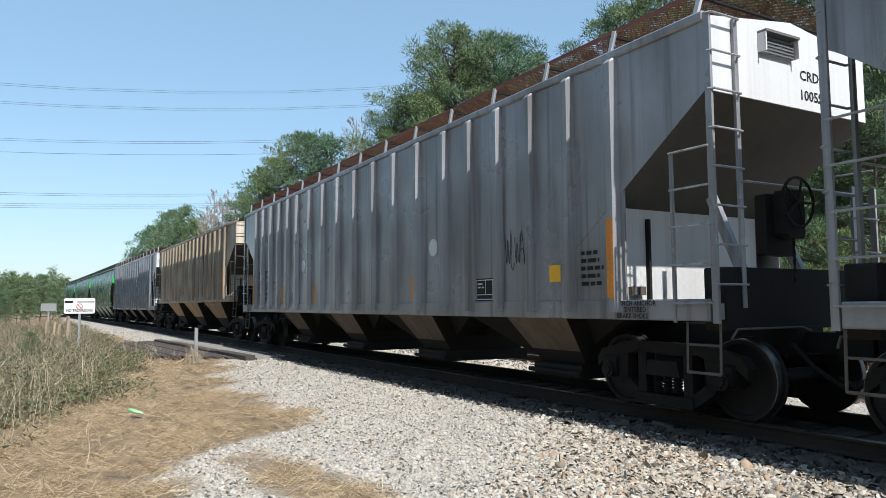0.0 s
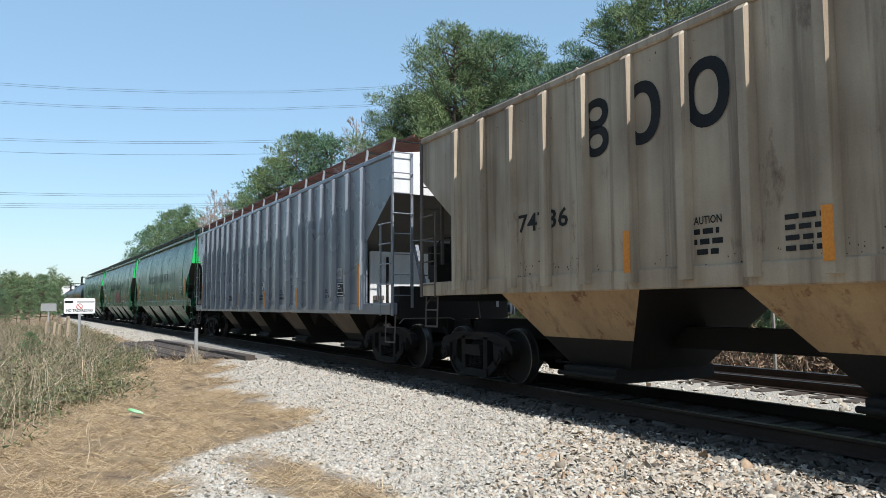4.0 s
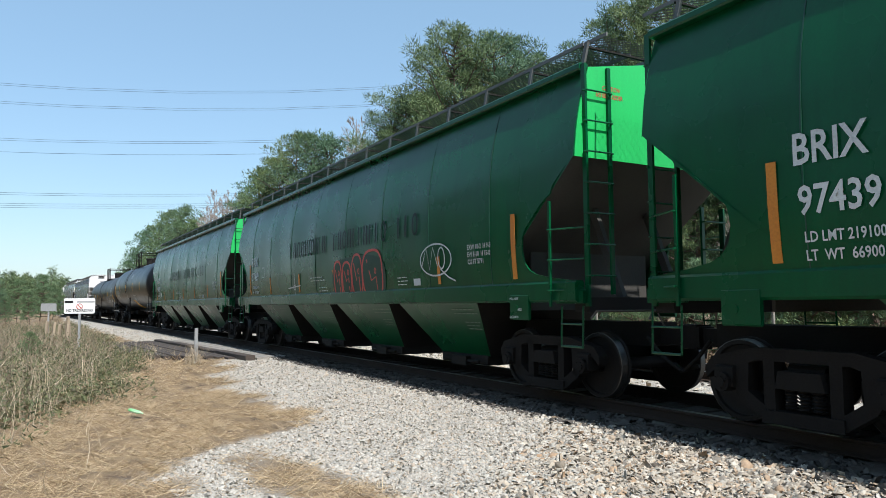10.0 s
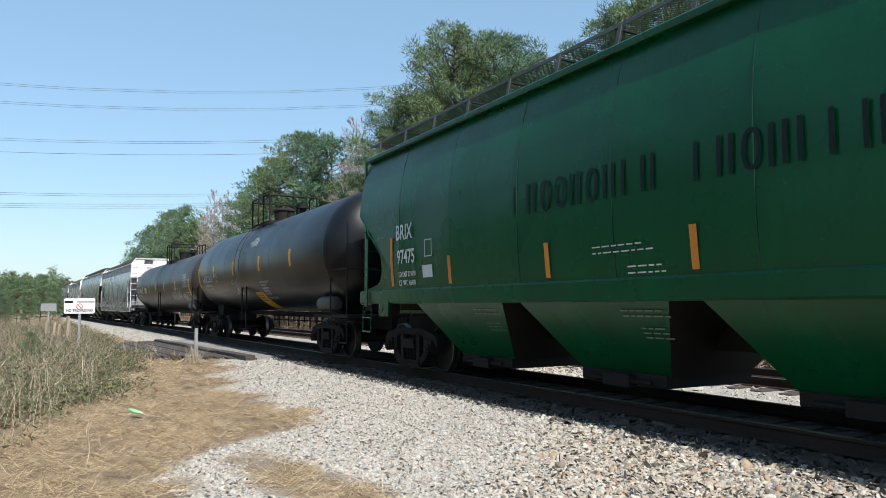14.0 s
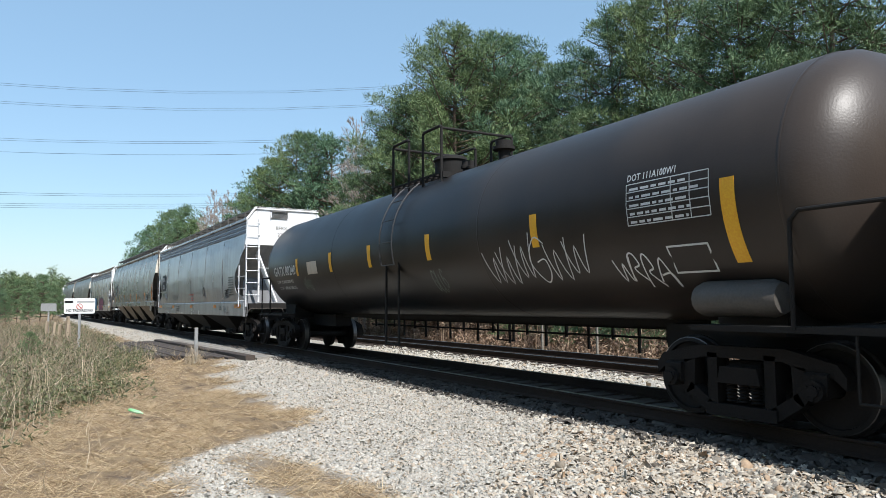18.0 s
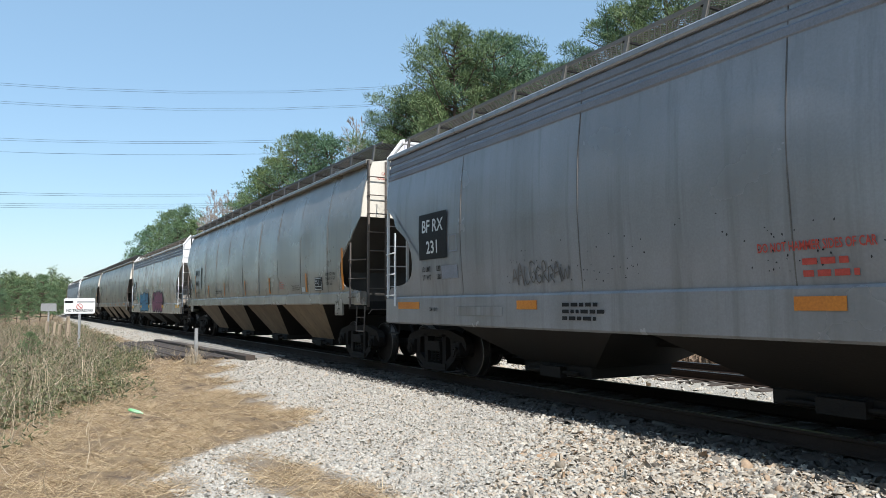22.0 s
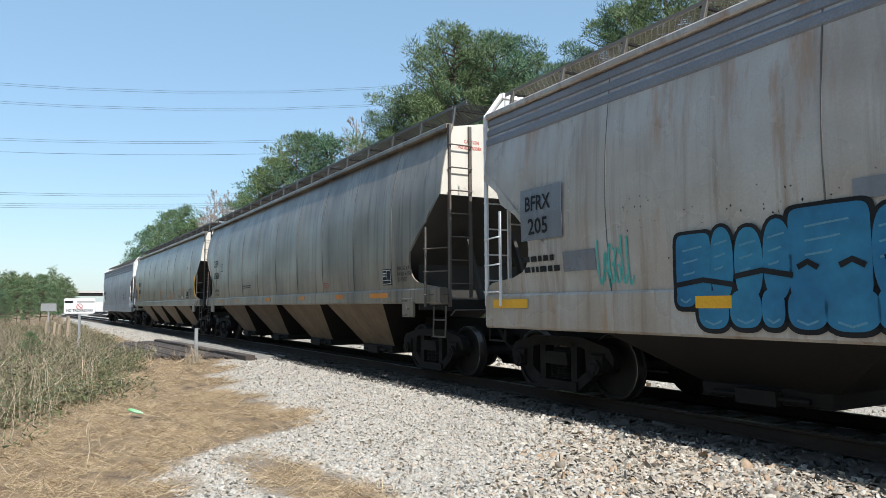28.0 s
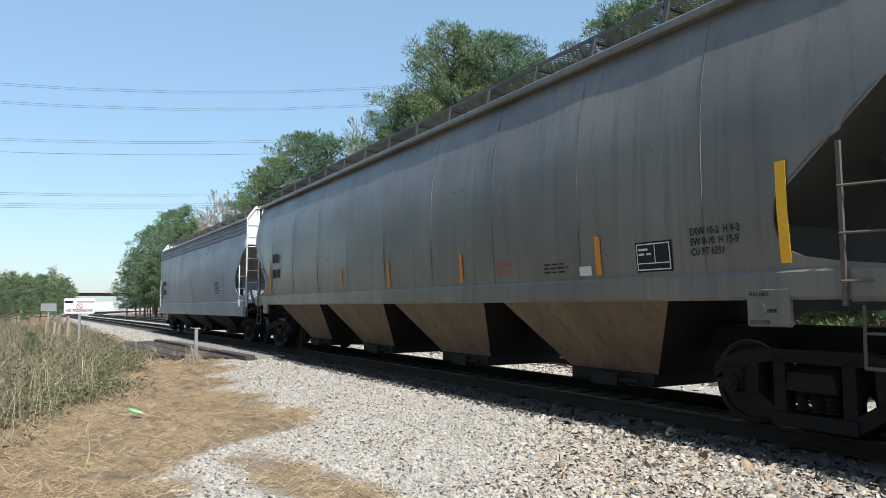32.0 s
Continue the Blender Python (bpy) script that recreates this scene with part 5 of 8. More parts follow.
def blob(car, cx, cz, rx, rz, prof, mat, power=2.6, n=28, tilt=0.0, lift=0.008, ring=0.0, name="graffiti"):
    """A rounded painted patch, or with ring its outline of that width."""
    g = Geo()
    out = []
    for i in range(n):
        w = 2 * math.pi * i / n
        c, s = math.cos(w), math.sin(w)
        a = math.copysign(abs(c) ** (2 / power), c)
        b = math.copysign(abs(s) ** (2 / power), s)
        out.append((a, b))
    P = lambda a, b, k: (cx + a * (rx + k) + tilt * b * rz, cz + b * (rz + k))
    if ring:
        v = [P(a, b, 0) for a, b in out] + [P(a, b, -ring) for a, b in out]
        g.add([(x, -(prof(z) + lift), z) for x, z in v], [(i, (i + 1) % n, n + (i + 1) % n, n + i) for i in range(n)])
    else:
        v = [P(a * k, b * k, 0) for k in (1.0, 0.66, 0.33) for a, b in out]
        f = [(r * n + i, r * n + (i + 1) % n, (r + 1) * n + (i + 1) % n, (r + 1) * n + i) for r in (0, 1) for i in range(n)]
        g.add([(x, -(prof(z) + lift), z) for x, z in v], f + [tuple(range(2 * n, 3 * n))])
    return part(name, g, mat, car)


def scrawl(car, x0, x1, z0, z1, prof, mat, width, seed, loops=7):
    """A hand-sprayed tag of hooked and looping strokes that spells nothing."""
    rnd = random.Random(seed)
    w, h = (x1 - x0) / loops, z1 - z0
    kinds = (
        [(0.1, 0.0), (0.2, 0.9), (0.5, 1.0), (0.75, 0.6), (0.35, 0.45), (0.9, 0.0)],
        [(0.0, 0.9), (0.35, 0.1), (0.55, 0.75), (0.8, 0.1), (1.1, 1.0)],
        [(0.9, 0.85), (0.4, 1.0), (0.1, 0.5), (0.4, 0.0), (0.9, 0.2), (0.75, 0.5), (0.45, 0.45)],
        [(0.3, 1.0), (0.25, 0.15), (0.5, -0.1), (0.9, 0.1)],
        [(0.0, 0.1), (0.45, 1.0), (0.9, -0.1), (0.7, 0.4), (0.1, 0.35)],
    )
    for i in range(loops):
        k = rnd.choice(kinds)
        big = rnd.uniform(0.75, 1.1)
        dz = rnd.uniform(-0.08, 0.12)
        pts = [(x0 + w * (i + a * 1.15 + rnd.uniform(-0.08, 0.08)), z0 + h * (b * big + dz)) for a, b in k]
        fine = []
        for j in range(len(pts) - 1):
            p = [pts[max(j - 1, 0)], pts[j], pts[j + 1], pts[min(j + 2, len(pts) - 1)]]
            for q in range(5):
                t = q / 5
                fine.append(tuple(0.5 * (2 * p[1][c] + (p[2][c] - p[0][c]) * t + (2 * p[0][c] - 5 * p[1][c] + 4 * p[2][c] - p[3][c]) * t * t + (3 * p[1][c] - p[0][c] - 3 * p[2][c] + p[3][c]) * t ** 3) for c in (0, 1)))
        stroke(car, fine + [pts[-1]], width, prof, mat)


def plate_box(car, x0, x1, z0, z1, prof, mat, w=0.02):
    """A painted frame."""
    v = [(x0, z0), (x1, z0), (x1, z1), (x0, z1), (x0 + w, z0 + w), (x1 - w, z0 + w), (x1 - w, z1 - w), (x0 + w, z1 - w)]
    g = Geo().add([(x, -(prof(z) + 0.008), z) for x, z in v], [(i, (i + 1) % 4, 4 + (i + 1) % 4, 4 + i) for i in range(4)])
    return part("stencilled_box", g, mat, car)


def data_panel(car, x0, x1, z0, z1, prof):
    strip(car, x0, x1, z0, z1, prof, "ink", "data_panel", lift=0.005)
    plate_box(car, x0 + 0.02, x1 - 0.02, z0 + 0.02, z1 - 0.02, lambda z: prof(z) + 0.004, "chalk", 0.014)
    stroke(car, [((x0 * 0.45 + x1 * 0.55), z0 + 0.10), ((x0 * 0.45 + x1 * 0.55), z1 - 0.02)], 0.012, lambda z: prof(z) + 0.004, "chalk", "stencilled_box")
    stroke(car, [(x0 + 0.02, z0 + 0.10), (x1 - 0.02, z0 + 0.10)], 0.012, lambda z: prof(z) + 0.004, "chalk", "stencilled_box")
    bars(car, x0 + 0.05, z1 - 0.10, (x1 - x0) * 0.38, 2, lambda z: prof(z) + 0.004, "chalk", 0.025, 0.03)


def reflectors(car, spots, prof, mat, z=(1.68, 2.17), tall=()):
    for x in spots:
        strip(car, x - 0.05, x + 0.05, z[0], z[1], prof, mat)
    for x in tall:
        strip(car, x - 0.055, x + 0.055, 1.69, 2.67, prof, mat, n=8)


RIB = lambda z: 1.615
# cars from the leading end; places along the train in metres
m0, L0 = span(119.3, 139.0)
ribbed("weathered grey ribbed steel covered hopper car", m0, L0, "grey", None, sill=1.22, bay_mat="grey_bay")
m1, L1 = span(98.25, 117.9)
crdx_a = ribbed("weathered grey ribbed covered hopper with red-brown roof walk", m1, L1, "grey", None, sill=1.26, bay_mat="grey_bay")
write(crdx_a, "CR", -7.98, 2.17, 0.34, FLAT, "ink", 0.85)
write(crdx_a, "DX", -7.26, 2.17, 0.34, FLAT, "ink", 0.9)
write(crdx_a, "100", -8.05, 1.80, 0.34, FLAT, "ink", 0.9)
write(crdx_a, "59", -7.24, 1.80, 0.34, FLAT, "ink", 0.95)
write(crdx_a, "LD LMT", -7.96, 1.64, 0.12, FLAT, "ink", 0.8)
write(crdx_a, "LT WT", -7.96, 1.49, 0.12, FLAT, "ink", 0.8)
bars(crdx_a, -7.2, 1.64, 0.42, 2, FLAT, "ink", 0.08, 0.06)
plate_box(crdx_a, -6.39, -6.11, 1.81, 2.04, FLAT, "ink")
for x0, z1 in ((-8.23, 2.37), (8.41, 2.37)):
    strip(crdx_a, x0 - 0.055, x0 + 0.055, 1.38, z1, RIB, "orange")
for x in (-5.45, -2.66, 0.1, 2.9):
    strip(crdx_a, x - 0.07, x + 0.07, 1.38, 1.88, FLAT, "orange")
blob(crdx_a, -3.52, 2.38, 0.16, 0.16, FLAT, "grey_end", 2.0, name="round_patch")
blob(crdx_a, 3.73, 2.35, 0.16, 0.16, FLAT, "grey_end", 2.0, name="round_patch")
strip(crdx_a, 7.08, 7.32, 1.62, 1.85, FLAT, "yellow", "plaque")
data_panel(crdx_a, 5.17, 5.69, 1.37, 1.73, FLAT)
bars(crdx_a, 7.75, 1.95, 0.45, 5, FLAT, "ink", 0.05, 0.05, seed=4)
bars(crdx_a, -4.9, 1.62, 0.45, 3, FLAT, "seam", 0.03, 0.05, seed=5)
SILL = lambda z: 1.525
for i, w in enumerate(("2 INCH ANCHOR", "SINTERED", "BRAKE SHOES")):
    for x in (8.42, -9.30):
        write(crdx_a, w, x + (0.12 if i == 1 else 0), 1.29 - 0.075 * i, 0.085, SILL, "ink", 0.95)
write_end(crdx_a, "CRDX", 0.14, 3.98, 0.17, L1 / 2 + 0.024, "ink", 1.1)
write_end(crdx_a, "10059", 0.12, 3.74, 0.17, L1 / 2 + 0.024, "ink", 1.1)
scrawl(crdx_a, 6.0, 6.5, 1.9, 2.5, FLAT, "ink", 0.012, 3, 4)
m2, L2 = span(80.1, 96.8)
soo = ribbed("rust-stained beige ribbed covered hopper with black lettering", m2, L2, "soo", 18, rib_in=1.31, ladder_mat="ladder", sill=1.62, eave=4.40, bays=3, bay_mat="soo_bay", walk_mat="mesh_dark", end_mat="soo_end", inner=13.2, post_mat="soo_end", walk_up=0.13)
for x0, x1, z0, z1 in ((0.70, 0.87, 3.2, 3.97), (0.87, 1.16, 3.2, 3.36), (1.72, 1.88, 3.2, 3.97), (2.46, 2.62, 3.2, 3.97), (2.86, 3.02, 3.2, 3.97), (3.30, 3.46, 3.2, 3.97), (3.46, 3.80, 3.2, 3.36), (3.46, 3.76, 3.50, 3.66), (3.46, 3.80, 3.81, 3.97)):
    strip(soo, x0, x1, z0, z1, FLAT, "ink", "company_name", n=1)
for x0, x1 in ((1.36, 1.66), (1.94, 2.22), (2.36, 3.12)):
    strip(soo, x0, x1, 1.66, 4.32, lambda z: 1.498, "soot", "soot_stain", n=2)
for x in (-2.71, -1.76):
    blob(soo, x, 3.58, 0.30, 0.385, FLAT, "ink", 2.2, ring=0.14, name="company_name")
for z in (3.40, 3.76):
    blob(soo, -3.51, z, 0.23, 0.20, FLAT, "ink", 2.2, ring=0.11, name="company_name")
strip(soo, 6.985, 7.095, 1.68, 2.72, RIB, "orange")
paint_chips(soo, -7.5, 7.5, 1.66, 1.95, FLAT, 420, 21, "rust_spot")
paint_chips(soo, -7.5, 8.2, 3.9, 4.3, FLAT, 160, 22, "rust_spot")
paint_chips(soo, 2.4, 6.4, 1.20, 1.46, lambda z: 1.43 + (z - 1.5) * 0.70 + 0.03, 260, 23, "rust_spot")
for x in (4.15, 4.33, 4.50, 4.65):
    stroke(soo, [(x, 4.25), (x, 3.55), (4.37 + (x - 4.37) * 0.4, 3.35)], 0.06, FLAT, "brown_ink", "emblem")
blob(soo, 4.37, 2.75, 0.34, 0.62, FLAT, "brown_ink", 2.2, name="emblem")
strip(soo, 4.32, 4.42, 1.85, 2.3, FLAT, "brown_ink", "emblem")
for k in range(4):
    z = 2.45 + 0.2 * k
    stroke(soo, [(4.16, z + 0.10), (4.37, z - 0.02), (4.58, z + 0.10)], 0.03, FLAT, "soo_end", "emblem", lift=0.012)
strip(soo, 4.94, 5.44, 1.86, 2.29, FLAT, "ink", "data_panel")
strip(soo, 5.73, 6.24, 1.86, 2.30, FLAT, "ink", "data_panel")
plate_box(soo, 5.74, 6.16, 2.42, 3.13, FLAT, "soo_bay", 0.04)
for k in range(9):
    part("vent_slat", Geo().box(5.86, 6.06, -1.53, -1.50, 2.50 + 0.065 * k, 2.53 + 0.065 * k), "ink", soo)
for x in (4.56, 2.07, -0.41, -2.90):
    strip(soo, x - 0.055, x + 0.055, 1.68, 2.18, RIB, "orange")
write(soo, "EXW 10-6  H 8-5", 3.22, 2.08, 0.10, FLAT, "ink", 0.85)
write(soo, "EW 9-7  H 14-3", 3.22, 1.95, 0.10, FLAT, "ink", 0.85)
write(soo, "CU FT 4750", 3.22, 1.82, 0.10, FLAT, "ink", 0.85)
write(soo, "CAUTION", 0.66, 2.16, 0.13, FLAT, "ink", 0.9)
bars(soo, 0.66, 2.05, 0.55, 3, FLAT, "ink", 0.06, 0.05)
write(soo, "CAUTION", -2.05, 2.16, 0.12, FLAT, "ink", 0.8)
bars(soo, -2.05, 2.05, 0.5, 3, FLAT, "ink", 0.06, 0.05)
write(soo, "74736", -5.27, 2.38, 0.36, FLAT, "ink", 1.3)
bars(soo, -0.9, 2.1, 0.6, 4, FLAT, "ink", 0.05, 0.05)
for k in range(9):
    scrawl(soo, 3.1 + 0.34 * k, 3.4 + 0.34 * k, 1.32, 1.44, lambda z: 1.43, "soo_end", 0.010, 50 + k, 2)
m3, L3 = span(59.0, 78.7)
crdx_b = ribbed("pale grey ribbed covered hopper with red-brown roof walk", m3, L3, "grey_b", None, sill=1.26, bay_mat="grey_bay")
for w, x, z in (("CR", -8.06, 1.94), ("DX", -7.27, 1.94), ("10", -8.05, 1.50), ("01", -7.25, 1.50), ("5", -6.40, 1.50)):
    write(crdx_b, w, x, z, 0.35, FLAT, "ink", 0.8)
write(crdx_b, "LD LMT", -5.49, 1.64, 0.12, FLAT, "ink", 0.6)
write(crdx_b, "LT WT", -5.49, 1.50, 0.12, FLAT, "ink", 0.6)
write(crdx_b, "197200 LB", -4.62, 1.64, 0.12, FLAT, "ink", 0.7)
write(crdx_b, " 70800 LB", -4.62, 1.50, 0.12, FLAT, "ink", 0.7)
for x in (-8.23, 1.13, 4.19, -1.97, 8.41):
    strip(crdx_b, x - 0.06, x + 0.06, 1.28, 2.22 if abs(x) > 8 else 1.78, RIB, "orange")
strip(crdx_b, -8.98, -8.43, 3.01, 3.32, FLAT, "ink", "data_panel")
bars(crdx_b, -8.92, 3.24, 0.4, 3, lambda z: 1.505, "chalk", 0.03, 0.04)
bars(crdx_b, -9.25, 4.28, 0.62, 5, FLAT, "ink", 0.03, 0.03)
write(crdx_b, "BUILT 1-89", 6.08, 1.50, 0.10, FLAT, "ink", 0.6)
bars(crdx_b, 6.08, 1.68, 0.2, 2, FLAT, "ink", 0.03, 0.03)
data_panel(crdx_b, 6.88, 7.38, 1.52, 1.86, FLAT)
strip(crdx_b, 6.85, 7.2, 1.95, 2.2, FLAT, "grey", "plaque")
blob(crdx_b, 0.55, 1.95, 0.16, 0.16, FLAT, "chalk", 2.0, name="round_emblem")
blob(crdx_b, 0.55, 1.95, 0.16, 0.16, FLAT, "ink", 2.0, ring=0.02, lift=0.012, name="round_emblem")
stroke(crdx_b, [(0.46, 2.03), (0.64, 1.86)], 0.03, lambda z: 1.506, "ink", "round_emblem")
stroke(crdx_b, [(0.46, 1.94), (0.54, 2.05)], 0.03, lambda z: 1.506, "ink", "round_emblem")
write(crdx_b, "RCB 164", 2.31, 1.70, 0.10, FLAT, "ink", 0.7)
write(crdx_b, "APPLIED 11-98", 2.31, 1.60, 0.10, FLAT, "ink", 0.7)
bars(crdx_b, 2.31, 1.50, 0.55, 1, FLAT, "ink", 0.06, 0.05)
bars(crdx_b, 0.1, 1.60, 0.55, 2, FLAT, "ink", 0.05, 0.04)
bars(crdx_b, -3.9, 1.62, 0.7, 2, FLAT, "ink", 0.06, 0.05)
plate_box(crdx_b, -1.6, -1.3, 1.70, 1.98, FLAT, "ink")
greens = []
for a, number in ((39.47, "97439"), (19.93, "97469"), (0.40, "97475")):
    mid, L = span(a, a + 18.25)
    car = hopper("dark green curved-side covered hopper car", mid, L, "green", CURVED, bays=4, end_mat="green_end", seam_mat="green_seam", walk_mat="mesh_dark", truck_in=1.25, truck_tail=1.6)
    greens.append(car)
    word_blocks(car, -3.10, 2.63, 0.43, "bprrprpbp", CURVED, "green_ink", 0.325)
    word_blocks(car, 0.28, 2.63, 0.43, "bprpbbpbbr", CURVED, "green_ink", 0.305)
    word_blocks(car, 3.80, 2.63, 0.43, "bbr", CURVED, "green_ink", 0.32)
    reflectors(car, (-5.1, -2.35, 0.23, 2.80, 5.42), CURVED, "orange", tall=(-7.42, 7.73))
    write(car, "EXW 10-2  H 9-3", 6.42, 2.22, 0.115, CURVED, "chalk", 0.85)
    write(car, "EW 8-10  H 15-0", 6.42, 2.10, 0.115, CURVED, "chalk", 0.85)
    write(car, "CU FT 5791", 6.42, 1.98, 0.115, CURVED, "chalk", 0.85)
    write(car, "BRIX", -7.20, 2.60, 0.42, CURVED, "chalk", 0.80)
    write(car, number, -7.16, 2.13, 0.38, CURVED, "chalk", 0.82)
    write(car, "LD LMT 219100", -7.12, 1.87, 0.14, CURVED, "chalk", 0.80)
    write(car, "LT  WT  66900", -7.12, 1.70, 0.14, CURVED, "chalk", 0.80)
    plate_box(car, -5.98, -5.70, 2.2, 2.52, CURVED, "chalk", 0.018)
    strip(car, 4.43, 4.70, 1.68, 1.81, CURVED, "chalk", "plaque")
    bars(car, 3.75, 1.84, 0.5, 3, CURVED, "chalk", 0.018, 0.05)
    bars(car, -1.4, 2.02, 1.1, 2, CURVED, "chalk", 0.018, 0.06)
    bars(car, -0.8, 1.75, 0.7, 2, CURVED, "chalk", 0.018, 0.06)
    for x in (-4.6, -1.1, 2.2, 5.6):
        bars(car, x, 1.22, 0.9, 2, lambda z: 1.43 + (z - 1.35) * 0.705 + 0.012, "faint", 0.018, 0.05, seed=int(x * 7) % 50)
        bars(car, x + 0.2, 1.0, 0.5, 3, lambda z: 1.43 + (z - 1.35) * 0.705 + 0.012, "faint", 0.018, 0.04, seed=int(x * 9) % 50)
    PAD = lambda z: 1.532
    for w, dx, z in (("PULL HERE", 0.0, 1.38), ("LIFT HERE", 0.2, 1.22), ("JACK HERE", 0.0, 1.11)):
        write(car, w, 7.62 + dx * 0.5, z, 0.05, PAD, "chalk", 0.9)
    write_end(car, "CAUTION", -0.78 - 0.22, 4.28, 0.09, L / 2 + 0.024, "red_ink", 0.8)
    write_end(car, "NO SIDE LADDER", -0.78 - 0.34, 4.17, 0.09, L / 2 + 0.024, "red_ink", 0.7)
    if number == "97469":
        blob(car, 1.70, 1.90, 1.52, 0.52, CURVED, "green_seam", 3.0, lift=0.009)
        for cx, rx, z0, z1, sq in ((0.56, 0.26, 1.45, 2.38, 3.0), (1.12, 0.30, 1.45, 2.34, 2.6), (1.72, 0.32, 1.45, 2.48, 2.6), (2.55, 0.54, 1.42, 2.52, 2.8)):
            blob(car, cx, (z0 + z1) / 2, rx, (z1 - z0) / 2, CURVED, "spray_red", sq, ring=0.055, lift=0.011)
            stroke(car, [(cx - rx * 0.5, z1 - 0.22), (cx - rx * 0.1, z0 + 0.42), (cx + rx * 0.35, z0 + 0.50), (cx + rx * 0.45, z0 + 0.12)], 0.04, CURVED, "spray_red", lift=0.012)
            blob(car, cx + rx * 0.3, z0 + 0.62, 0.05, 0.07, CURVED, "spray_red", 2.0, ring=0.025, lift=0.012)
        blob(car, 5.33, 2.12, 0.58, 0.30, CURVED, "chalk", 2.0, ring=0.03, lift=0.010)
        stroke(car, [(4.8, 2.0), (5.0, 2.36), (5.1, 1.95), (5.25, 2.35), (5.4, 2.0)], 0.028, CURVED, "chalk", lift=0.011)
        blob(car, 5.55, 2.14, 0.13, 0.20, CURVED, "chalk", 2.0, ring=0.028, lift=0.011)
        stroke(car, [(5.5, 1.95), (5.75, 1.80), (6.0, 1.72)], 0.028, CURVED, "chalk", lift=0.011)
        stroke(car, [(-2.75, 1.45), (-2.72, 2.2)], 0.03, CURVED, "chalk", lift=0.011)
        stroke(car, [(-3.3, 1.8), (-2.2, 1.86)], 0.03, CURVED, "chalk", lift=0.011)
        blob(car, -2.73, 1.82, 0.10, 0.08, CURVED, "chalk", 2.0, ring=0.03, lift=0.012)
    if number == "97475":
        strip(car, -6.1, -5.72, 1.82, 2.05, CURVED, "chalk", "plaque")
mt1, LT1 = span(-17.8, -1.0)
TP = tank_prof(1.60, 2.74)
tank_a = tank("glossy black tank car with yellow reflective strips", mt1, LT1, "black", R=1.60, cz=2.74, top_x=-0.66, truck_in=1.83)
for x in (-4.76, -1.59, 1.78, 4.95):
    strip(tank_a, x - 0.08, x + 0.08, 2.43, 2.92, TP, "yellow", n=8)
strip(tank_a, -7.62, -7.46, 2.12, 2.92, TP, "yellow", n=8)
write(tank_a, "GATX 225291", -6.85, 2.30, 0.37, TP, "chalk", 0.84)
write(tank_a, "LD LMT 204600 LB  92750 KG", -6.55, 2.12, 0.11, TP, "chalk", 0.88)
write(tank_a, "LT  WT    81400 LB  36950 KG", -6.45, 1.96, 0.11, TP, "chalk", 0.85)
plate_box(tank_a, -4.54, -4.23, 2.28, 2.56, TP, "chalk", 0.02)
write(tank_a, "PLATE", -4.50, 2.46, 0.07, TP, "chalk", 0.9)
write(tank_a, "C", -4.42, 2.31, 0.12, TP, "chalk", 0.9)
for i, w in enumerate(("CAUTION:", "NITROGEN BLANKET", "DO NOT ENTER")):
    write(tank_a, w, 0.62 - (0.30 if i == 1 else 0.12 if i == 2 else 0), 3.50 - 0.10 * i, 0.13, TP, "chalk", 0.8)
for i, w in enumerate(("MAXIMUM OPERATING PRESSURE", "HEATER COILS 150 PSI", "EXTERIOR HEATER PIPES", "NO INLET OR OUTLET", "PIPE CAPS REQUIRED", "VENT TANK WHEN UNLOADING")):
    write(tank_a, w, 1.46, 2.05 - 0.085 * i - (0.03 if i > 1 else 0) - (0.05 if i > 4 else 0), 0.085, TP, "chalk", 0.75)
strip(tank_a, 0.36, 1.28, 1.24, 1.78, TP, "yellow", "warning_placard", n=10)
bars(tank_a, 0.44, 1.70, 0.7, 5, lambda z: TP(z) + 0.006, "ink", 0.02, 0.035)
scrawl(tank_a, -2.1, -1.2, 1.78, 2.30, TP, "chalk", 0.022, 12, 5)
mt2, LT2 = span(-37.85, -18.6)
TP = tank_prof(1.47, 2.56)
tank_b = tank("rust-stained black tank car with scrawled graffiti", mt2, LT2, "rusty_black", truck_in=1.62, truck_tail=1.12)
for x in (-6.31, -3.70, -1.31, 1.39, 4.65):
    strip(tank_b, x - 0.08, x + 0.08, 2.14, 2.62, TP, "yellow", n=8)
strip(tank_b, 7.92, 8.10, 1.74, 2.63, TP, "yellow", n=10)
write(tank_b, "GATX 80240", -8.50, 2.20, 0.38, TP, "chalk", 0.98)
write(tank_b, "LD LMT  192500 LBS  87300  KGS", -8.42, 1.98, 0.12, TP, "chalk", 0.92)
write(tank_b, "LT  WT    70500 LBS  32000  KGS", -8.36, 1.80, 0.12, TP, "chalk", 0.92)
scrawl(tank_b, -6.0, -5.4, 1.72, 2.05, TP, "faint", 0.014, 26, 6)
write(tank_b, "DOT 111A100W1", 6.55, 2.80, 0.12, TP, "chalk", 0.85)
for i in range(6):
    stroke(tank_b, [(6.55, 2.76 - 0.1 * i), (7.78, 2.76 - 0.1 * i)], 0.012, TP, "chalk", "stencilled_box")
for x in (6.55, 7.25, 7.52, 7.78):
    stroke(tank_b, [(x, 2.76), (x, 2.51), (x, 2.26)], 0.012, TP, "chalk", "stencilled_box")
bars(tank_b, 6.60, 2.68, 1.1, 5, TP, "chalk", 0.03, 0.07)
strip(tank_b, -5.45, -4.70, 2.15, 2.48, TP, "soo_end", "plaque", n=6)
scrawl(tank_b, 3.2, 5.6, 1.60, 2.28, TP, "chalk", 0.020, 21, 6)
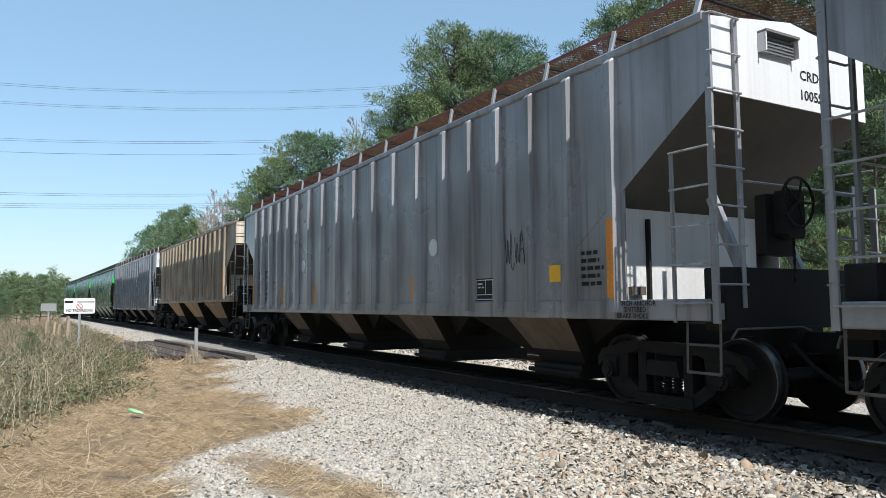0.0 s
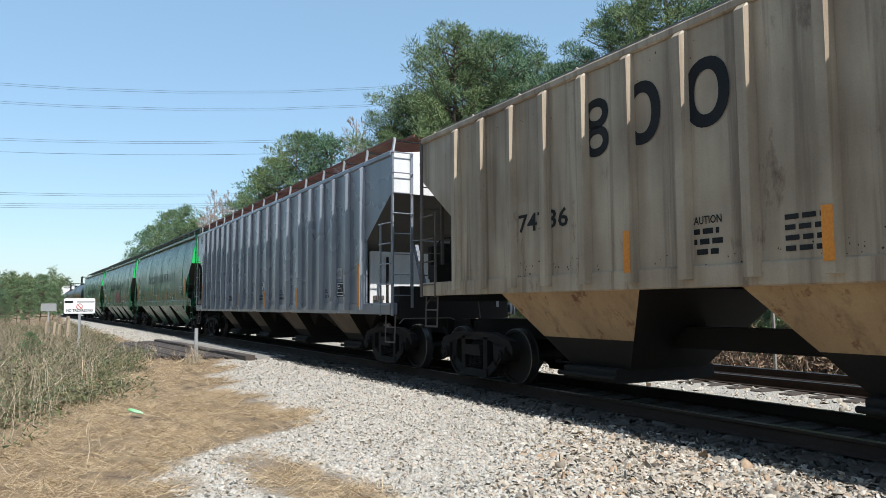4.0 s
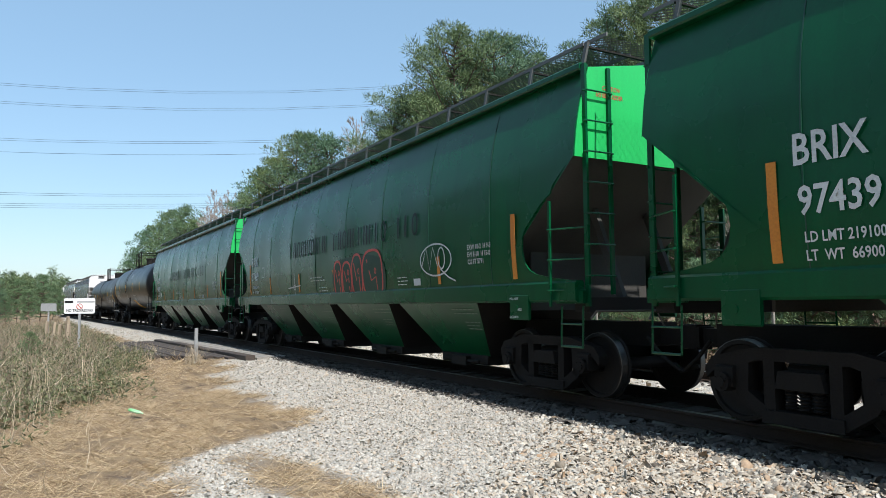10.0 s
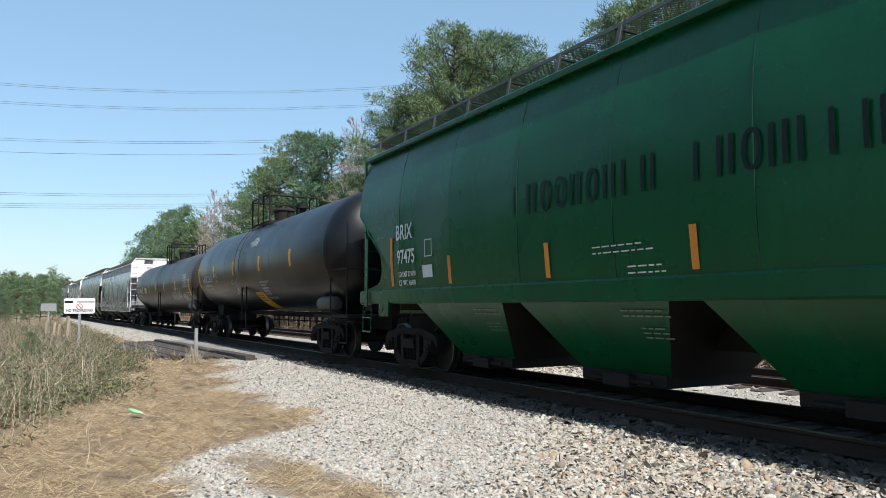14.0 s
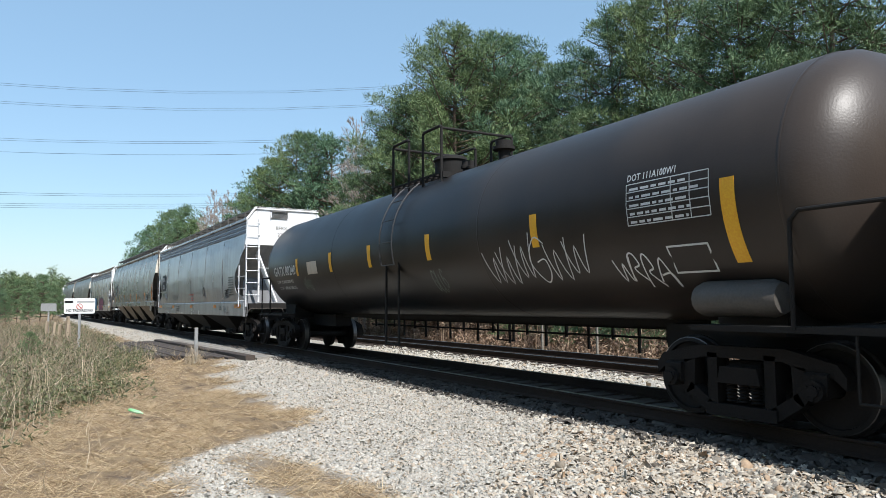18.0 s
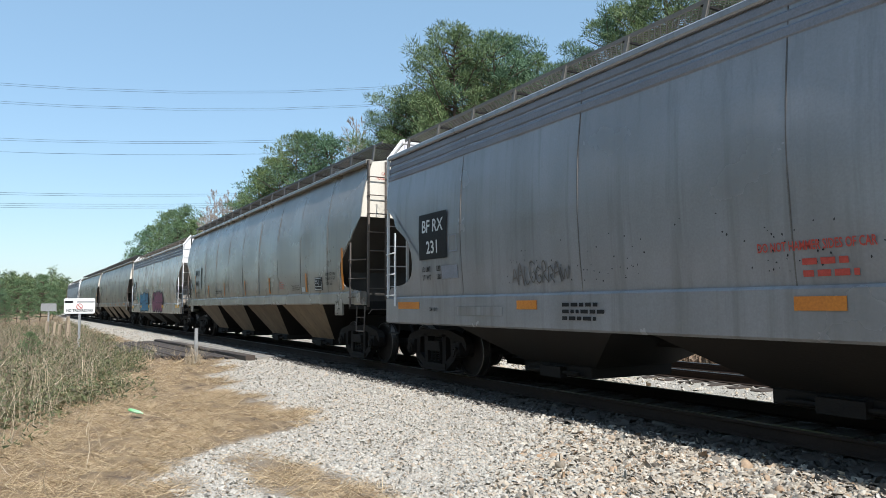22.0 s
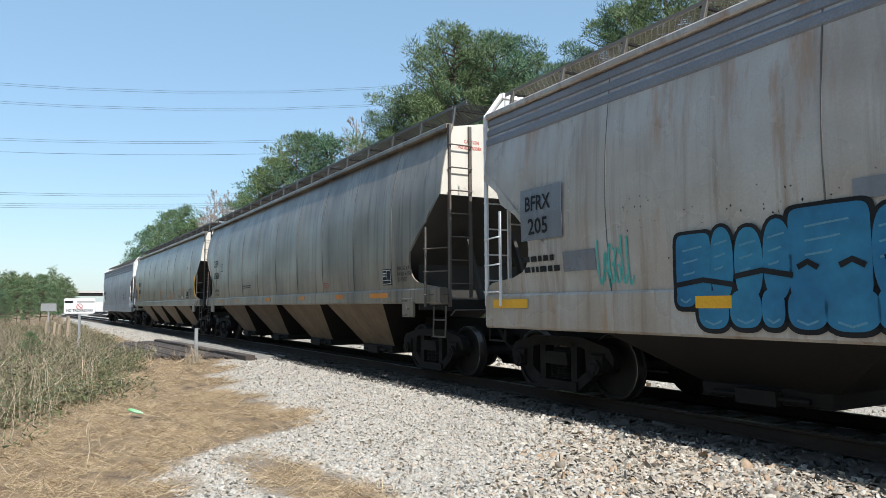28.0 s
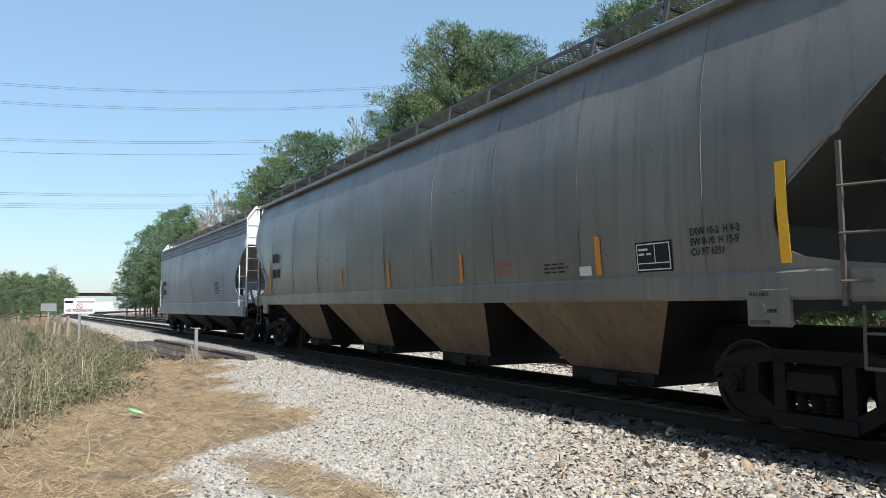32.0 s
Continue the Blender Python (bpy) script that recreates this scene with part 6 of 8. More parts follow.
scrawl(tank_b, 6.1, 7.0, 1.55, 1.95, TP, "chalk", 0.022, 22, 4)
plate_box(tank_b, 7.05, 7.65, 1.66, 1.98, TP, "chalk", 0.022)
scrawl(tank_b, 1.25, 1.7, 1.60, 1.95, TP, "faint", 0.018, 23, 4)
for ob in tank_b.children:
    if ob.name.split(".")[0] in ("reflector", "letter", "lettering", "graffiti", "stencilled_box", "plaque", "small_print"):
        ob.location.x += 0.225
strip(tank_b, -9.22, -9.08, 1.76, 2.64, tank_prof(1.32, 2.56), "yellow", n=10)
for i, w in enumerate(("GATX 80240", "CAPY 29823 US GAL", "CAPY         IMP GAL", "CAPY 112892 L")):
    v, f = letters(w, 0.20 if i == 0 else 0.12)
    H2, g = LT2 / 2, Geo()
    pts = []
    for a, b in v:
        y, z = -0.62 + a * 0.8 + (0.1 if i else 0), 3.02 - (0 if i == 0 else 0.04 + 0.14 * i) + b
        q = min(0.98, math.hypot(y, z - 2.56) / 1.47)
        pts.append((H2 - 0.8 + 0.8 * math.sqrt(1 - q * q) + 0.02, y, z))
    g.add(pts, f)
    part("lettering", g, "chalk", tank_b)
SK = lambda z: 1.54
# bays coloured black throughout, for the shade behind the deep sill
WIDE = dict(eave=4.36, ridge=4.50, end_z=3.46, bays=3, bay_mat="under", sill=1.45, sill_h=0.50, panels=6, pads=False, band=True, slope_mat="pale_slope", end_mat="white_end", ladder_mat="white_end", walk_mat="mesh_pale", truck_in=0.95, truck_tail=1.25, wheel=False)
mb, LB = span(-58.1, -39.9)
bfrx_a = hopper("dirty white round-sided covered hopper car", mb, LB, "white", ROUND, **WIDE)
strip(bfrx_a, -7.57, -6.53, 2.14, 2.98, ROUND, "ink", "painted_patch")
write(bfrx_a, "BF RX", -7.44, 2.64, 0.32, lambda z: ROUND(z) + 0.006, "chalk", 0.95)
write(bfrx_a, "231", -7.28, 2.25, 0.32, lambda z: ROUND(z) + 0.006, "chalk", 1.0)
plate_box(bfrx_a, -6.45, -6.18, 2.23, 2.52, ROUND, "band", 0.02)
write(bfrx_a, "LD LMT        LBS", -7.48, 1.92, 0.13, ROUND, "ink", 0.75)
write(bfrx_a, "LT  WT        LBS", -7.48, 1.77, 0.13, ROUND, "ink", 0.75)
strip(bfrx_a, -6.75, -6.2, 1.77, 2.0, ROUND, "band", "painted_patch")
for x0, x1 in ((-4.46, -3.97), (-8.50, -7.60), (0.0, 0.5), (4.62, 5.08), (7.9, 8.8)):
    strip(bfrx_a, x0, x1, 1.24, 1.37, SK, "orange")
write(bfrx_a, "SM 10-81", -7.19, 1.20, 0.10, SK, "ink", 0.8)
strip(bfrx_a, -6.2, -4.85, 1.14, 1.28, SK, "grey", "maker_mark")
bars(bfrx_a, -3.4, 1.28, 0.9, 3, SK, "ink", 0.05, 0.04)
bars(bfrx_a, 5.6, 1.30, 0.45, 3, SK, "ink", 0.03, 0.035, seed=6)
bars(bfrx_a, 7.02, 2.34, 0.85, 8, ROUND, "ink", 0.045, 0.045, seed=9)
data_panel(bfrx_a, 6.40, 6.88, 1.63, 1.96, ROUND)
blob(bfrx_a, 2.76, 1.93, 0.17, 0.20, ROUND, "ink", 2.0, name="round_emblem")
blob(bfrx_a, 2.76, 1.93, 0.10, 0.12, ROUND, "white", 2.0, lift=0.012, name="round_emblem")
scrawl(bfrx_a, 6.30, 7.1, 1.08, 1.30, SK, "ink", 0.02, 31, 4)
write(bfrx_a, "DO NOT HAMMER SIDES OF CAR", -0.38, 1.80, 0.125, ROUND, "red_ink", 0.62)
bars(bfrx_a, 0.08, 1.66, 0.6, 2, ROUND, "red_ink", 0.06, 0.05)
scrawl(bfrx_a, -4.6, -3.3, 1.62, 1.9, ROUND, "seam", 0.02, 33, 9)
write_end(bfrx_a, "BFRX", -0.42, 4.02, 0.18, LB / 2 + 0.024, "tan")
write_end(bfrx_a, "231", -0.36, 3.78, 0.18, LB / 2 + 0.024, "tan")
mn, LN = span(-79.85, -59.5)
tan_car = hopper("pale tan curved-side covered hopper with dirty hopper bays", mn, LN, "tan", CURVED, bays=4, truck_in=1.15, truck_tail=1.4, bay_mat="tan_bay", panels=10, end_mat="tan_end", ladder_mat="ladder")
reflectors(tan_car, (-5.46, -2.7, 0.3, 3.2, 6.56), CURVED, "orange", tall=(-8.1, 9.12))
write(tan_car, "EXW 10-2  H 9-3", 8.03, 2.05, 0.11, CURVED, "ink", 0.8)
write(tan_car, "EW 8-10  H 15-0", 8.03, 1.94, 0.11, CURVED, "ink", 0.8)
write(tan_car, "CU FT 6351", 8.03, 1.82, 0.11, CURVED, "ink", 0.8)
data_panel(tan_car, 7.23, 7.75, 1.70, 2.03, CURVED)
strip(tan_car, -8.10, -6.90, 2.06, 2.97, CURVED, "grey_b", "painted_patch", n=8)
write(tan_car, "MWCX", -8.02, 2.62, 0.36, lambda z: CURVED(z) + 0.006, "ink", 0.8)
write(tan_car, "480476", -7.98, 2.18, 0.34, lambda z: CURVED(z) + 0.006, "ink", 0.78)
write(tan_car, "LD LMT 216900", -7.93, 1.86, 0.13, CURVED, "ink", 0.75)
write(tan_car, "LT  WT  69100", -7.93, 1.70, 0.13, CURVED, "ink", 0.75)
plate_box(tan_car, -6.30, -5.99, 2.33, 2.60, CURVED, "ink", 0.022)
write(tan_car, "PLATE", -6.27, 2.50, 0.07, CURVED, "ink", 0.9)
write(tan_car, "C", -6.18, 2.37, 0.11, CURVED, "ink", 0.9)
bars(tan_car, 4.2, 1.98, 0.5, 4, CURVED, "red_ink", 0.02, 0.035)
bars(tan_car, 5.4, 1.85, 0.7, 3, CURVED, "ink", 0.02, 0.035)
strip(tan_car, 6.2, 6.42, 1.69, 1.81, CURVED, "chalk", "plaque")
bars(tan_car, -4.2, 1.88, 1.4, 2, CURVED, "ink", 0.03, 0.04)
mc, LC = span(-98.45, -81.3)
bfrx_b = hopper("rust-streaked white covered hopper with blue graffiti", mc, LC, "white2", ROUND, **WIDE)
strip(bfrx_b, -7.53, -6.58, 2.23, 2.98, ROUND, "grey_b", "painted_patch")
write(bfrx_b, "BFRX", -7.42, 2.66, 0.30, lambda z: ROUND(z) + 0.006, "ink", 0.85)
write(bfrx_b, "205", -7.35, 2.32, 0.32, lambda z: ROUND(z) + 0.006, "ink", 1.0)
bars(bfrx_b, -7.5, 1.92, 0.9, 2, ROUND, "ink", 0.08, 0.07)
strip(bfrx_b, -6.6, -5.95, 1.75, 2.02, ROUND, "grey_b", "painted_patch")
for x0, x1 in ((-8.3, -7.40), (-4.35, -3.89), (-1.26, -0.79), (3.4, 3.9), (7.4, 8.3)):
    strip(bfrx_b, x0, x1, 1.26, 1.39, lambda z: SK(z) + 0.012, "yellow")
BODY2 = lambda z: max(SK(z), ROUND(max(z, 1.46)) if z > 1.47 else SK(z))
# tall shapes above the sill line: centre, half width, top, squareness; and those that hang below it
LUMPS = ((-4.37, 0.25, 2.06, 7.0), (-4.00, 0.16, 2.10, 2.4), (-3.68, 0.18, 2.07, 2.4), (-3.36, 0.17, 2.12, 2.4), (-2.85, 0.40, 2.19, 9.0), (-2.30, 0.18, 2.13, 2.4), (-2.03, 0.18, 2.13, 2.4), (-1.64, 0.27, 2.12, 2.6))
LOW = ((-4.48, 0.14, 1.26), (-4.12, 0.21, 1.03), (-3.73, 0.20, 1.05), (-3.42, 0.14, 1.06), (-3.07, 0.21, 1.05), (-2.66, 0.26, 1.04), (-2.28, 0.18, 1.06), (-1.95, 0.19, 1.05), (-1.46, 0.32, 1.06))
for cx, rx, top, sq in LUMPS:
    blob(bfrx_b, cx, (top + 1.26) / 2, rx + 0.035, (top - 1.26) / 2 + 0.04, BODY2, "ink", sq, lift=0.008)
for cx, rx, low in LOW:
    blob(bfrx_b, cx, (1.50 + low) / 2, rx + 0.035, (1.50 - low) / 2 + 0.035, SK, "ink", 2.8, lift=0.009)
for cx, rx, top, sq in LUMPS:
    blob(bfrx_b, cx, (top + 1.34) / 2, rx - 0.015, (top - 1.34) / 2, BODY2, "spray_blue", sq, lift=0.012)
    for k in range(3):
        z = top - 0.16 - 0.13 * k
        stroke(bfrx_b, [(cx - rx * 0.55, z - 0.02), (cx, z), (cx + rx * (0.5 - 0.2 * k), z + 0.015)], 0.02, BODY2, "pale_blue", lift=0.015)
for cx, rx, low in LOW:
    blob(bfrx_b, cx, (1.46 + low) / 2, rx - 0.015, (1.46 - low) / 2 - 0.015, SK, "spray_blue", 2.8, lift=0.014)
    stroke(bfrx_b, [(cx - rx * 0.5, low + 0.10), (cx, low + 0.06), (cx + rx * 0.5, low + 0.10)], 0.022, SK, "pale_blue", lift=0.017)
for x0, x1, z in ((-4.62, -3.85, 1.53), (-3.85, -3.2, 1.60), (-3.15, -2.95, 1.66), (-2.75, -2.52, 1.66), (-2.36, -2.0, 1.70), (-1.95, -1.1, 1.50)):
    stroke(bfrx_b, [(x0, z - 0.02), ((x0 + x1) / 2, z + 0.03), (x1, z - 0.03)], 0.055, BODY2, "ink", lift=0.018)
stroke(bfrx_b, [(-1.66, 1.66), (-1.62, 1.90), (-1.58, 1.70)], 0.03, BODY2, "ink", lift=0.018)
scrawl(bfrx_b, -1.72, -1.16, 1.16, 1.38, SK, "ink", 0.025, 45, 3)
stroke(bfrx_b, [(-1.30, 2.02), (-1.20, 2.06), (-1.24, 1.78)], 0.03, ROUND, "ink")
stroke(bfrx_b, [(-1.12, 2.06), (-0.92, 2.08), (-1.02, 1.74)], 0.03, ROUND, "ink")
strip(bfrx_b, -2.6, -1.0, 2.20, 2.38, ROUND, "grey_b", "painted_patch")
scrawl(bfrx_b, -5.93, -5.3, 1.58, 2.12, ROUND, "spray_teal", 0.03, 44, 6)
PINK = ((0.86, 0.62, 2.12), (1.78, 0.36, 2.16), (2.46, 0.38, 2.17), (3.20, 0.48, 2.08))
for cx, rx, top in PINK:
    blob(bfrx_b, cx, (top + 1.02) / 2, rx + 0.05, (top - 1.02) / 2 + 0.045, BODY2, "ink", 2.5, lift=0.008)
for cx, rx, top in PINK:
    blob(bfrx_b, cx, (top + 1.02) / 2, rx - 0.01, (top - 1.02) / 2 - 0.02, BODY2, "spray_pink", 2.5, lift=0.012)
    for k in range(4):
        z = top - 0.22 - 0.17 * k
        stroke(bfrx_b, [(cx - rx * 0.5, z), (cx, z + 0.02), (cx + rx * 0.55, z - 0.01)], 0.016, BODY2, "pale_pink", lift=0.015)
for k in (-1, 1):
    blob(bfrx_b, 0.56 + 0.08 * k, 1.83, 0.10, 0.10, BODY2, "ink", 2.0, lift=0.016)
stroke(bfrx_b, [(0.40, 1.80), (0.57, 1.66), (0.74, 1.80)], 0.12, BODY2, "ink", lift=0.017)
stroke(bfrx_b, [(1.18, 1.94), (1.02, 1.98), (0.92, 1.90), (1.02, 1.83), (1.14, 1.78), (1.10, 1.70), (0.92, 1.70)], 0.035, BODY2, "ink", lift=0.016)
stroke(bfrx_b, [(1.04, 2.04), (1.05, 1.64)], 0.03, BODY2, "ink", lift=0.017)
for cx, rx, top in PINK[1:]:
    stroke(bfrx_b, [(cx - rx * 0.5, 1.52), (cx, 1.58), (cx + rx * 0.6, 1.50)], 0.035, BODY2, "ink", lift=0.016)
paint_chips(bfrx_b, 5.1, 6.8, 1.62, 2.12, ROUND, 150, 12, "brown_ink")
data_panel(bfrx_b, 7.32, 7.79, 1.68, 2.0, ROUND)
paint_chips(bfrx_b, -5.5, 3.5, 1.6, 2.6, ROUND, 260, 3)
paint_chips(bfrx_a, -5, 7.5, 1.6, 2.3, ROUND, 260, 4)
paint_chips(bfrx_a, 5.5, 8.0, 2.2, 3.2, ROUND, 90, 14)
paint_chips(tan_car, -7, 7, 1.7, 2.4, CURVED, 200, 5)
me1, LE1 = span(-119.8, -99.95)
cefx_a = hopper("grime-streaked grey curved-side covered hopper car", me1, LE1, "cefx", CURVED, bays=4, truck_in=1.15, truck_tail=1.4, bay_mat="cefx_bay", panels=10, end_mat="tan_end", ladder_mat="ladder")
write(cefx_a, "CEFX", -8.43, 2.86, 0.36, CURVED, "ink", 0.80)
write(cefx_a, "635806", -8.37, 2.39, 0.34, CURVED, "ink", 0.85)
plate_box(cefx_a, -7.13, -6.83, 2.63, 2.92, CURVED, "ink", 0.022)
write(cefx_a, "PLATE", -7.10, 2.82, 0.07, CURVED, "ink", 0.9)
write(cefx_a, "C", -7.02, 2.68, 0.11, CURVED, "ink", 0.9)
write(cefx_a, "LD LMT 218600", -8.22, 1.88, 0.13, CURVED, "ink", 0.8)
write(cefx_a, "LT  WT  67400", -8.22, 1.72, 0.13, CURVED, "ink", 0.8)
for x, w in ((-7.15, 0.22), (-4.71, 0.22), (-0.75, 0.22), (2.4, 0.22), (5.12, 0.24), (7.33, 0.46)):
    strip(cefx_a, x - w, x + w, 1.46, 1.56, lambda z: 1.53, "orange")
bars(cefx_a, -3.85, 1.98, 1.3, 2, CURVED, "ink", 0.03, 0.035)
data_panel(cefx_a, 7.49, 7.92, 1.72, 2.05, CURVED)
write(cefx_a, "EXW 10-2  H 9-3", 8.20, 2.0, 0.11, CURVED, "ink", 0.75)
write(cefx_a, "EW 8-10  H 15-0", 8.20, 1.89, 0.11, CURVED, "ink", 0.75)
write(cefx_a, "CU FT 6351", 8.20, 1.78, 0.11, CURVED, "ink", 0.75)
bars(cefx_a, 4.0, 1.85, 0.5, 3, CURVED, "red_ink", 0.02, 0.035)
me2, LE2 = span(-141.3, -121.1)
cefx_b = hopper("dusty grey curved-side covered hopper with yellow reflector", me2, LE2, "cefx2", CURVED, bays=4, truck_in=1.15, truck_tail=1.4, bay_mat="cefx_bay", panels=10, end_mat="tan_end", ladder_mat="ladder")
reflectors(cefx_b, (-2.4, 0.2, 3.05, 6.42), CURVED, "orange")
reflectors(cefx_b, (), CURVED, "yellow", tall=(-8.3, 9.02))
write(cefx_b, "EXW 10-2  H 9-3", 7.90, 2.05, 0.11, CURVED, "ink", 0.8)
write(cefx_b, "EW 8-10  H 15-9", 7.90, 1.94, 0.11, CURVED, "ink", 0.8)
write(cefx_b, "CU FT 6351", 7.90, 1.83, 0.11, CURVED, "ink", 0.8)
data_panel(cefx_b, 7.08, 7.63, 1.68, 2.03, CURVED)
strip(cefx_b, 6.05, 6.28, 1.68, 1.80, CURVED, "chalk", "plaque")
bars(cefx_b, 4.1, 1.95, 0.5, 4, CURVED, "red_ink", 0.02, 0.035)
bars(cefx_b, 5.3, 1.85, 0.6, 3, CURVED, "ink", 0.02, 0.035)
bars(cefx_b, -8.0, 2.6, 0.8, 2, CURVED, "ink", 0.26, 0.2)
for c, LL_ in ((tan_car, LN), (cefx_a, LE1), (cefx_b, LE2)):
    write_end(c, "CAUTION", -1.02, 4.28, 0.09, LL_ / 2 + 0.024, "red_ink", 0.8)
    write_end(c, "NO SIDE LADDER", -1.14, 4.17, 0.09, LL_ / 2 + 0.024, "red_ink", 0.7)
    for w, dx, z in (("PULL HERE", 0.0, 1.38), ("LIFT HERE", 0.2, 1.22), ("JACK HERE", 0.0, 1.11)):
        write(c, w, LL_ / 2 - 1.28 - 0.2 + dx * 0.5, z, 0.05, lambda z: 1.532, "ink", 0.9)
paint_chips(cefx_a, -7, 6, 1.7, 2.6, CURVED, 260, 6)
paint_chips(cefx_b, -5, 7, 1.7, 2.4, CURVED, 120, 7)
ml, LL = span(-160.4, -142.7)
last = hopper("blue-grey round-sided covered hopper at the end of the train", ml, LL, "bluegrey", ROUND, **WIDE)
bars(last, -7.6, 2.4, 1.2, 2, ROUND, "ink", 0.25, 0.2)
bars(last, 4.5, 2.2, 0.8, 5, ROUND, "ink", 0.05, 0.05)


# ---- trees and plants ----
def needle_mat(name, low, high, cool):
    """Needles: light and dark sprays by a noise of their size, a little scatter blade by blade, and a cooler or warmer cast for each tree."""
    m = bpy.data.materials.new(name)
    m.use_nodes = True
    n, l = m.node_tree.nodes, m.node_tree.links
    b = n["Principled BSDF"]
    co = n.new("ShaderNodeTexCoord")
    no = n.new("ShaderNodeTexNoise")
    no.inputs["Scale"].default_value, no.inputs["Detail"].default_value = 1.1, 3
    l.new(co.outputs["Object"], no.inputs["Vector"])
    geo = n.new("ShaderNodeNewGeometry")
    mix = n.new("ShaderNodeMix")
    mix.inputs[0].default_value = 0.35
    l.new(no.outputs["Fac"], mix.inputs[2])
    l.new(geo.outputs["Random Per Island"], mix.inputs[3])
    ramp = n.new("ShaderNodeValToRGB")
    ramp.color_ramp.elements[0].color, ramp.color_ramp.elements[0].position = (*low, 1), 0.25
    ramp.color_ramp.elements[1].color, ramp.color_ramp.elements[1].position = (*high, 1), 0.75
    l.new(mix.outputs[0], ramp.inputs[0])
    tint = n.new("ShaderNodeMix")
    tint.data_type, tint.blend_type = "RGBA", "MULTIPLY"
    tint.inputs[0].default_value = 1.0
    cast = n.new("ShaderNodeValToRGB")
    cast.color_ramp.elements[0].color, cast.color_ramp.elements[1].color = (*cool, 1), (1.10, 1.03, 0.80, 1)
    l.new(n.new("ShaderNodeObjectInfo").outputs["Random"], cast.inputs[0])
    l.new(ramp.outputs[0], tint.inputs[6])
    l.new(cast.outputs[0], tint.inputs[7])
    l.new(tint.outputs[2], b.inputs["Base Color"])
    b.inputs["Roughness"].default_value = 0.6
    b.inputs["Specular IOR Level"].default_value = 0.3
    return m


NEEDLE = needle_mat("pine_needles", (0.050, 0.088, 0.046), (0.166, 0.222, 0.100), (0.76, 0.95, 1.10))
NEEDLE_FAR = flecked("far_pine_needles", [(0.05, 0.085, 0.04), (0.10, 0.145, 0.06), (0.15, 0.185, 0.075)], 0.7)
TWIG = flecked("bare_twigs", [(0.22, 0.175, 0.145), (0.33, 0.275, 0.23), (0.42, 0.36, 0.31)], 0.9)
STRAW = flecked("dry_straw", [(0.15, 0.10, 0.055), (0.31, 0.22, 0.125), (0.45, 0.34, 0.20), (0.56, 0.445, 0.295)], 0.85)
BRUSH = flecked("brushwood_stems", [(0.10, 0.078, 0.055), (0.20, 0.158, 0.11), (0.36, 0.29, 0.20), (0.16, 0.135, 0.095)], 0.9)
CANE = flecked("dry_canes", [(0.20, 0.155, 0.10), (0.32, 0.255, 0.17), (0.44, 0.36, 0.25), (0.54, 0.45, 0.33)], 0.85)
BRUSH_LEAF = flecked("brush_leaves", [(0.04, 0.052, 0.022), (0.075, 0.092, 0.036), (0.125, 0.135, 0.055), (0.17, 0.145, 0.075)], 0.75)
LITTER = flecked("brown_brush", [(0.08, 0.05, 0.035), (0.16, 0.10, 0.065), (0.26, 0.175, 0.115), (0.34, 0.26, 0.18)], 0.9)
STONES = flecked("crushed_stone", [(0.30, 0.275, 0.235), (0.36, 0.335, 0.29), (0.41, 0.385, 0.335), (0.46, 0.43, 0.375), (0.36, 0.285, 0.205), (0.40, 0.37, 0.32)], 0.9, bump=0.3)


def blades(origin, way, width, seed=0):
    """Thin three-cornered blades from origins along the given ways."""
    rng = np.random.default_rng(seed)
    n = len(origin)
    side = np.cross(way, rng.standard_normal((n, 3)))
    side /= np.linalg.norm(side, axis=1, keepdims=True) + 1e-9
    side = side * (np.asarray(width).reshape(-1, 1) / 2)
    v = np.stack([origin - side, origin + side, origin + way], 1).reshape(-1, 3)
    return v, np.arange(3 * n).reshape(n, 3)


def tufts(centres, spread, count, length, width, up=0.25, seed=0):
    """Needle tufts: count blades from each centre, fanning out; one loose piece a tuft shares its colour only by chance."""
    rng = np.random.default_rng(seed)
    n = len(centres)
    c = np.repeat(centres, count, 0)
    d = rng.standard_normal((n * count, 3))
    d[:, 2] = np.abs(d[:, 2]) * 0.7 + up
    d /= np.linalg.norm(d, axis=1, keepdims=True)
    L = length * rng.uniform(0.6, 1.2, (n * count, 1))
    o = c + rng.standard_normal((n * count, 3)) * spread
    return blades(o, d * L, width * rng.uniform(0.7, 1.4, n * count), seed + 1)


def clumps(centres, radius, count, size, width, seed):
    """Rounded sprays of needles: around each centre, blades lie out over a ragged ball, tips outwards and up."""
    rng = np.random.default_rng(seed)
    n = len(centres)
    d = rng.standard_normal((n, count, 3))
    d[:, :, 2] = d[:, :, 2] * 0.9 + 0.30
    d /= np.linalg.norm(d, axis=2, keepdims=True)
    r = (np.asarray(radius).reshape(n, 1, 1)) * rng.uniform(0.40, 1.0, (n, count, 1))
    root = centres[:, None, :] + d * r * np.array([1.0, 1.0, 0.75])
    way = d * 0.7 + rng.standard_normal((n, count, 3)) * 0.40 + np.array([0, 0, 0.45])
    way /= np.linalg.norm(way, axis=2, keepdims=True)
    side = np.cross(way, d + rng.standard_normal((n, count, 3)) * 0.35)
    side /= np.linalg.norm(side, axis=2, keepdims=True) + 1e-9
    side *= width / 2 * rng.uniform(0.6, 1.3, (n, count, 1))
    v = np.stack([root - side, root + side, root + way * size * rng.uniform(0.7, 1.3, (n, count, 1))], 2)
    return v.reshape(-1, 3), np.arange(3 * n * count).reshape(-1, 3)


def limb(g, a, b, r0, r1, n=5):
    g.rod(a, b, r0, n, 0, r1)


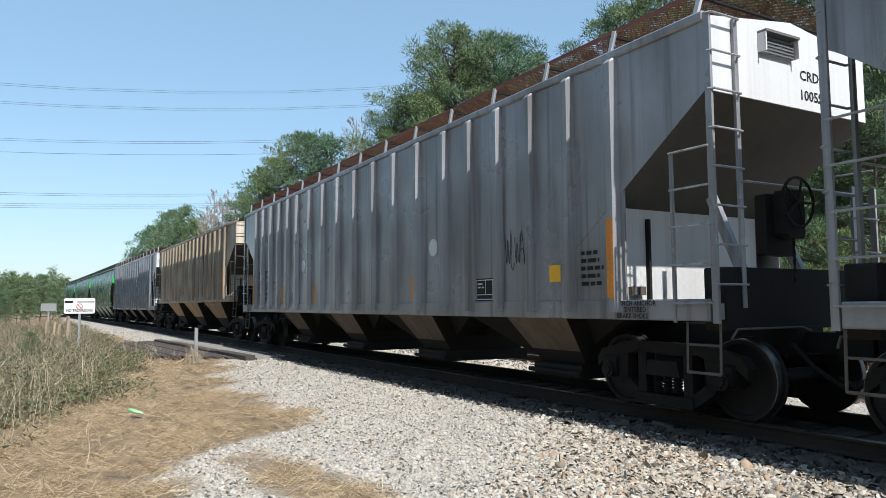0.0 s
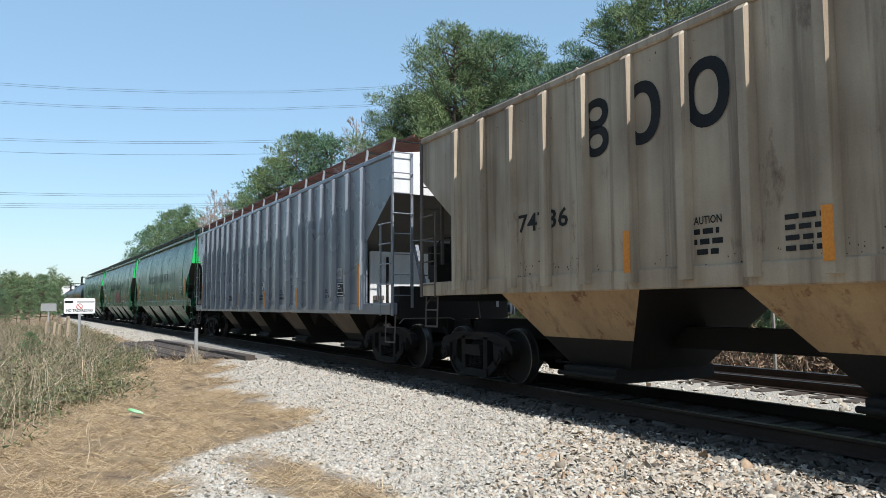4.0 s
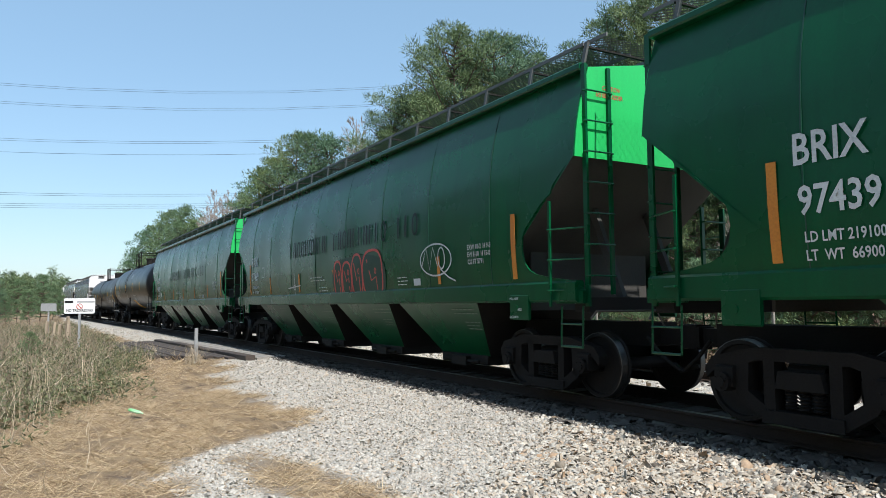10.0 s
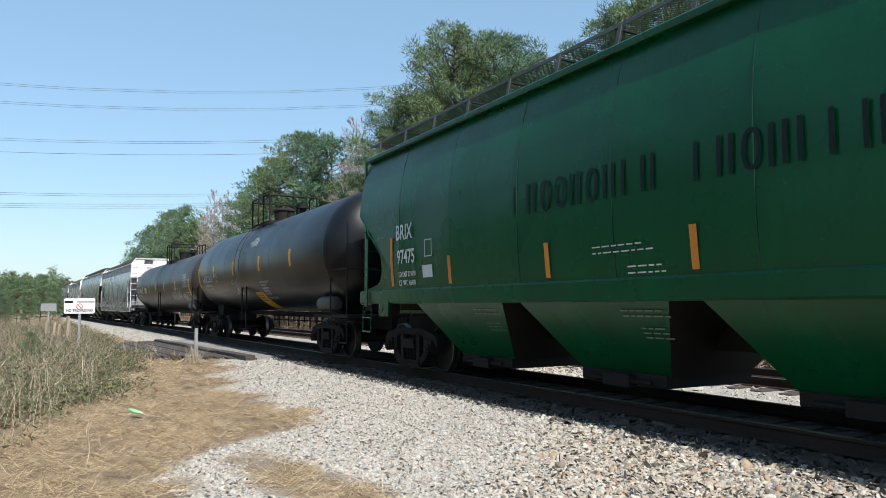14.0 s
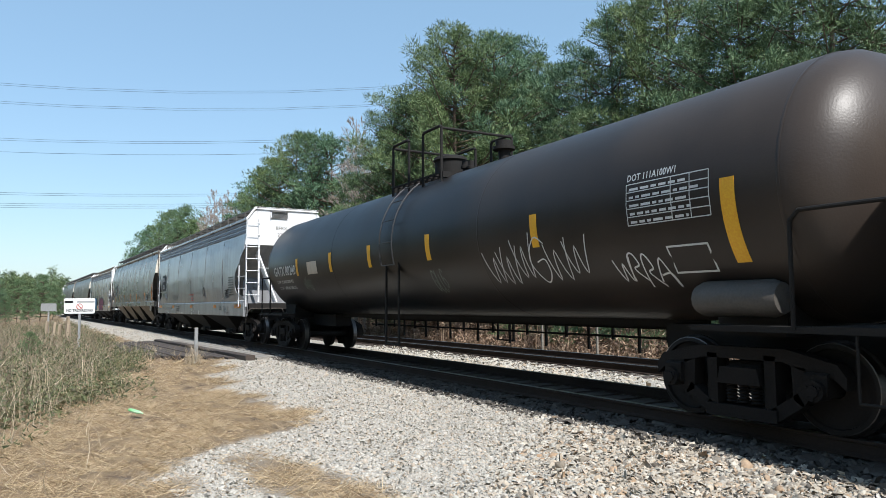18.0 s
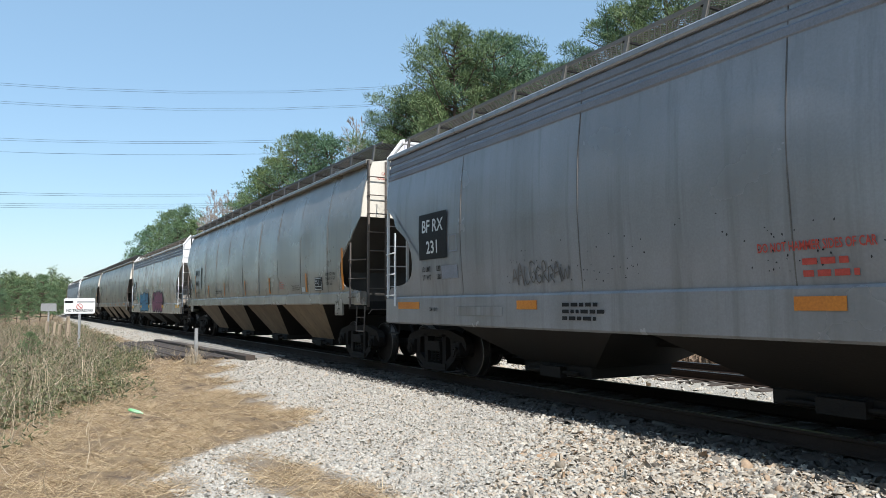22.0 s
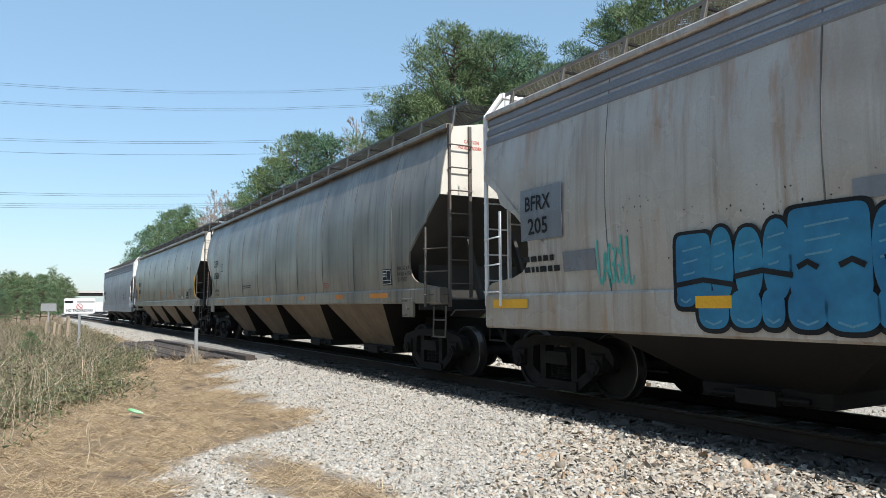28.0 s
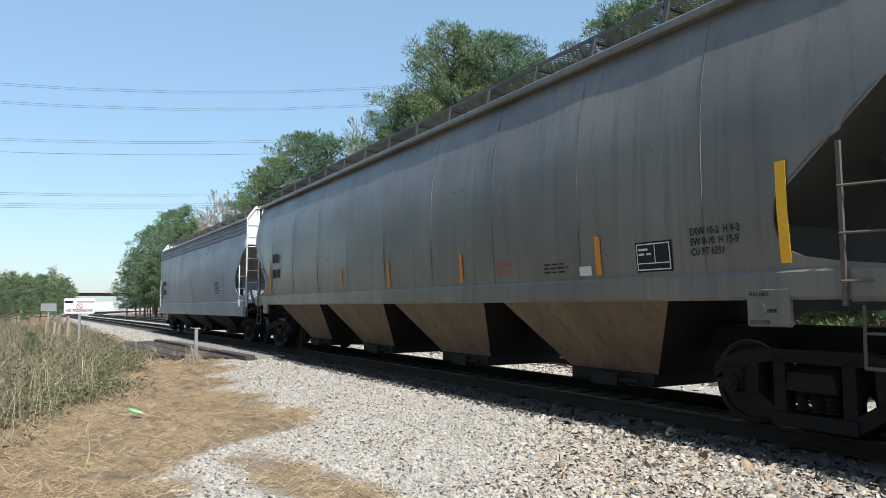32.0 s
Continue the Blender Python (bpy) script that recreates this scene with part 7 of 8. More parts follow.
def pine(h, base, radius, seed, limbs=90, per=6, blade=34, ball=0.42, needle=0.26, width=0.045, top=2.6):
    """A pine: a bare trunk with a slight bend, upswept limbs that fork, and a rounded spray of needles at each twig's end."""
    rng = np.random.default_rng(seed)
    g = Geo()
    bend = rng.uniform(-0.35, 0.35, 2)
    at = lambda z: np.array([bend[0] * math.sin(z / h * 2.2), bend[1] * math.sin(z / h * 1.7), z])
    zs = np.linspace(-0.5, h * 0.97, 10)
    for a, b in zip(zs, zs[1:]):
        ra, rb = (0.19 * (h / 15)) * (1 - 0.88 * max(0, a) / h), (0.19 * (h / 15)) * (1 - 0.88 * max(0, b) / h)
        limb(g, at(a), at(b), ra, rb, 8)
    puffs = []
    for i in range(limbs):
        q = (i + rng.uniform(0, 1)) / limbs
        z = base + (h - base) * q * 0.96
        r = (radius * (1 - q ** top) ** 0.7 * min(1, 0.55 + 1.6 * q) + 0.25) * rng.uniform(0.70, 1.12)
        w = i * 2.4 + rng.uniform(-0.5, 0.5)
        rise = rng.uniform(0.0, 0.30) + 0.40 * q
        o = at(z)
        e = o + np.array([math.cos(w) * r, math.sin(w) * r, r * rise])
        m = (o + e) / 2 + np.array([0, 0, -0.08 * r])
        limb(g, o, m, 0.05, 0.035, 4)
        limb(g, m, e, 0.035, 0.012, 4)
        k = max(2, round(per * (r / radius) ** 1.3))
        for j in range(k):
            s = 1.0 if j == 0 else rng.uniform(0.30, 0.98)
            p = o + (e - o) * s + np.append(rng.normal(0, 0.30, 2), 0) * (0.3 + 0.7 * r / radius) + np.array([0, 0, rng.uniform(0.0, 0.28)])
            puffs.append(p)
    puffs += [at(h - 0.16 * k) + rng.normal(0, 0.10 + 0.09 * k, 3) * np.array([1, 1, 0.5]) for k in range(12)]
    puffs = np.array(puffs)
    v, f = clumps(puffs, ball * rng.uniform(0.7, 1.25, len(puffs)), blade, needle, width, seed + 5)
    return g.mesh("trunk", mats_of("bark")), raw_mesh("crown", v, f, NEEDLE)


def bare_tree(h, seed, spread=0.5):
    """A leafless hardwood: a straight leader with steep limbs that break into many fine twigs."""
    rng = random.Random(seed)
    g = Geo()
    twigs = []
    for k in range(6):
        limb(g, (0, 0, h * (k / 6) - 0.3 * (k == 0)), (0, 0, h * (k + 1) / 6), h * 0.011 * (1 - k / 6.5), h * 0.011 * (1 - (k + 1) / 6.5), 6)

    def spray(a, d, length, r, depth):
        b = a + d * length
        twigs.append((a, b - a, r))
        if depth == 0:
            return
        for _ in range(5):
            w = Vector((rng.gauss(0, 1), rng.gauss(0, 1), rng.gauss(0.5, 0.7))).normalized()
            spray(a + d * length * rng.uniform(0.25, 0.95), (d * 0.62 + w * 0.5).normalized(), length * rng.uniform(0.38, 0.6), r * 0.55, depth - 1)

    for k in range(34):
        q = 0.22 + 0.76 * (k + rng.random()) / 34
        w = k * 2.4 + rng.uniform(-0.4, 0.4)
        reach = h * spread * 0.42 * (1 - q) ** 0.75 + 0.35
        d = Vector((math.cos(w), math.sin(w), rng.uniform(0.9, 1.6))).normalized()
        spray(Vector((0, 0, h * q)), d, reach, 0.035 * (1.15 - q), 3)
    o = np.array([p[0] for p in twigs])
    w = np.array([p[1] for p in twigs])
    v, f = blades(o, w, [max(0.030, p[2] * 2.4) for p in twigs], seed)
    return g.mesh("trunk", mats_of("grey_bark")), raw_mesh("twigs", v, f, TWIG)


PINES = [pine(15.0, 1.5, 4.3, 11, 125, 9, 104, 0.50, 0.19, 0.038, 2.6), pine(15.0, 4.0, 2.9, 23, 66, 6, 100, 0.46, 0.19, 0.038), pine(16.5, 5.5, 3.4, 37, 56, 6, 100, 0.52, 0.20, 0.040), pine(14.0, 1.0, 3.6, 51, 96, 8, 100, 0.50, 0.19, 0.038, 2.6), pine(17.5, 7.0, 3.6, 77, 56, 6, 100, 0.52, 0.20, 0.040),
    pine(15.5, 1.5, 4.1, 61, 64, 6, 34, 0.70, 0.36, 0.12), pine(15.0, 1.5, 3.7, 67, 76, 6, 52, 0.56, 0.26, 0.075)]
YOUNG = pine(5.0, 0.4, 1.5, 91, 30, 5, 70, 0.28, 0.18, 0.034, 1.6)
BARE = [bare_tree(13.0, 3), bare_tree(11.0, 8, 0.45)]


def tree_at(kind, x, y, scale, turn, label, name="pine_tree", group="pines along the railway", category="tree", crown="crown"):
    t = thing(name, label, category, group)
    part("trunk", kind[0], None, t)
    part(crown, kind[1], None, t)
    z = float(land(np.array(x), np.array(y)))
    t.matrix_basis = pose(x, y, z, 0, 0, turn) @ Matrix.Diagonal((scale, scale, scale, 1))
    return t


def polar(az, dist):
    return -dist * math.cos(radians(az)), dist * math.sin(radians(az))


PINE_LABEL = "tall loblolly pine with green needle tufts and bare lower trunk"
# az from the line of sight down the track, distance, mesh, height scale, turn
for az, dist, k, sc, turn in (
    (30.4, 36, 0, 1.10, 20), (33.0, 37, 3, 1.17, 130), (26.2, 37, 3, 0.92, 200), (35.0, 40, 1, 1.13, 10), (24.6, 38, 3, 0.82, 60), (28.4, 39, 3, 0.98, 250), (31.4, 40, 0, 1.08, 150),
    (36.8, 44, 1, 1.16, 90), (38.6, 40, 2, 0.93, 200), (40.6, 38, 4, 0.88, 0), (42.8, 36, 2, 1.0, 300), (45.0, 35, 4, 0.96, 80), (47.5, 33, 2, 1.02, 160), (50.0, 34, 4, 1.03, 240), (53.0, 31, 0, 1.02, 40), (56.0, 32, 2, 1.1, 75), (59.0, 30, 4, 1.0, 190), (62.5, 31, 0, 1.1, 310),
    (37.4, 34, 1, 0.62, 30), (40.0, 33, 1, 0.72, 110), (44.0, 31, 1, 0.60, 220), (48.8, 29, 1, 0.66, 15), (54.6, 28, 1, 0.60, 290), (60.8, 28, 1, 0.62, 75),
    (20.3, 55, 6, 1.00, 0), (18.6, 56, 6, 1.03, 100), (17.0, 59, 6, 1.08, 210), (21.6, 54, 6, 0.78, 330), (16.0, 62, 6, 0.98, 60), (23.0, 50, 6, 0.72, 150), (25.6, 48, 6, 0.80, 20),
    (15.0, 72, 6, 1.04, 120), (14.2, 76, 6, 1.04, 240), (13.5, 80, 6, 0.92, 310), (19.6, 66, 6, 0.9, 80),
    (8.8, 126, 5, 1.20, 30), (7.9, 131, 5, 1.18, 140), (9.5, 121, 5, 1.02, 260), (7.0, 137, 5, 1.08, 310), (6.2, 145, 5, 1.06, 75), (5.6, 152, 5, 0.82, 190), (8.3, 120, 5, 0.98, 5), (10.2, 118, 5, 0.92, 40), (5.0, 160, 5, 0.72, 220), (6.6, 135, 5, 0.72, 120),
):
    x, y = polar(az, dist)
    tree_at(PINES[k], x, y, sc, turn, PINE_LABEL)
for az, dist, k, sc, turn in ((22.0, 44, 0, 1.05, 0), (22.7, 45, 1, 1.12, 90), (11.0, 92, 0, 1.25, 50), (12.0, 90, 1, 1.42, 140), (12.7, 86, 0, 1.15, 220), (10.4, 98, 1, 1.35, 300), (11.6, 90, 1, 1.35, 10), (12.3, 88, 1, 1.3, 80), (10.8, 94, 1, 1.3, 190), (43.0, 30, 1, 0.7, 45), (52.0, 27, 1, 0.62, 200)):
    x, y = polar(az, dist)
    tree_at(BARE[k], x, y, sc, turn, "leafless grey-brown hardwood tree among the pines", "bare_tree", "bare hardwoods along the railway", crown="twig_crown")
rnd = random.Random(5)
for i in range(26):
    az = rnd.uniform(34, 66)
    x, y = polar(az, rnd.uniform(18.2, 20.5) / math.sin(radians(az)))
    tree_at(YOUNG, x, y, rnd.uniform(0.45, 0.85), rnd.uniform(0, 360), "young bushy green pine beside the tracks", "young_pine", "young pines beside the railway")
for az, dist, sc in ((-0.6, 95, 1.05), (-2.0, 90, 0.9), (0.2, 104, 0.8), (-3.2, 84, 0.85), (-1.2, 78, 0.62), (-4.2, 80, 1.0), (0.6, 118, 0.8), (-2.6, 70, 0.5)):
    x, y = polar(az, dist)
    tree_at(YOUNG, x, y, sc, dist * 7 % 360, "young bushy yellow-green pine on the verge", "young_pine", "young pines beside the railway")

tree_at(YOUNG, -20.6, -0.45, 0.20, 40, "small yellow-green shrub among the brambles", "shrub", "", "shrub")


def far_and_unseen_woods():
    """The far wood on the camera's side and behind the pines, and an added unseen stand behind the camera: one mass of
    trunks and needle clumps.
    """
    rng = np.random.default_rng(17)
    c, g = [], Geo()

    def put(x, y, h, r):
        g.rod((x, y, -0.6), (x, y, h * 0.9), 0.16, 5, 0, 0.04)
        k = 60
        q = rng.uniform(0.12, 1, k)
        w = rng.uniform(0, 2 * math.pi, k)
        rr = r * (1 - q ** 1.5 * 0.85) * np.sqrt(rng.uniform(0.1, 1, k))
        c.append(np.stack([x + rr * np.cos(w), y + rr * np.sin(w), h * q], 1))

    for i in range(120):
        az = rng.uniform(-7, 1.7)
        d = rng.uniform(190, 260)
        put(*polar(az, d), rng.uniform(8.0, 10.5) * (1 - 0.12 * max(0, az)), 2.6)
    for i in range(150):
        az = rng.uniform(12, 75)
        yy = rng.uniform(32, 48)
        put(*polar(az, yy / math.sin(radians(az))), rng.uniform(9, 14), 2.6)
    # unseen trees added behind the camera to cut sky light on the train
    for i in range(110):
        put(rng.uniform(-70, 45), rng.uniform(-26, -15), rng.uniform(10, 15), 3.2)
    for i in range(60):
        az = rng.uniform(5.8, 11)
        put(*polar(az, rng.uniform(160, 200)), rng.uniform(10, 15), 3.0)
    c = np.concatenate(c)
    v, f = tufts(c, 0.34, 8, 0.80, 0.19, 0.2, 9)
    me = g.mesh("far_trunks", mats_of("bark"))
    wood = tagged(new("far_and_unseen_woods"), "distant pine wood along the railway and an added unseen stand behind the camera", "woods", kind="stuff")
    part("trunks", me, None, wood)
    part("needles", raw_mesh("needles", v, f, NEEDLE_FAR), None, wood)


far_and_unseen_woods()


def scatter(n, box, keep, seed):
    rng = np.random.default_rng(seed)
    x = rng.uniform(box[0], box[1], n)
    y = rng.uniform(box[2], box[3], n)
    ok = keep(x, y, rng)
    return x[ok], y[ok]


BRUSH_EDGE_X = [-60, -45, -36, -28, -22, -17, -13, -10.5, -8]
BRUSH_EDGE_Y = [2.6, 2.5, 2.5, 2.6, 2.2, 1.2, 0.35, -0.25, -0.9]


def grass():
    """Flattened dry straw and short stubble on the verge."""
    rng = np.random.default_rng(2)
    keep = lambda x, y, r: ((1 - stone_share(x, y)) > r.uniform(0.05, 1.0, len(x))) & (np.interp(x, BRUSH_EDGE_X, BRUSH_EDGE_Y) - y < r.uniform(0, 1.1, len(x))) & (np.sin(x * 2.3 + 1.7 * np.sin(y * 2.9)) + np.sin(y * 3.7 + x * 1.1) > r.uniform(-2.4, 0.9, len(x)))
    V, F, k = [], [], 0
    for n, box, ln, wd, lift in ((80000, (-22, -4.8, -3.0, 4.8), 0.16, 0.006, 0.26), (90000, (-14, -4.8, -2.5, 3.6), 0.19, 0.0038, 0.20), (16000, (-60, -20, -6, 4.5), 0.30, 0.016, 0.5)):
        x, y = scatter(n, box, keep, 100 + n)
        m = len(x)
        z = land(x, y)
        w = rng.uniform(0, 2 * math.pi, m)
        up = np.abs(rng.normal(lift, 0.28, m))
        d = np.stack([np.cos(w), np.sin(w), up], 1)
        d /= np.linalg.norm(d, axis=1, keepdims=True)
        v, f = blades(np.stack([x, y, z + 0.02 * rng.uniform(0, 1, m)], 1), d * (ln * rng.uniform(0.4, 1.4, m))[:, None], np.full(m, wd) * rng.uniform(0.6, 1.5, m), n)
        V.append(v)
        F.append(f + k)
        k += len(v)
    me = raw_mesh("dry_grass", np.concatenate(V), np.concatenate(F), STRAW)
    tagged(new("dry_grass", me), "flattened dry straw-coloured grass on the verge", "grass", kind="stuff")


grass()


def stems(x, y, z, h, lean, width, seed, segs=4):
    """Arching stems, each a bent ribbon of three-cornered section."""
    rng = np.random.default_rng(seed)
    n = len(x)
    w = rng.uniform(0, 2 * math.pi, n)
    d = np.stack([np.cos(w), np.sin(w)], 1) * (lean * rng.uniform(0.1, 1.3, n))[:, None]
    pts = []
    for s in range(segs + 1):
        t = s / segs
        pts.append(np.stack([x + d[:, 0] * t ** 1.6 + rng.normal(0, 0.02, n), y + d[:, 1] * t ** 1.6 + rng.normal(0, 0.02, n), z + h * (t - 0.28 * lean * t * t)], 1))
    ang = rng.uniform(0, math.pi, n)
    sd = np.stack([np.cos(ang), np.sin(ang), np.zeros(n)], 1)
    ring = []
    for s, p in enumerate(pts):
        ww = (width * (1 - 0.75 * s / segs)).reshape(-1, 1) / 2
        ring.append(np.stack([p - sd * ww, p + sd * ww], 1))
    v = np.stack(ring, 1).reshape(n, -1, 3)
    m = v.shape[1]
    base = (np.arange(n) * m)[:, None]
    f = []
    for s in range(segs):
        a = 2 * s
        f.append(np.concatenate([base + a, base + a + 1, base + a + 3, base + a + 2], 1))
    return v.reshape(-1, 3), np.concatenate(f), np.stack(pts, 1)


def brushwood():
    """The tangle of brambles, dead stems and evergreen briars on the verge."""
    edge = lambda x: np.interp(x, BRUSH_EDGE_X, BRUSH_EDGE_Y)
    def keep(x, y, r):
        d = edge(x) - y
        clump = np.sin(x * 1.3 + 2 * np.sin(y)) + np.sin(y * 1.9 + x * 0.4)
        return (d + 0.35 * clump > r.uniform(0, 0.9, len(x)))
    V, F, k, leaf = [], [], 0, []
    rng = np.random.default_rng(8)
    for n, box, hh, wd, per in ((420, (-24, -8, -5, 2.6), 1.25, 0.010, 26), (420, (-62, -22, -8, 3.0), 1.25, 0.020, 22)):
        cx, cy = scatter(n, box, keep, n)
        m = len(cx)
        size = rng.uniform(0.35, 1.1, m) ** 1.2
        green = rng.uniform(0, 1, m) ** 2.2
        cx, cy, size, green = (np.repeat(a, per) for a in (cx, cy, size, green))
        x = cx + rng.normal(0, 0.22, m * per) * (0.5 + size)
        y = cy + rng.normal(0, 0.22, m * per) * (0.5 + size)
        reach = np.hypot(x, y)
        h = np.minimum(hh * size * rng.uniform(0.45, 1.2, m * per), np.where((reach < 42) & (y < -0.05 * x), np.clip(1.75 - 0.024 * reach, 0.5, 1.4), 1.0))
        h = h * np.clip((edge(x) - y) / 1.2 + 0.25, 0.3, 1)
        v, f, p = stems(x, y, land(x, y), h, 0.45 + 1.0 * rng.uniform(0, 1, m * per) ** 1.3, np.full(m * per, wd) * rng.uniform(0.6, 1.5, m * per), n)
        V.append(v)
        F.append(f + k)
        k += len(v)
        leaf.append(p[:, 0:3].reshape(-1, 3)[(rng.uniform(0, 1, (m * per, 3)) < np.array([0.8, 0.72, 0.32]) * (0.32 + 0.9 * green[:, None])).ravel()] + np.array([0, 0, 0.08]))
    me = raw_mesh("brushwood", np.concatenate(V), np.concatenate(F), BRUSH)
    V, F, k = [], [], 0
    for n, box, rule, tall, lean, wide, seed in (
        (1500, (-26, -6, -2, 3.2), lambda x, y, r: (1 - stone_share(x, y) > 0.8) & (edge(x) - y > -1.6 * r.uniform(0, 1, len(x)) ** 2), (0.3, 0.9), (0.10, 0.45), (0.006, 0.010), 78),
        (800, (-26, -8, -4.5, 2.4), keep, (0.6, 1.15), (0.7, 1.6), (0.010, 0.018), 92),
        (160, (-20.9, -20.3, 3.3, 3.75), lambda x, y, r: x < 0, (0.25, 0.8), (0.1, 0.5), (0.008, 0.012), 79),
    ):
        x, y = scatter(n, box, rule, seed)
        m = len(x)
        h = rng.uniform(*tall, m) * np.where(y < -0.05 * x, np.clip(1.32 - 0.018 * np.hypot(x, y), 0.4, 1.1), 0.85)
        v, f, p = stems(x, y, land(x, y), h, rng.uniform(*lean, m), rng.uniform(*wide, m), seed, 6)
        V.append(v)
        F.append(f + k)
        k += len(v)
    canes = raw_mesh("canes", np.concatenate(V), np.concatenate(F), CANE)
    b = tagged(new("brushwood"), "tangled brown brambles and weeds with dull green leaves", "brush", kind="stuff")
    part("stems", me, None, b)
    part("canes", canes, None, b)
    c = np.concatenate(leaf)
    v, f = tufts(c, 0.10, 7, 0.095, 0.026, 0.1, 31)
    part("leaves", raw_mesh("leaves", v, f, BRUSH_LEAF), None, b)


brushwood()


def far_side_brush():
    """Bare undergrowth and leaf litter at the foot of the pines."""
    rng = np.random.default_rng(41)
    x = rng.uniform(-95, 3, 9000)
    y = np.interp(x, _x[::-1], _y[::-1]) + rng.uniform(8.8, 17, 9000)
    z = land(x, y)
    h = rng.uniform(0.4, 2.4, 9000) * rng.uniform(0.4, 1, 9000)
    v, f, p = stems(x, y, z, h, 0.5, np.full(9000, 0.025), 42)
    b = tagged(new("undergrowth"), "bare brown undergrowth below the pines", "brush", kind="stuff")
    part("stems", raw_mesh("stems", v, f, LITTER), None, b)
    c = p[:, 1:4].reshape(-1, 3)[::2]
    v, f = tufts(c, 0.15, 5, 0.16, 0.05, 0.1, 43)
    part("leaves", raw_mesh("leaves", v, f, LITTER), None, b)


far_side_brush()


# ---- loose stones of the ballast ----
STONES_DARK = flecked("weathered_ballast_stone", [(0.12, 0.105, 0.088), (0.30, 0.26, 0.205), (0.40, 0.355, 0.29), (0.48, 0.435, 0.36), (0.32, 0.215, 0.13), (0.37, 0.315, 0.245), (0.20, 0.175, 0.145)], 0.9, bump=0.3)

# stone colours darkened for the train's shadow beside the near rail
STONES_SHADED = flecked("shade_darkened_stone", [(0.03, 0.027, 0.024), (0.06, 0.053, 0.046), (0.10, 0.088, 0.075), (0.045, 0.038, 0.032)], 0.85, bump=0.3)


def stones(name, label, mat, seed, lots):
    """Crushed stone: angular lumps, coarser towards the rails."""
    rng = np.random.default_rng(seed)
    lump = np.array([(-1, -1, -0.8), (1, -1, -0.8), (1, 1, -0.8), (-1, 1, -0.8), (-0.75, -0.6, 0.8), (0.7, -0.7, 0.9), (0.2, 0.8, 0.75)], float)
    tris = np.array([(4, 5, 6), (0, 1, 5), (0, 5, 4), (1, 2, 5), (2, 6, 5), (2, 3, 6), (3, 4, 6), (3, 0, 4)])
    V, F, k = [], [], 0
    for n, bx, size in lots:
        x = rng.uniform(bx[0], bx[1], n)
        y = rng.uniform(bx[2], bx[3], n)
        ok = stone_share(x, y) > rng.uniform(0.25, 1.0, n)
        ok &= rng.uniform(0, 1, n) < (np.clip((y - 3.2 + 1.1 * (x + 5.4)) / 2.0, 0, 1) if mat is STONES_DARK else 1 - 0.8 * np.clip((y - 3.2 + 1.1 * (x + 5.4)) / 2.0, 0, 1))
        d = y - np.interp(x, _x[::-1], _y[::-1])
        if mat is STONES_SHADED:
            ok = (d > -1.75 + rng.uniform(-0.15, 0.15, n)) & (d < -0.86)
        else:
            ok &= (d > 0) | (d < -1.6 + rng.uniform(-0.2, 0.2, n))
        if bx[0] == -12:
            ok &= (y > -0.35 * (x + 2) - 3.5) & (np.hypot(x, y) > 5.2)
        x, y = x[ok], y[ok]
        m = len(x)
        coarse = 1 + 0.5 * np.clip((y - 2.6 + 1.1 * (x + 5.4)) / 2.0, 0, 1) * (size < 0.0115)
        s = size * coarse * rng.lognormal(0, 0.33, m)
        b = lump[None] * rng.uniform(0.7, 1.15, (m, 7, 3)) * (s[:, None] * rng.uniform(0.65, 1.35, (m, 3)) * np.array([1.2, 1.0, 0.40]))[:, None, :]
        q = rng.standard_normal((m, 4)) * np.array([1.0, 0.32, 0.32, 1.0])
        q /= np.linalg.norm(q, axis=1, keepdims=True)
        a, i, j, l = q.T
        R = np.stack([1 - 2 * (j * j + l * l), 2 * (i * j - a * l), 2 * (i * l + a * j), 2 * (i * j + a * l), 1 - 2 * (i * i + l * l), 2 * (j * l - a * i), 2 * (i * l - a * j), 2 * (j * l + a * i), 1 - 2 * (i * i + j * j)], 1).reshape(m, 3, 3)
        v = np.einsum("mij,mkj->mki", R, b) + np.stack([x, y, land(x, y) + s * rng.uniform(-0.15, 0.6, m)], 1)[:, None, :]
        V.append(v.reshape(-1, 3))
        F.append((tris[None] + (np.arange(m) * 7)[:, None, None]).reshape(-1, 3) + k)
        k += 7 * m
    me = raw_mesh(name, np.concatenate(V), np.concatenate(F), mat)
    tagged(new(name, me), label, "gravel", kind="stuff")


stones("crushed_stone", "pale buff crushed stone beside the track", STONES, 6, ((120000, (-12, -2.2, -0.8, 6.5), 0.0098), (42000, (-24, -11, 1.5, 6.6), 0.0115), (12000, (-60, -22, 2.5, 6.6), 0.018), (10000, (-24, 0, 8.9, 10.9), 0.024)))
stones("ballast_stones", "grey and rusty-brown ballast stones below the rails", STONES_DARK, 16, ((44000, (-9, -2.2, 2.5, 6.6), 0.0160),))
stones("oily_ballast", "ballast stones between the ties, darkened for the train's shadow", STONES_SHADED, 26, ((36000, (-26, -1.0, 5.0, 7.2), 0.021),))


# the largest ballast stones beside the near rail, one by one
LOOSE = flecked("loose_ballast_stone", [(0.14, 0.12, 0.10), (0.31, 0.27, 0.215), (0.42, 0.375, 0.31), (0.50, 0.455, 0.385), (0.33, 0.225, 0.14), (0.38, 0.33, 0.26)], 0.9, "object", 0.3)


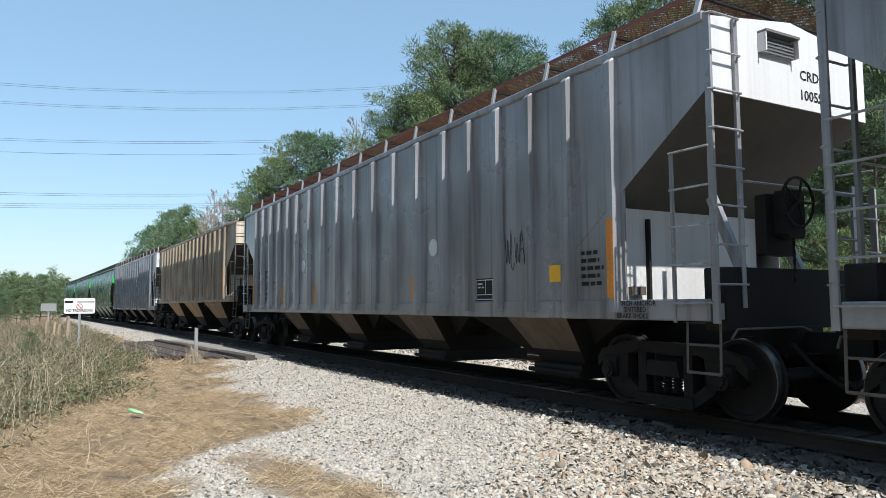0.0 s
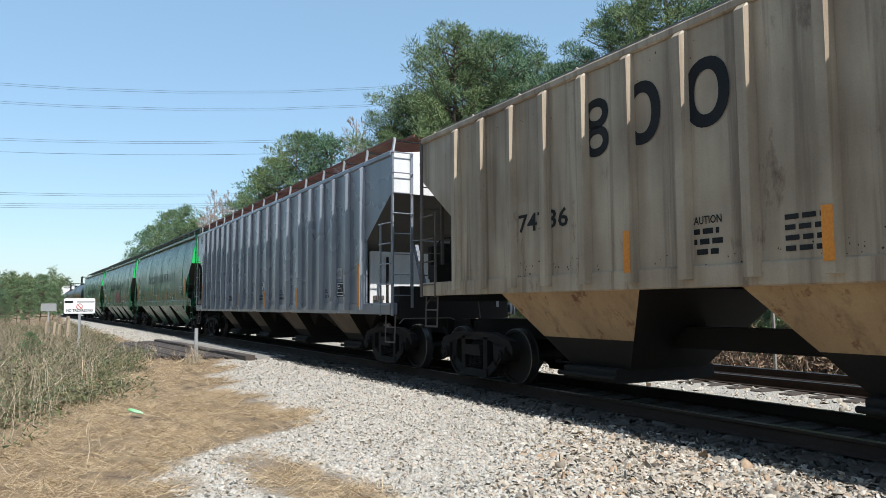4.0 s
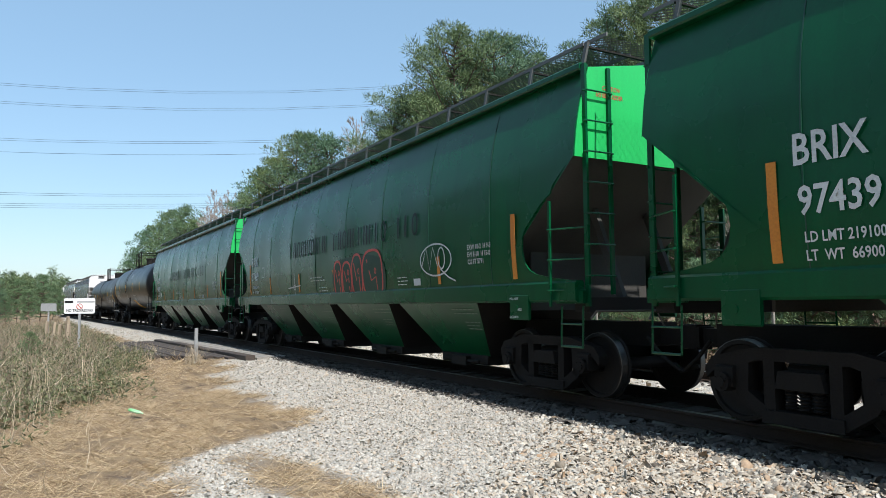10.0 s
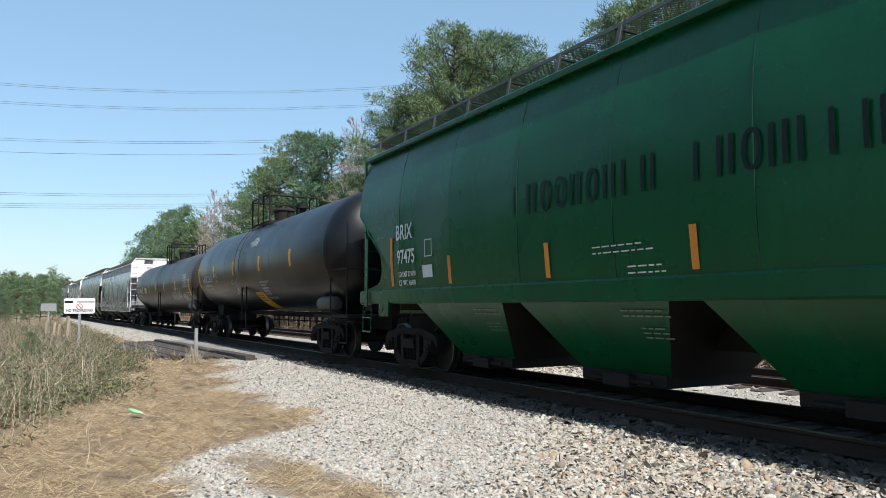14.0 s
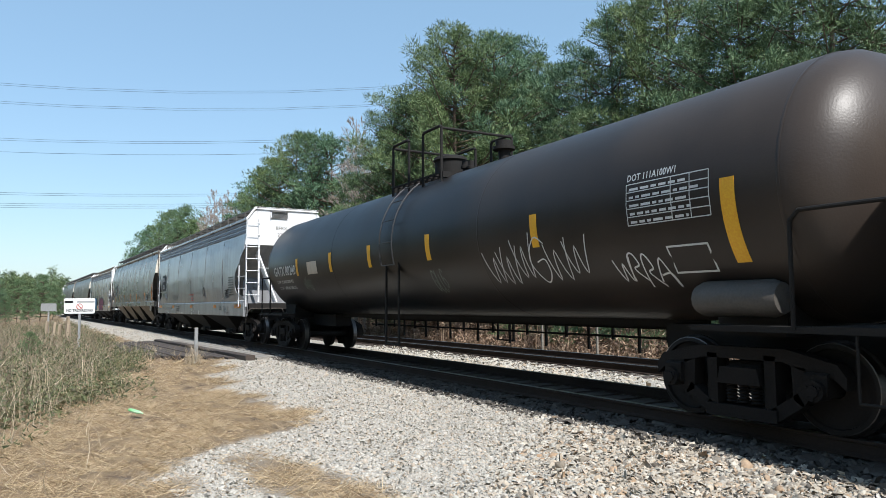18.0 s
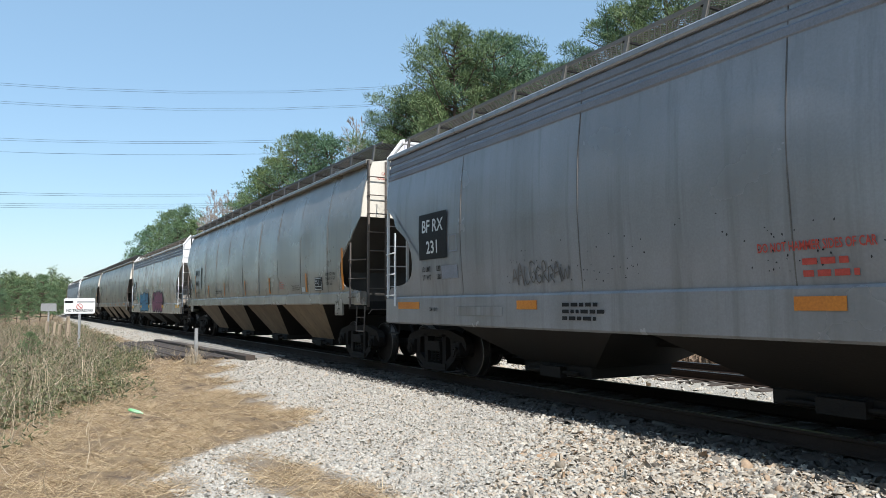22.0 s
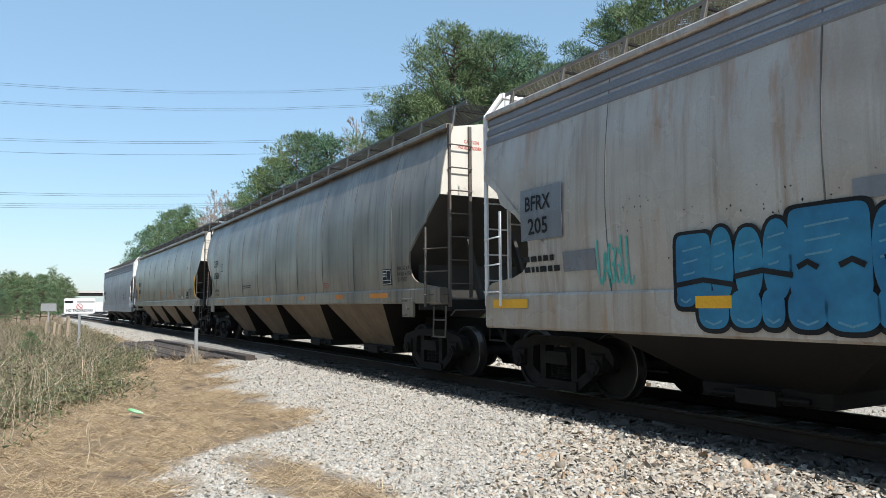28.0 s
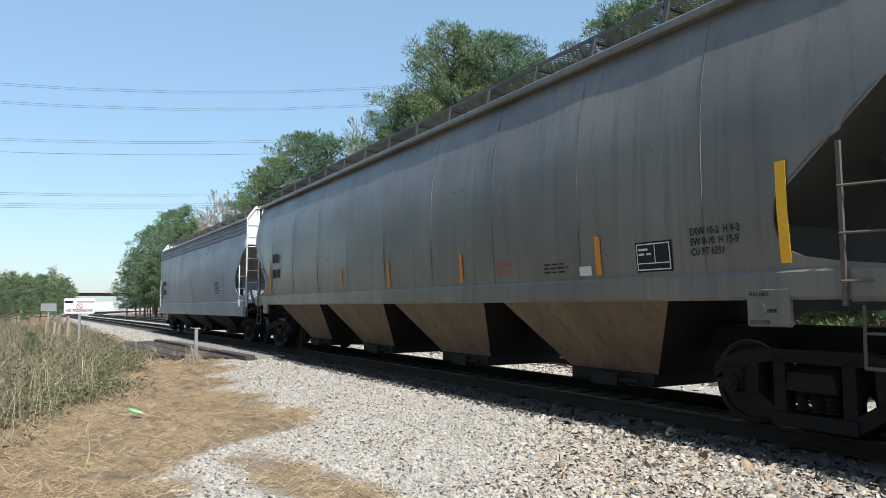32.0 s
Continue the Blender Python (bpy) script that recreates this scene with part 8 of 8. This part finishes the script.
def loose_stones(owner):
    """Angular lumps of broken stone, each an object of its own on one of six shapes."""
    rnd = random.Random(61)
    shapes = []
    for k in range(6):
        bm = bmesh.new()
        bmesh.ops.create_icosphere(bm, subdivisions=1, radius=1.0)
        for v in bm.verts:
            v.co *= rnd.uniform(0.72, 1.15)
            v.co.z *= 0.62
        me = bpy.data.meshes.new("stone")
        bm.to_mesh(me)
        bm.free()
        me.materials.append(LOOSE)
        shapes.append(me)
    n = 0
    while n < 300:
        x, y = rnd.uniform(-6.6, -2.4), rnd.uniform(3.0, 5.9)
        if (y - 3.2 + 1.1 * (x + 5.4)) < rnd.uniform(0.2, 2.4):
            continue
        r = rnd.uniform(0.017, 0.034)
        ob = part("stone", shapes[n % 6], None, owner)
        ob.location = (x, y, float(land(np.array(x), np.array(y))) + r * 0.35)
        ob.rotation_euler = (rnd.uniform(-0.6, 0.6), rnd.uniform(-0.6, 0.6), rnd.uniform(0, 6.28))
        ob.scale = (r * rnd.uniform(0.8, 1.3), r, r * rnd.uniform(0.7, 1.0))
        n += 1


loose_stones(bpy.data.objects["ballast_stones"])


# ---- wires, bridge, signs and small things by the line ----
def wire(name, az0, el0, az1, el1, dist, twin, sag=0.4):
    """A power line far off between two bearings; twin: a second strand close below."""
    t = thing(name, "thin dark overhead power-line conductors", "power line", "overhead power lines")
    for k in range(twin):
        g = Geo()
        pts = []
        for i in range(13):
            q = -0.9 + 3.2 * i / 12
            az, el = az0 + (az1 - az0) * q, el0 + (el1 - el0) * q
            x, y = polar(az, dist / math.cos(radians(az - 18)))
            pts.append((x, y, 1.3 + math.hypot(x, y) * math.tan(radians(el)) - sag * k))
        g.tube(pts, 0.024 if twin > 1 else 0.030, 5)
        part("conductor", g, "under", t)


for az0, el0, az1, el1, twin in ((-3.6, 15.24, 24.7, 17.48, 2), (-3.5, 14.04, 23.3, 16.05, 2), (-3.4, 11.58, 16.1, 13.05, 2), (-3.4, 10.66, 15.7, 11.98, 1), (-3.3, 7.89, 12.7, 8.74, 2), (-3.3, 7.15, 12.7, 8.0, 3)):
    wire("power_line", az0, el0, az1, el1, 150, twin)

# road bridge over the line, far off
bridge = thing("road_bridge", "far concrete road bridge over the railway", "bridge", kind="structure")
part("deck", Geo().slab(-301, -291, -30, 90, 5.4, 6.5, 0.05), "under", bridge, "dark shaded bridge girders")
part("parapet", Geo().box(-291.0, -290.7, -30, 90, 6.5, 7.3), "concrete", bridge)
for y in (2, 46):
    part("pier", Geo().box(-298, -294, y - 0.6, y + 0.6, -1, 5.4), "concrete", bridge)
part("abutment", Geo().add([(-330, 4, -0.6), (-330, 24, -0.6), (-340, 24, 3.6), (-340, 4, 3.6), (-350, 4, -0.6), (-350, 24, -0.6)], [(0, 1, 2, 3), (3, 2, 5, 4), (0, 3, 4), (1, 5, 2)]), "concrete", bridge, "pale paved slope")


def sign(x, y, z0, post_h, w, h, label, name, face, turn):
    t = thing(name, label, "sign")
    part("post", Geo().box(-0.035, 0.035, 0.012, 0.045, -0.3, post_h), "galv", t, "galvanised steel post")
    g = Geo()
    r = 0.05
    out = []
    for cx, cz, a0 in ((w / 2 - r, post_h - h + r, -90), (w / 2 - r, post_h - r, 0), (-w / 2 + r, post_h - r, 90), (-w / 2 + r, post_h - h + r, 180)):
        for k in range(5):
            a = radians(a0 + 22.5 * k)
            out.append((cx + r * math.cos(a), cz + r * math.sin(a)))
    g.plate(out, -0.004, 0.006)
    panel = part("panel", g, "galv" if name == "small_sign" else "sign", t, "sheet-metal sign panel")
    face(panel, post_h, w, h)
    t.matrix_basis = pose(x, y, z0, 0, 0, turn)
    return t


def flat_text(panel, text, x, z, size, mat, squeeze=1.0):
    v, f = letters(text, size)
    wide = max(a for a, b in v) * squeeze
    g = Geo()
    g.add([(x - wide / 2 + a * squeeze, -0.008, z + b) for a, b in v], f)
    part("lettering", g, mat, panel)


def warning_face(p, ph, w, h):
    flat_text(p, "NO TRESPASSING", 0, ph - h + 0.06, 0.13, "ink", 0.80)
    g = Geo().box(-0.46, -0.20, -0.008, -0.004, ph - 0.16, ph - 0.08)
    part("owner_mark", g, "ink", p)
    g = Geo().box(-0.08, 0.46, -0.008, -0.004, ph - 0.14, ph - 0.10)
    part("small_print", g, "galv", p)
    g = Geo()
    for k in range(24):
        a, b = 2 * math.pi * k / 24, 2 * math.pi * (k + 1) / 24
        c = ph - 0.27
        g.add([(rr * math.cos(q), -0.008, c + rr * math.sin(q)) for q in (a, b) for rr in (0.075, 0.10)], [(0, 1, 3, 2)])
    g.add([(-0.066, -0.008, ph - 0.216), (-0.05, -0.008, ph - 0.20), (0.066, -0.008, ph - 0.324), (0.05, -0.008, ph - 0.34)], [(0, 1, 2, 3)])
    part("prohibition_ring", g, "red_ink", p)


def plain_face(p, ph, w, h):
    pass


sign(-26.0, 0.85, -0.32, 1.92, 0.96, 0.50, "white no-trespassing sign on a steel post in the brush", "warning_sign", warning_face, 68)
sign(-38.2, -0.05, -0.35, 1.84, 0.70, 0.36, "blank back of a small white sign on a post", "small_sign", plain_face, 68)
post = thing("marker_post", "weathered grey steel marker post in dry grass", "post")
part("post", Geo().box(-0.045, 0.045, -0.03, 0.03, -0.3, 0.98).box(-0.045, -0.03, -0.03, 0.06, -0.3, 0.98), "galv", post)
post.matrix_basis = pose(-20.8, 3.62, -0.28, 0, 0, 70)
rnd = random.Random(4)
for i, (dx, dy) in enumerate(((0, 0), (0.35, 0.22), (0.9, 0.5), (1.5, 0.62), (0.2, 0.65), (-0.5, -0.25))):
    g = Geo().slab(-0.06, 0.06, -0.05, 0.05, -0.3, 1.0 + rnd.uniform(-0.15, 0.3), 0.012)
    s = solo("wooden_stake", g, "soo", "old pale wooden stake standing in the brush", "stake", "stakes in the brush")
    s.matrix_basis = pose(-36.6 + dx * 2.2, 0.14 + dy, -0.32, rnd.uniform(-6, 6), rnd.uniform(-6, 6), rnd.uniform(0, 90))

# old crossing: heavy timbers beside the near rail and a strip of gravelled planks
cross = thing("timber_crossing", "old dark timber crossing beside the near rail", "crossing")
p0, p1 = Vector((-33.6, 4.2, 0)), Vector((-20.6, 5.1, 0))
ang = math.degrees(math.atan2(p1.y - p0.y, p1.x - p0.x))
length = (p1 - p0).length
for k in range(4):
    a = length * (k / 4 - 0.5)
    part("timber", Geo().slab(a + 0.03, a + length / 4 - 0.03, -0.14, 0.14, -0.1, 0.10 + 0.02 * (k % 2), 0.025), "tie", cross, "dark creosoted beam")
for j in range(5):
    part("plank", Geo().slab(-length / 2 + 0.3 + 0.1 * (j % 2), length / 2 - 0.1 * (j % 3), 0.18 + 0.2 * j, 0.36 + 0.2 * j, -0.1, 0.045 + 0.008 * (j % 3), 0.015), "plank", cross, "grey weathered plank")
for j in range(9):
    part("plank", Geo().slab(-length / 2 - 0.4 + 0.3 * (j % 3), length / 2 - 1.0 - 0.3 * j, -0.36 - 0.24 * j, -0.16 - 0.24 * j, -0.1, 0.02 + 0.008 * (j % 3), 0.015), "tie", cross, "dark brown weathered plank")
mid = (p0 + p1) / 2
cross.matrix_basis = pose(mid.x, mid.y, -0.22, 0, 0, ang)

# green drinks can left in the grass
g = Geo().lathe([(0.0, -0.10), (0.028, -0.10), (0.034, -0.085), (0.034, 0.06), (0.018, 0.09), (0.014, 0.12), (0.0, 0.12)], "x", 14)
M["bottle"] = paint("green_plastic", (0.16, 0.46, 0.16), (0.45, 0.62, 0.42), 0.35, patch=14.0, amount=0.9)
b = solo("plastic_bottle", g, "bottle", "crushed bright green plastic bottle in dry grass", "bottle", smooth=True)
b.matrix_basis = pose(-11.4, 1.15, -0.22, 10, 8, 35) @ Matrix.Diagonal((1.25, 1.0, 0.7, 1))
# slim white marker posts beyond the far track
for x, y in ((-21.0, 15.8), (-17.8, 15.6), (-11.2, 15.4)):
    s = solo("marker_stake", Geo().slab(-0.03, 0.03, -0.03, 0.03, -0.3, 1.9, 0.008), "tan", "slim pale stake beyond the far track", "stake", "stakes beyond the far track")
    s.location = (x, y, -0.6)


def motions():
    """The train rolls by: every car follows the line of the track on its two trucks, and its wheels turn."""
    times = [i / 2 for i in range(0, 65)]
    for car, mid, half in CARS:
        rows = []
        for t in times:
            a, _ = track(mid + half + run(t))
            b, _ = track(mid - half + run(t))
            c = (a + b) / 2
            rows.append((t, pose(c.x, c.y, 0, 0, 0, math.degrees(math.atan2(a.y - b.y, a.x - b.x)))))
        walk(car, rows)
    spin = [i / 15 for i in range(0, 481)]
    for wheelset, x, z, radius in WHEELSETS:
        walk(wheelset, [(t, pose(x, 0, z, 0, math.degrees(run(t) / radius), 0)) for t in spin])


motions()
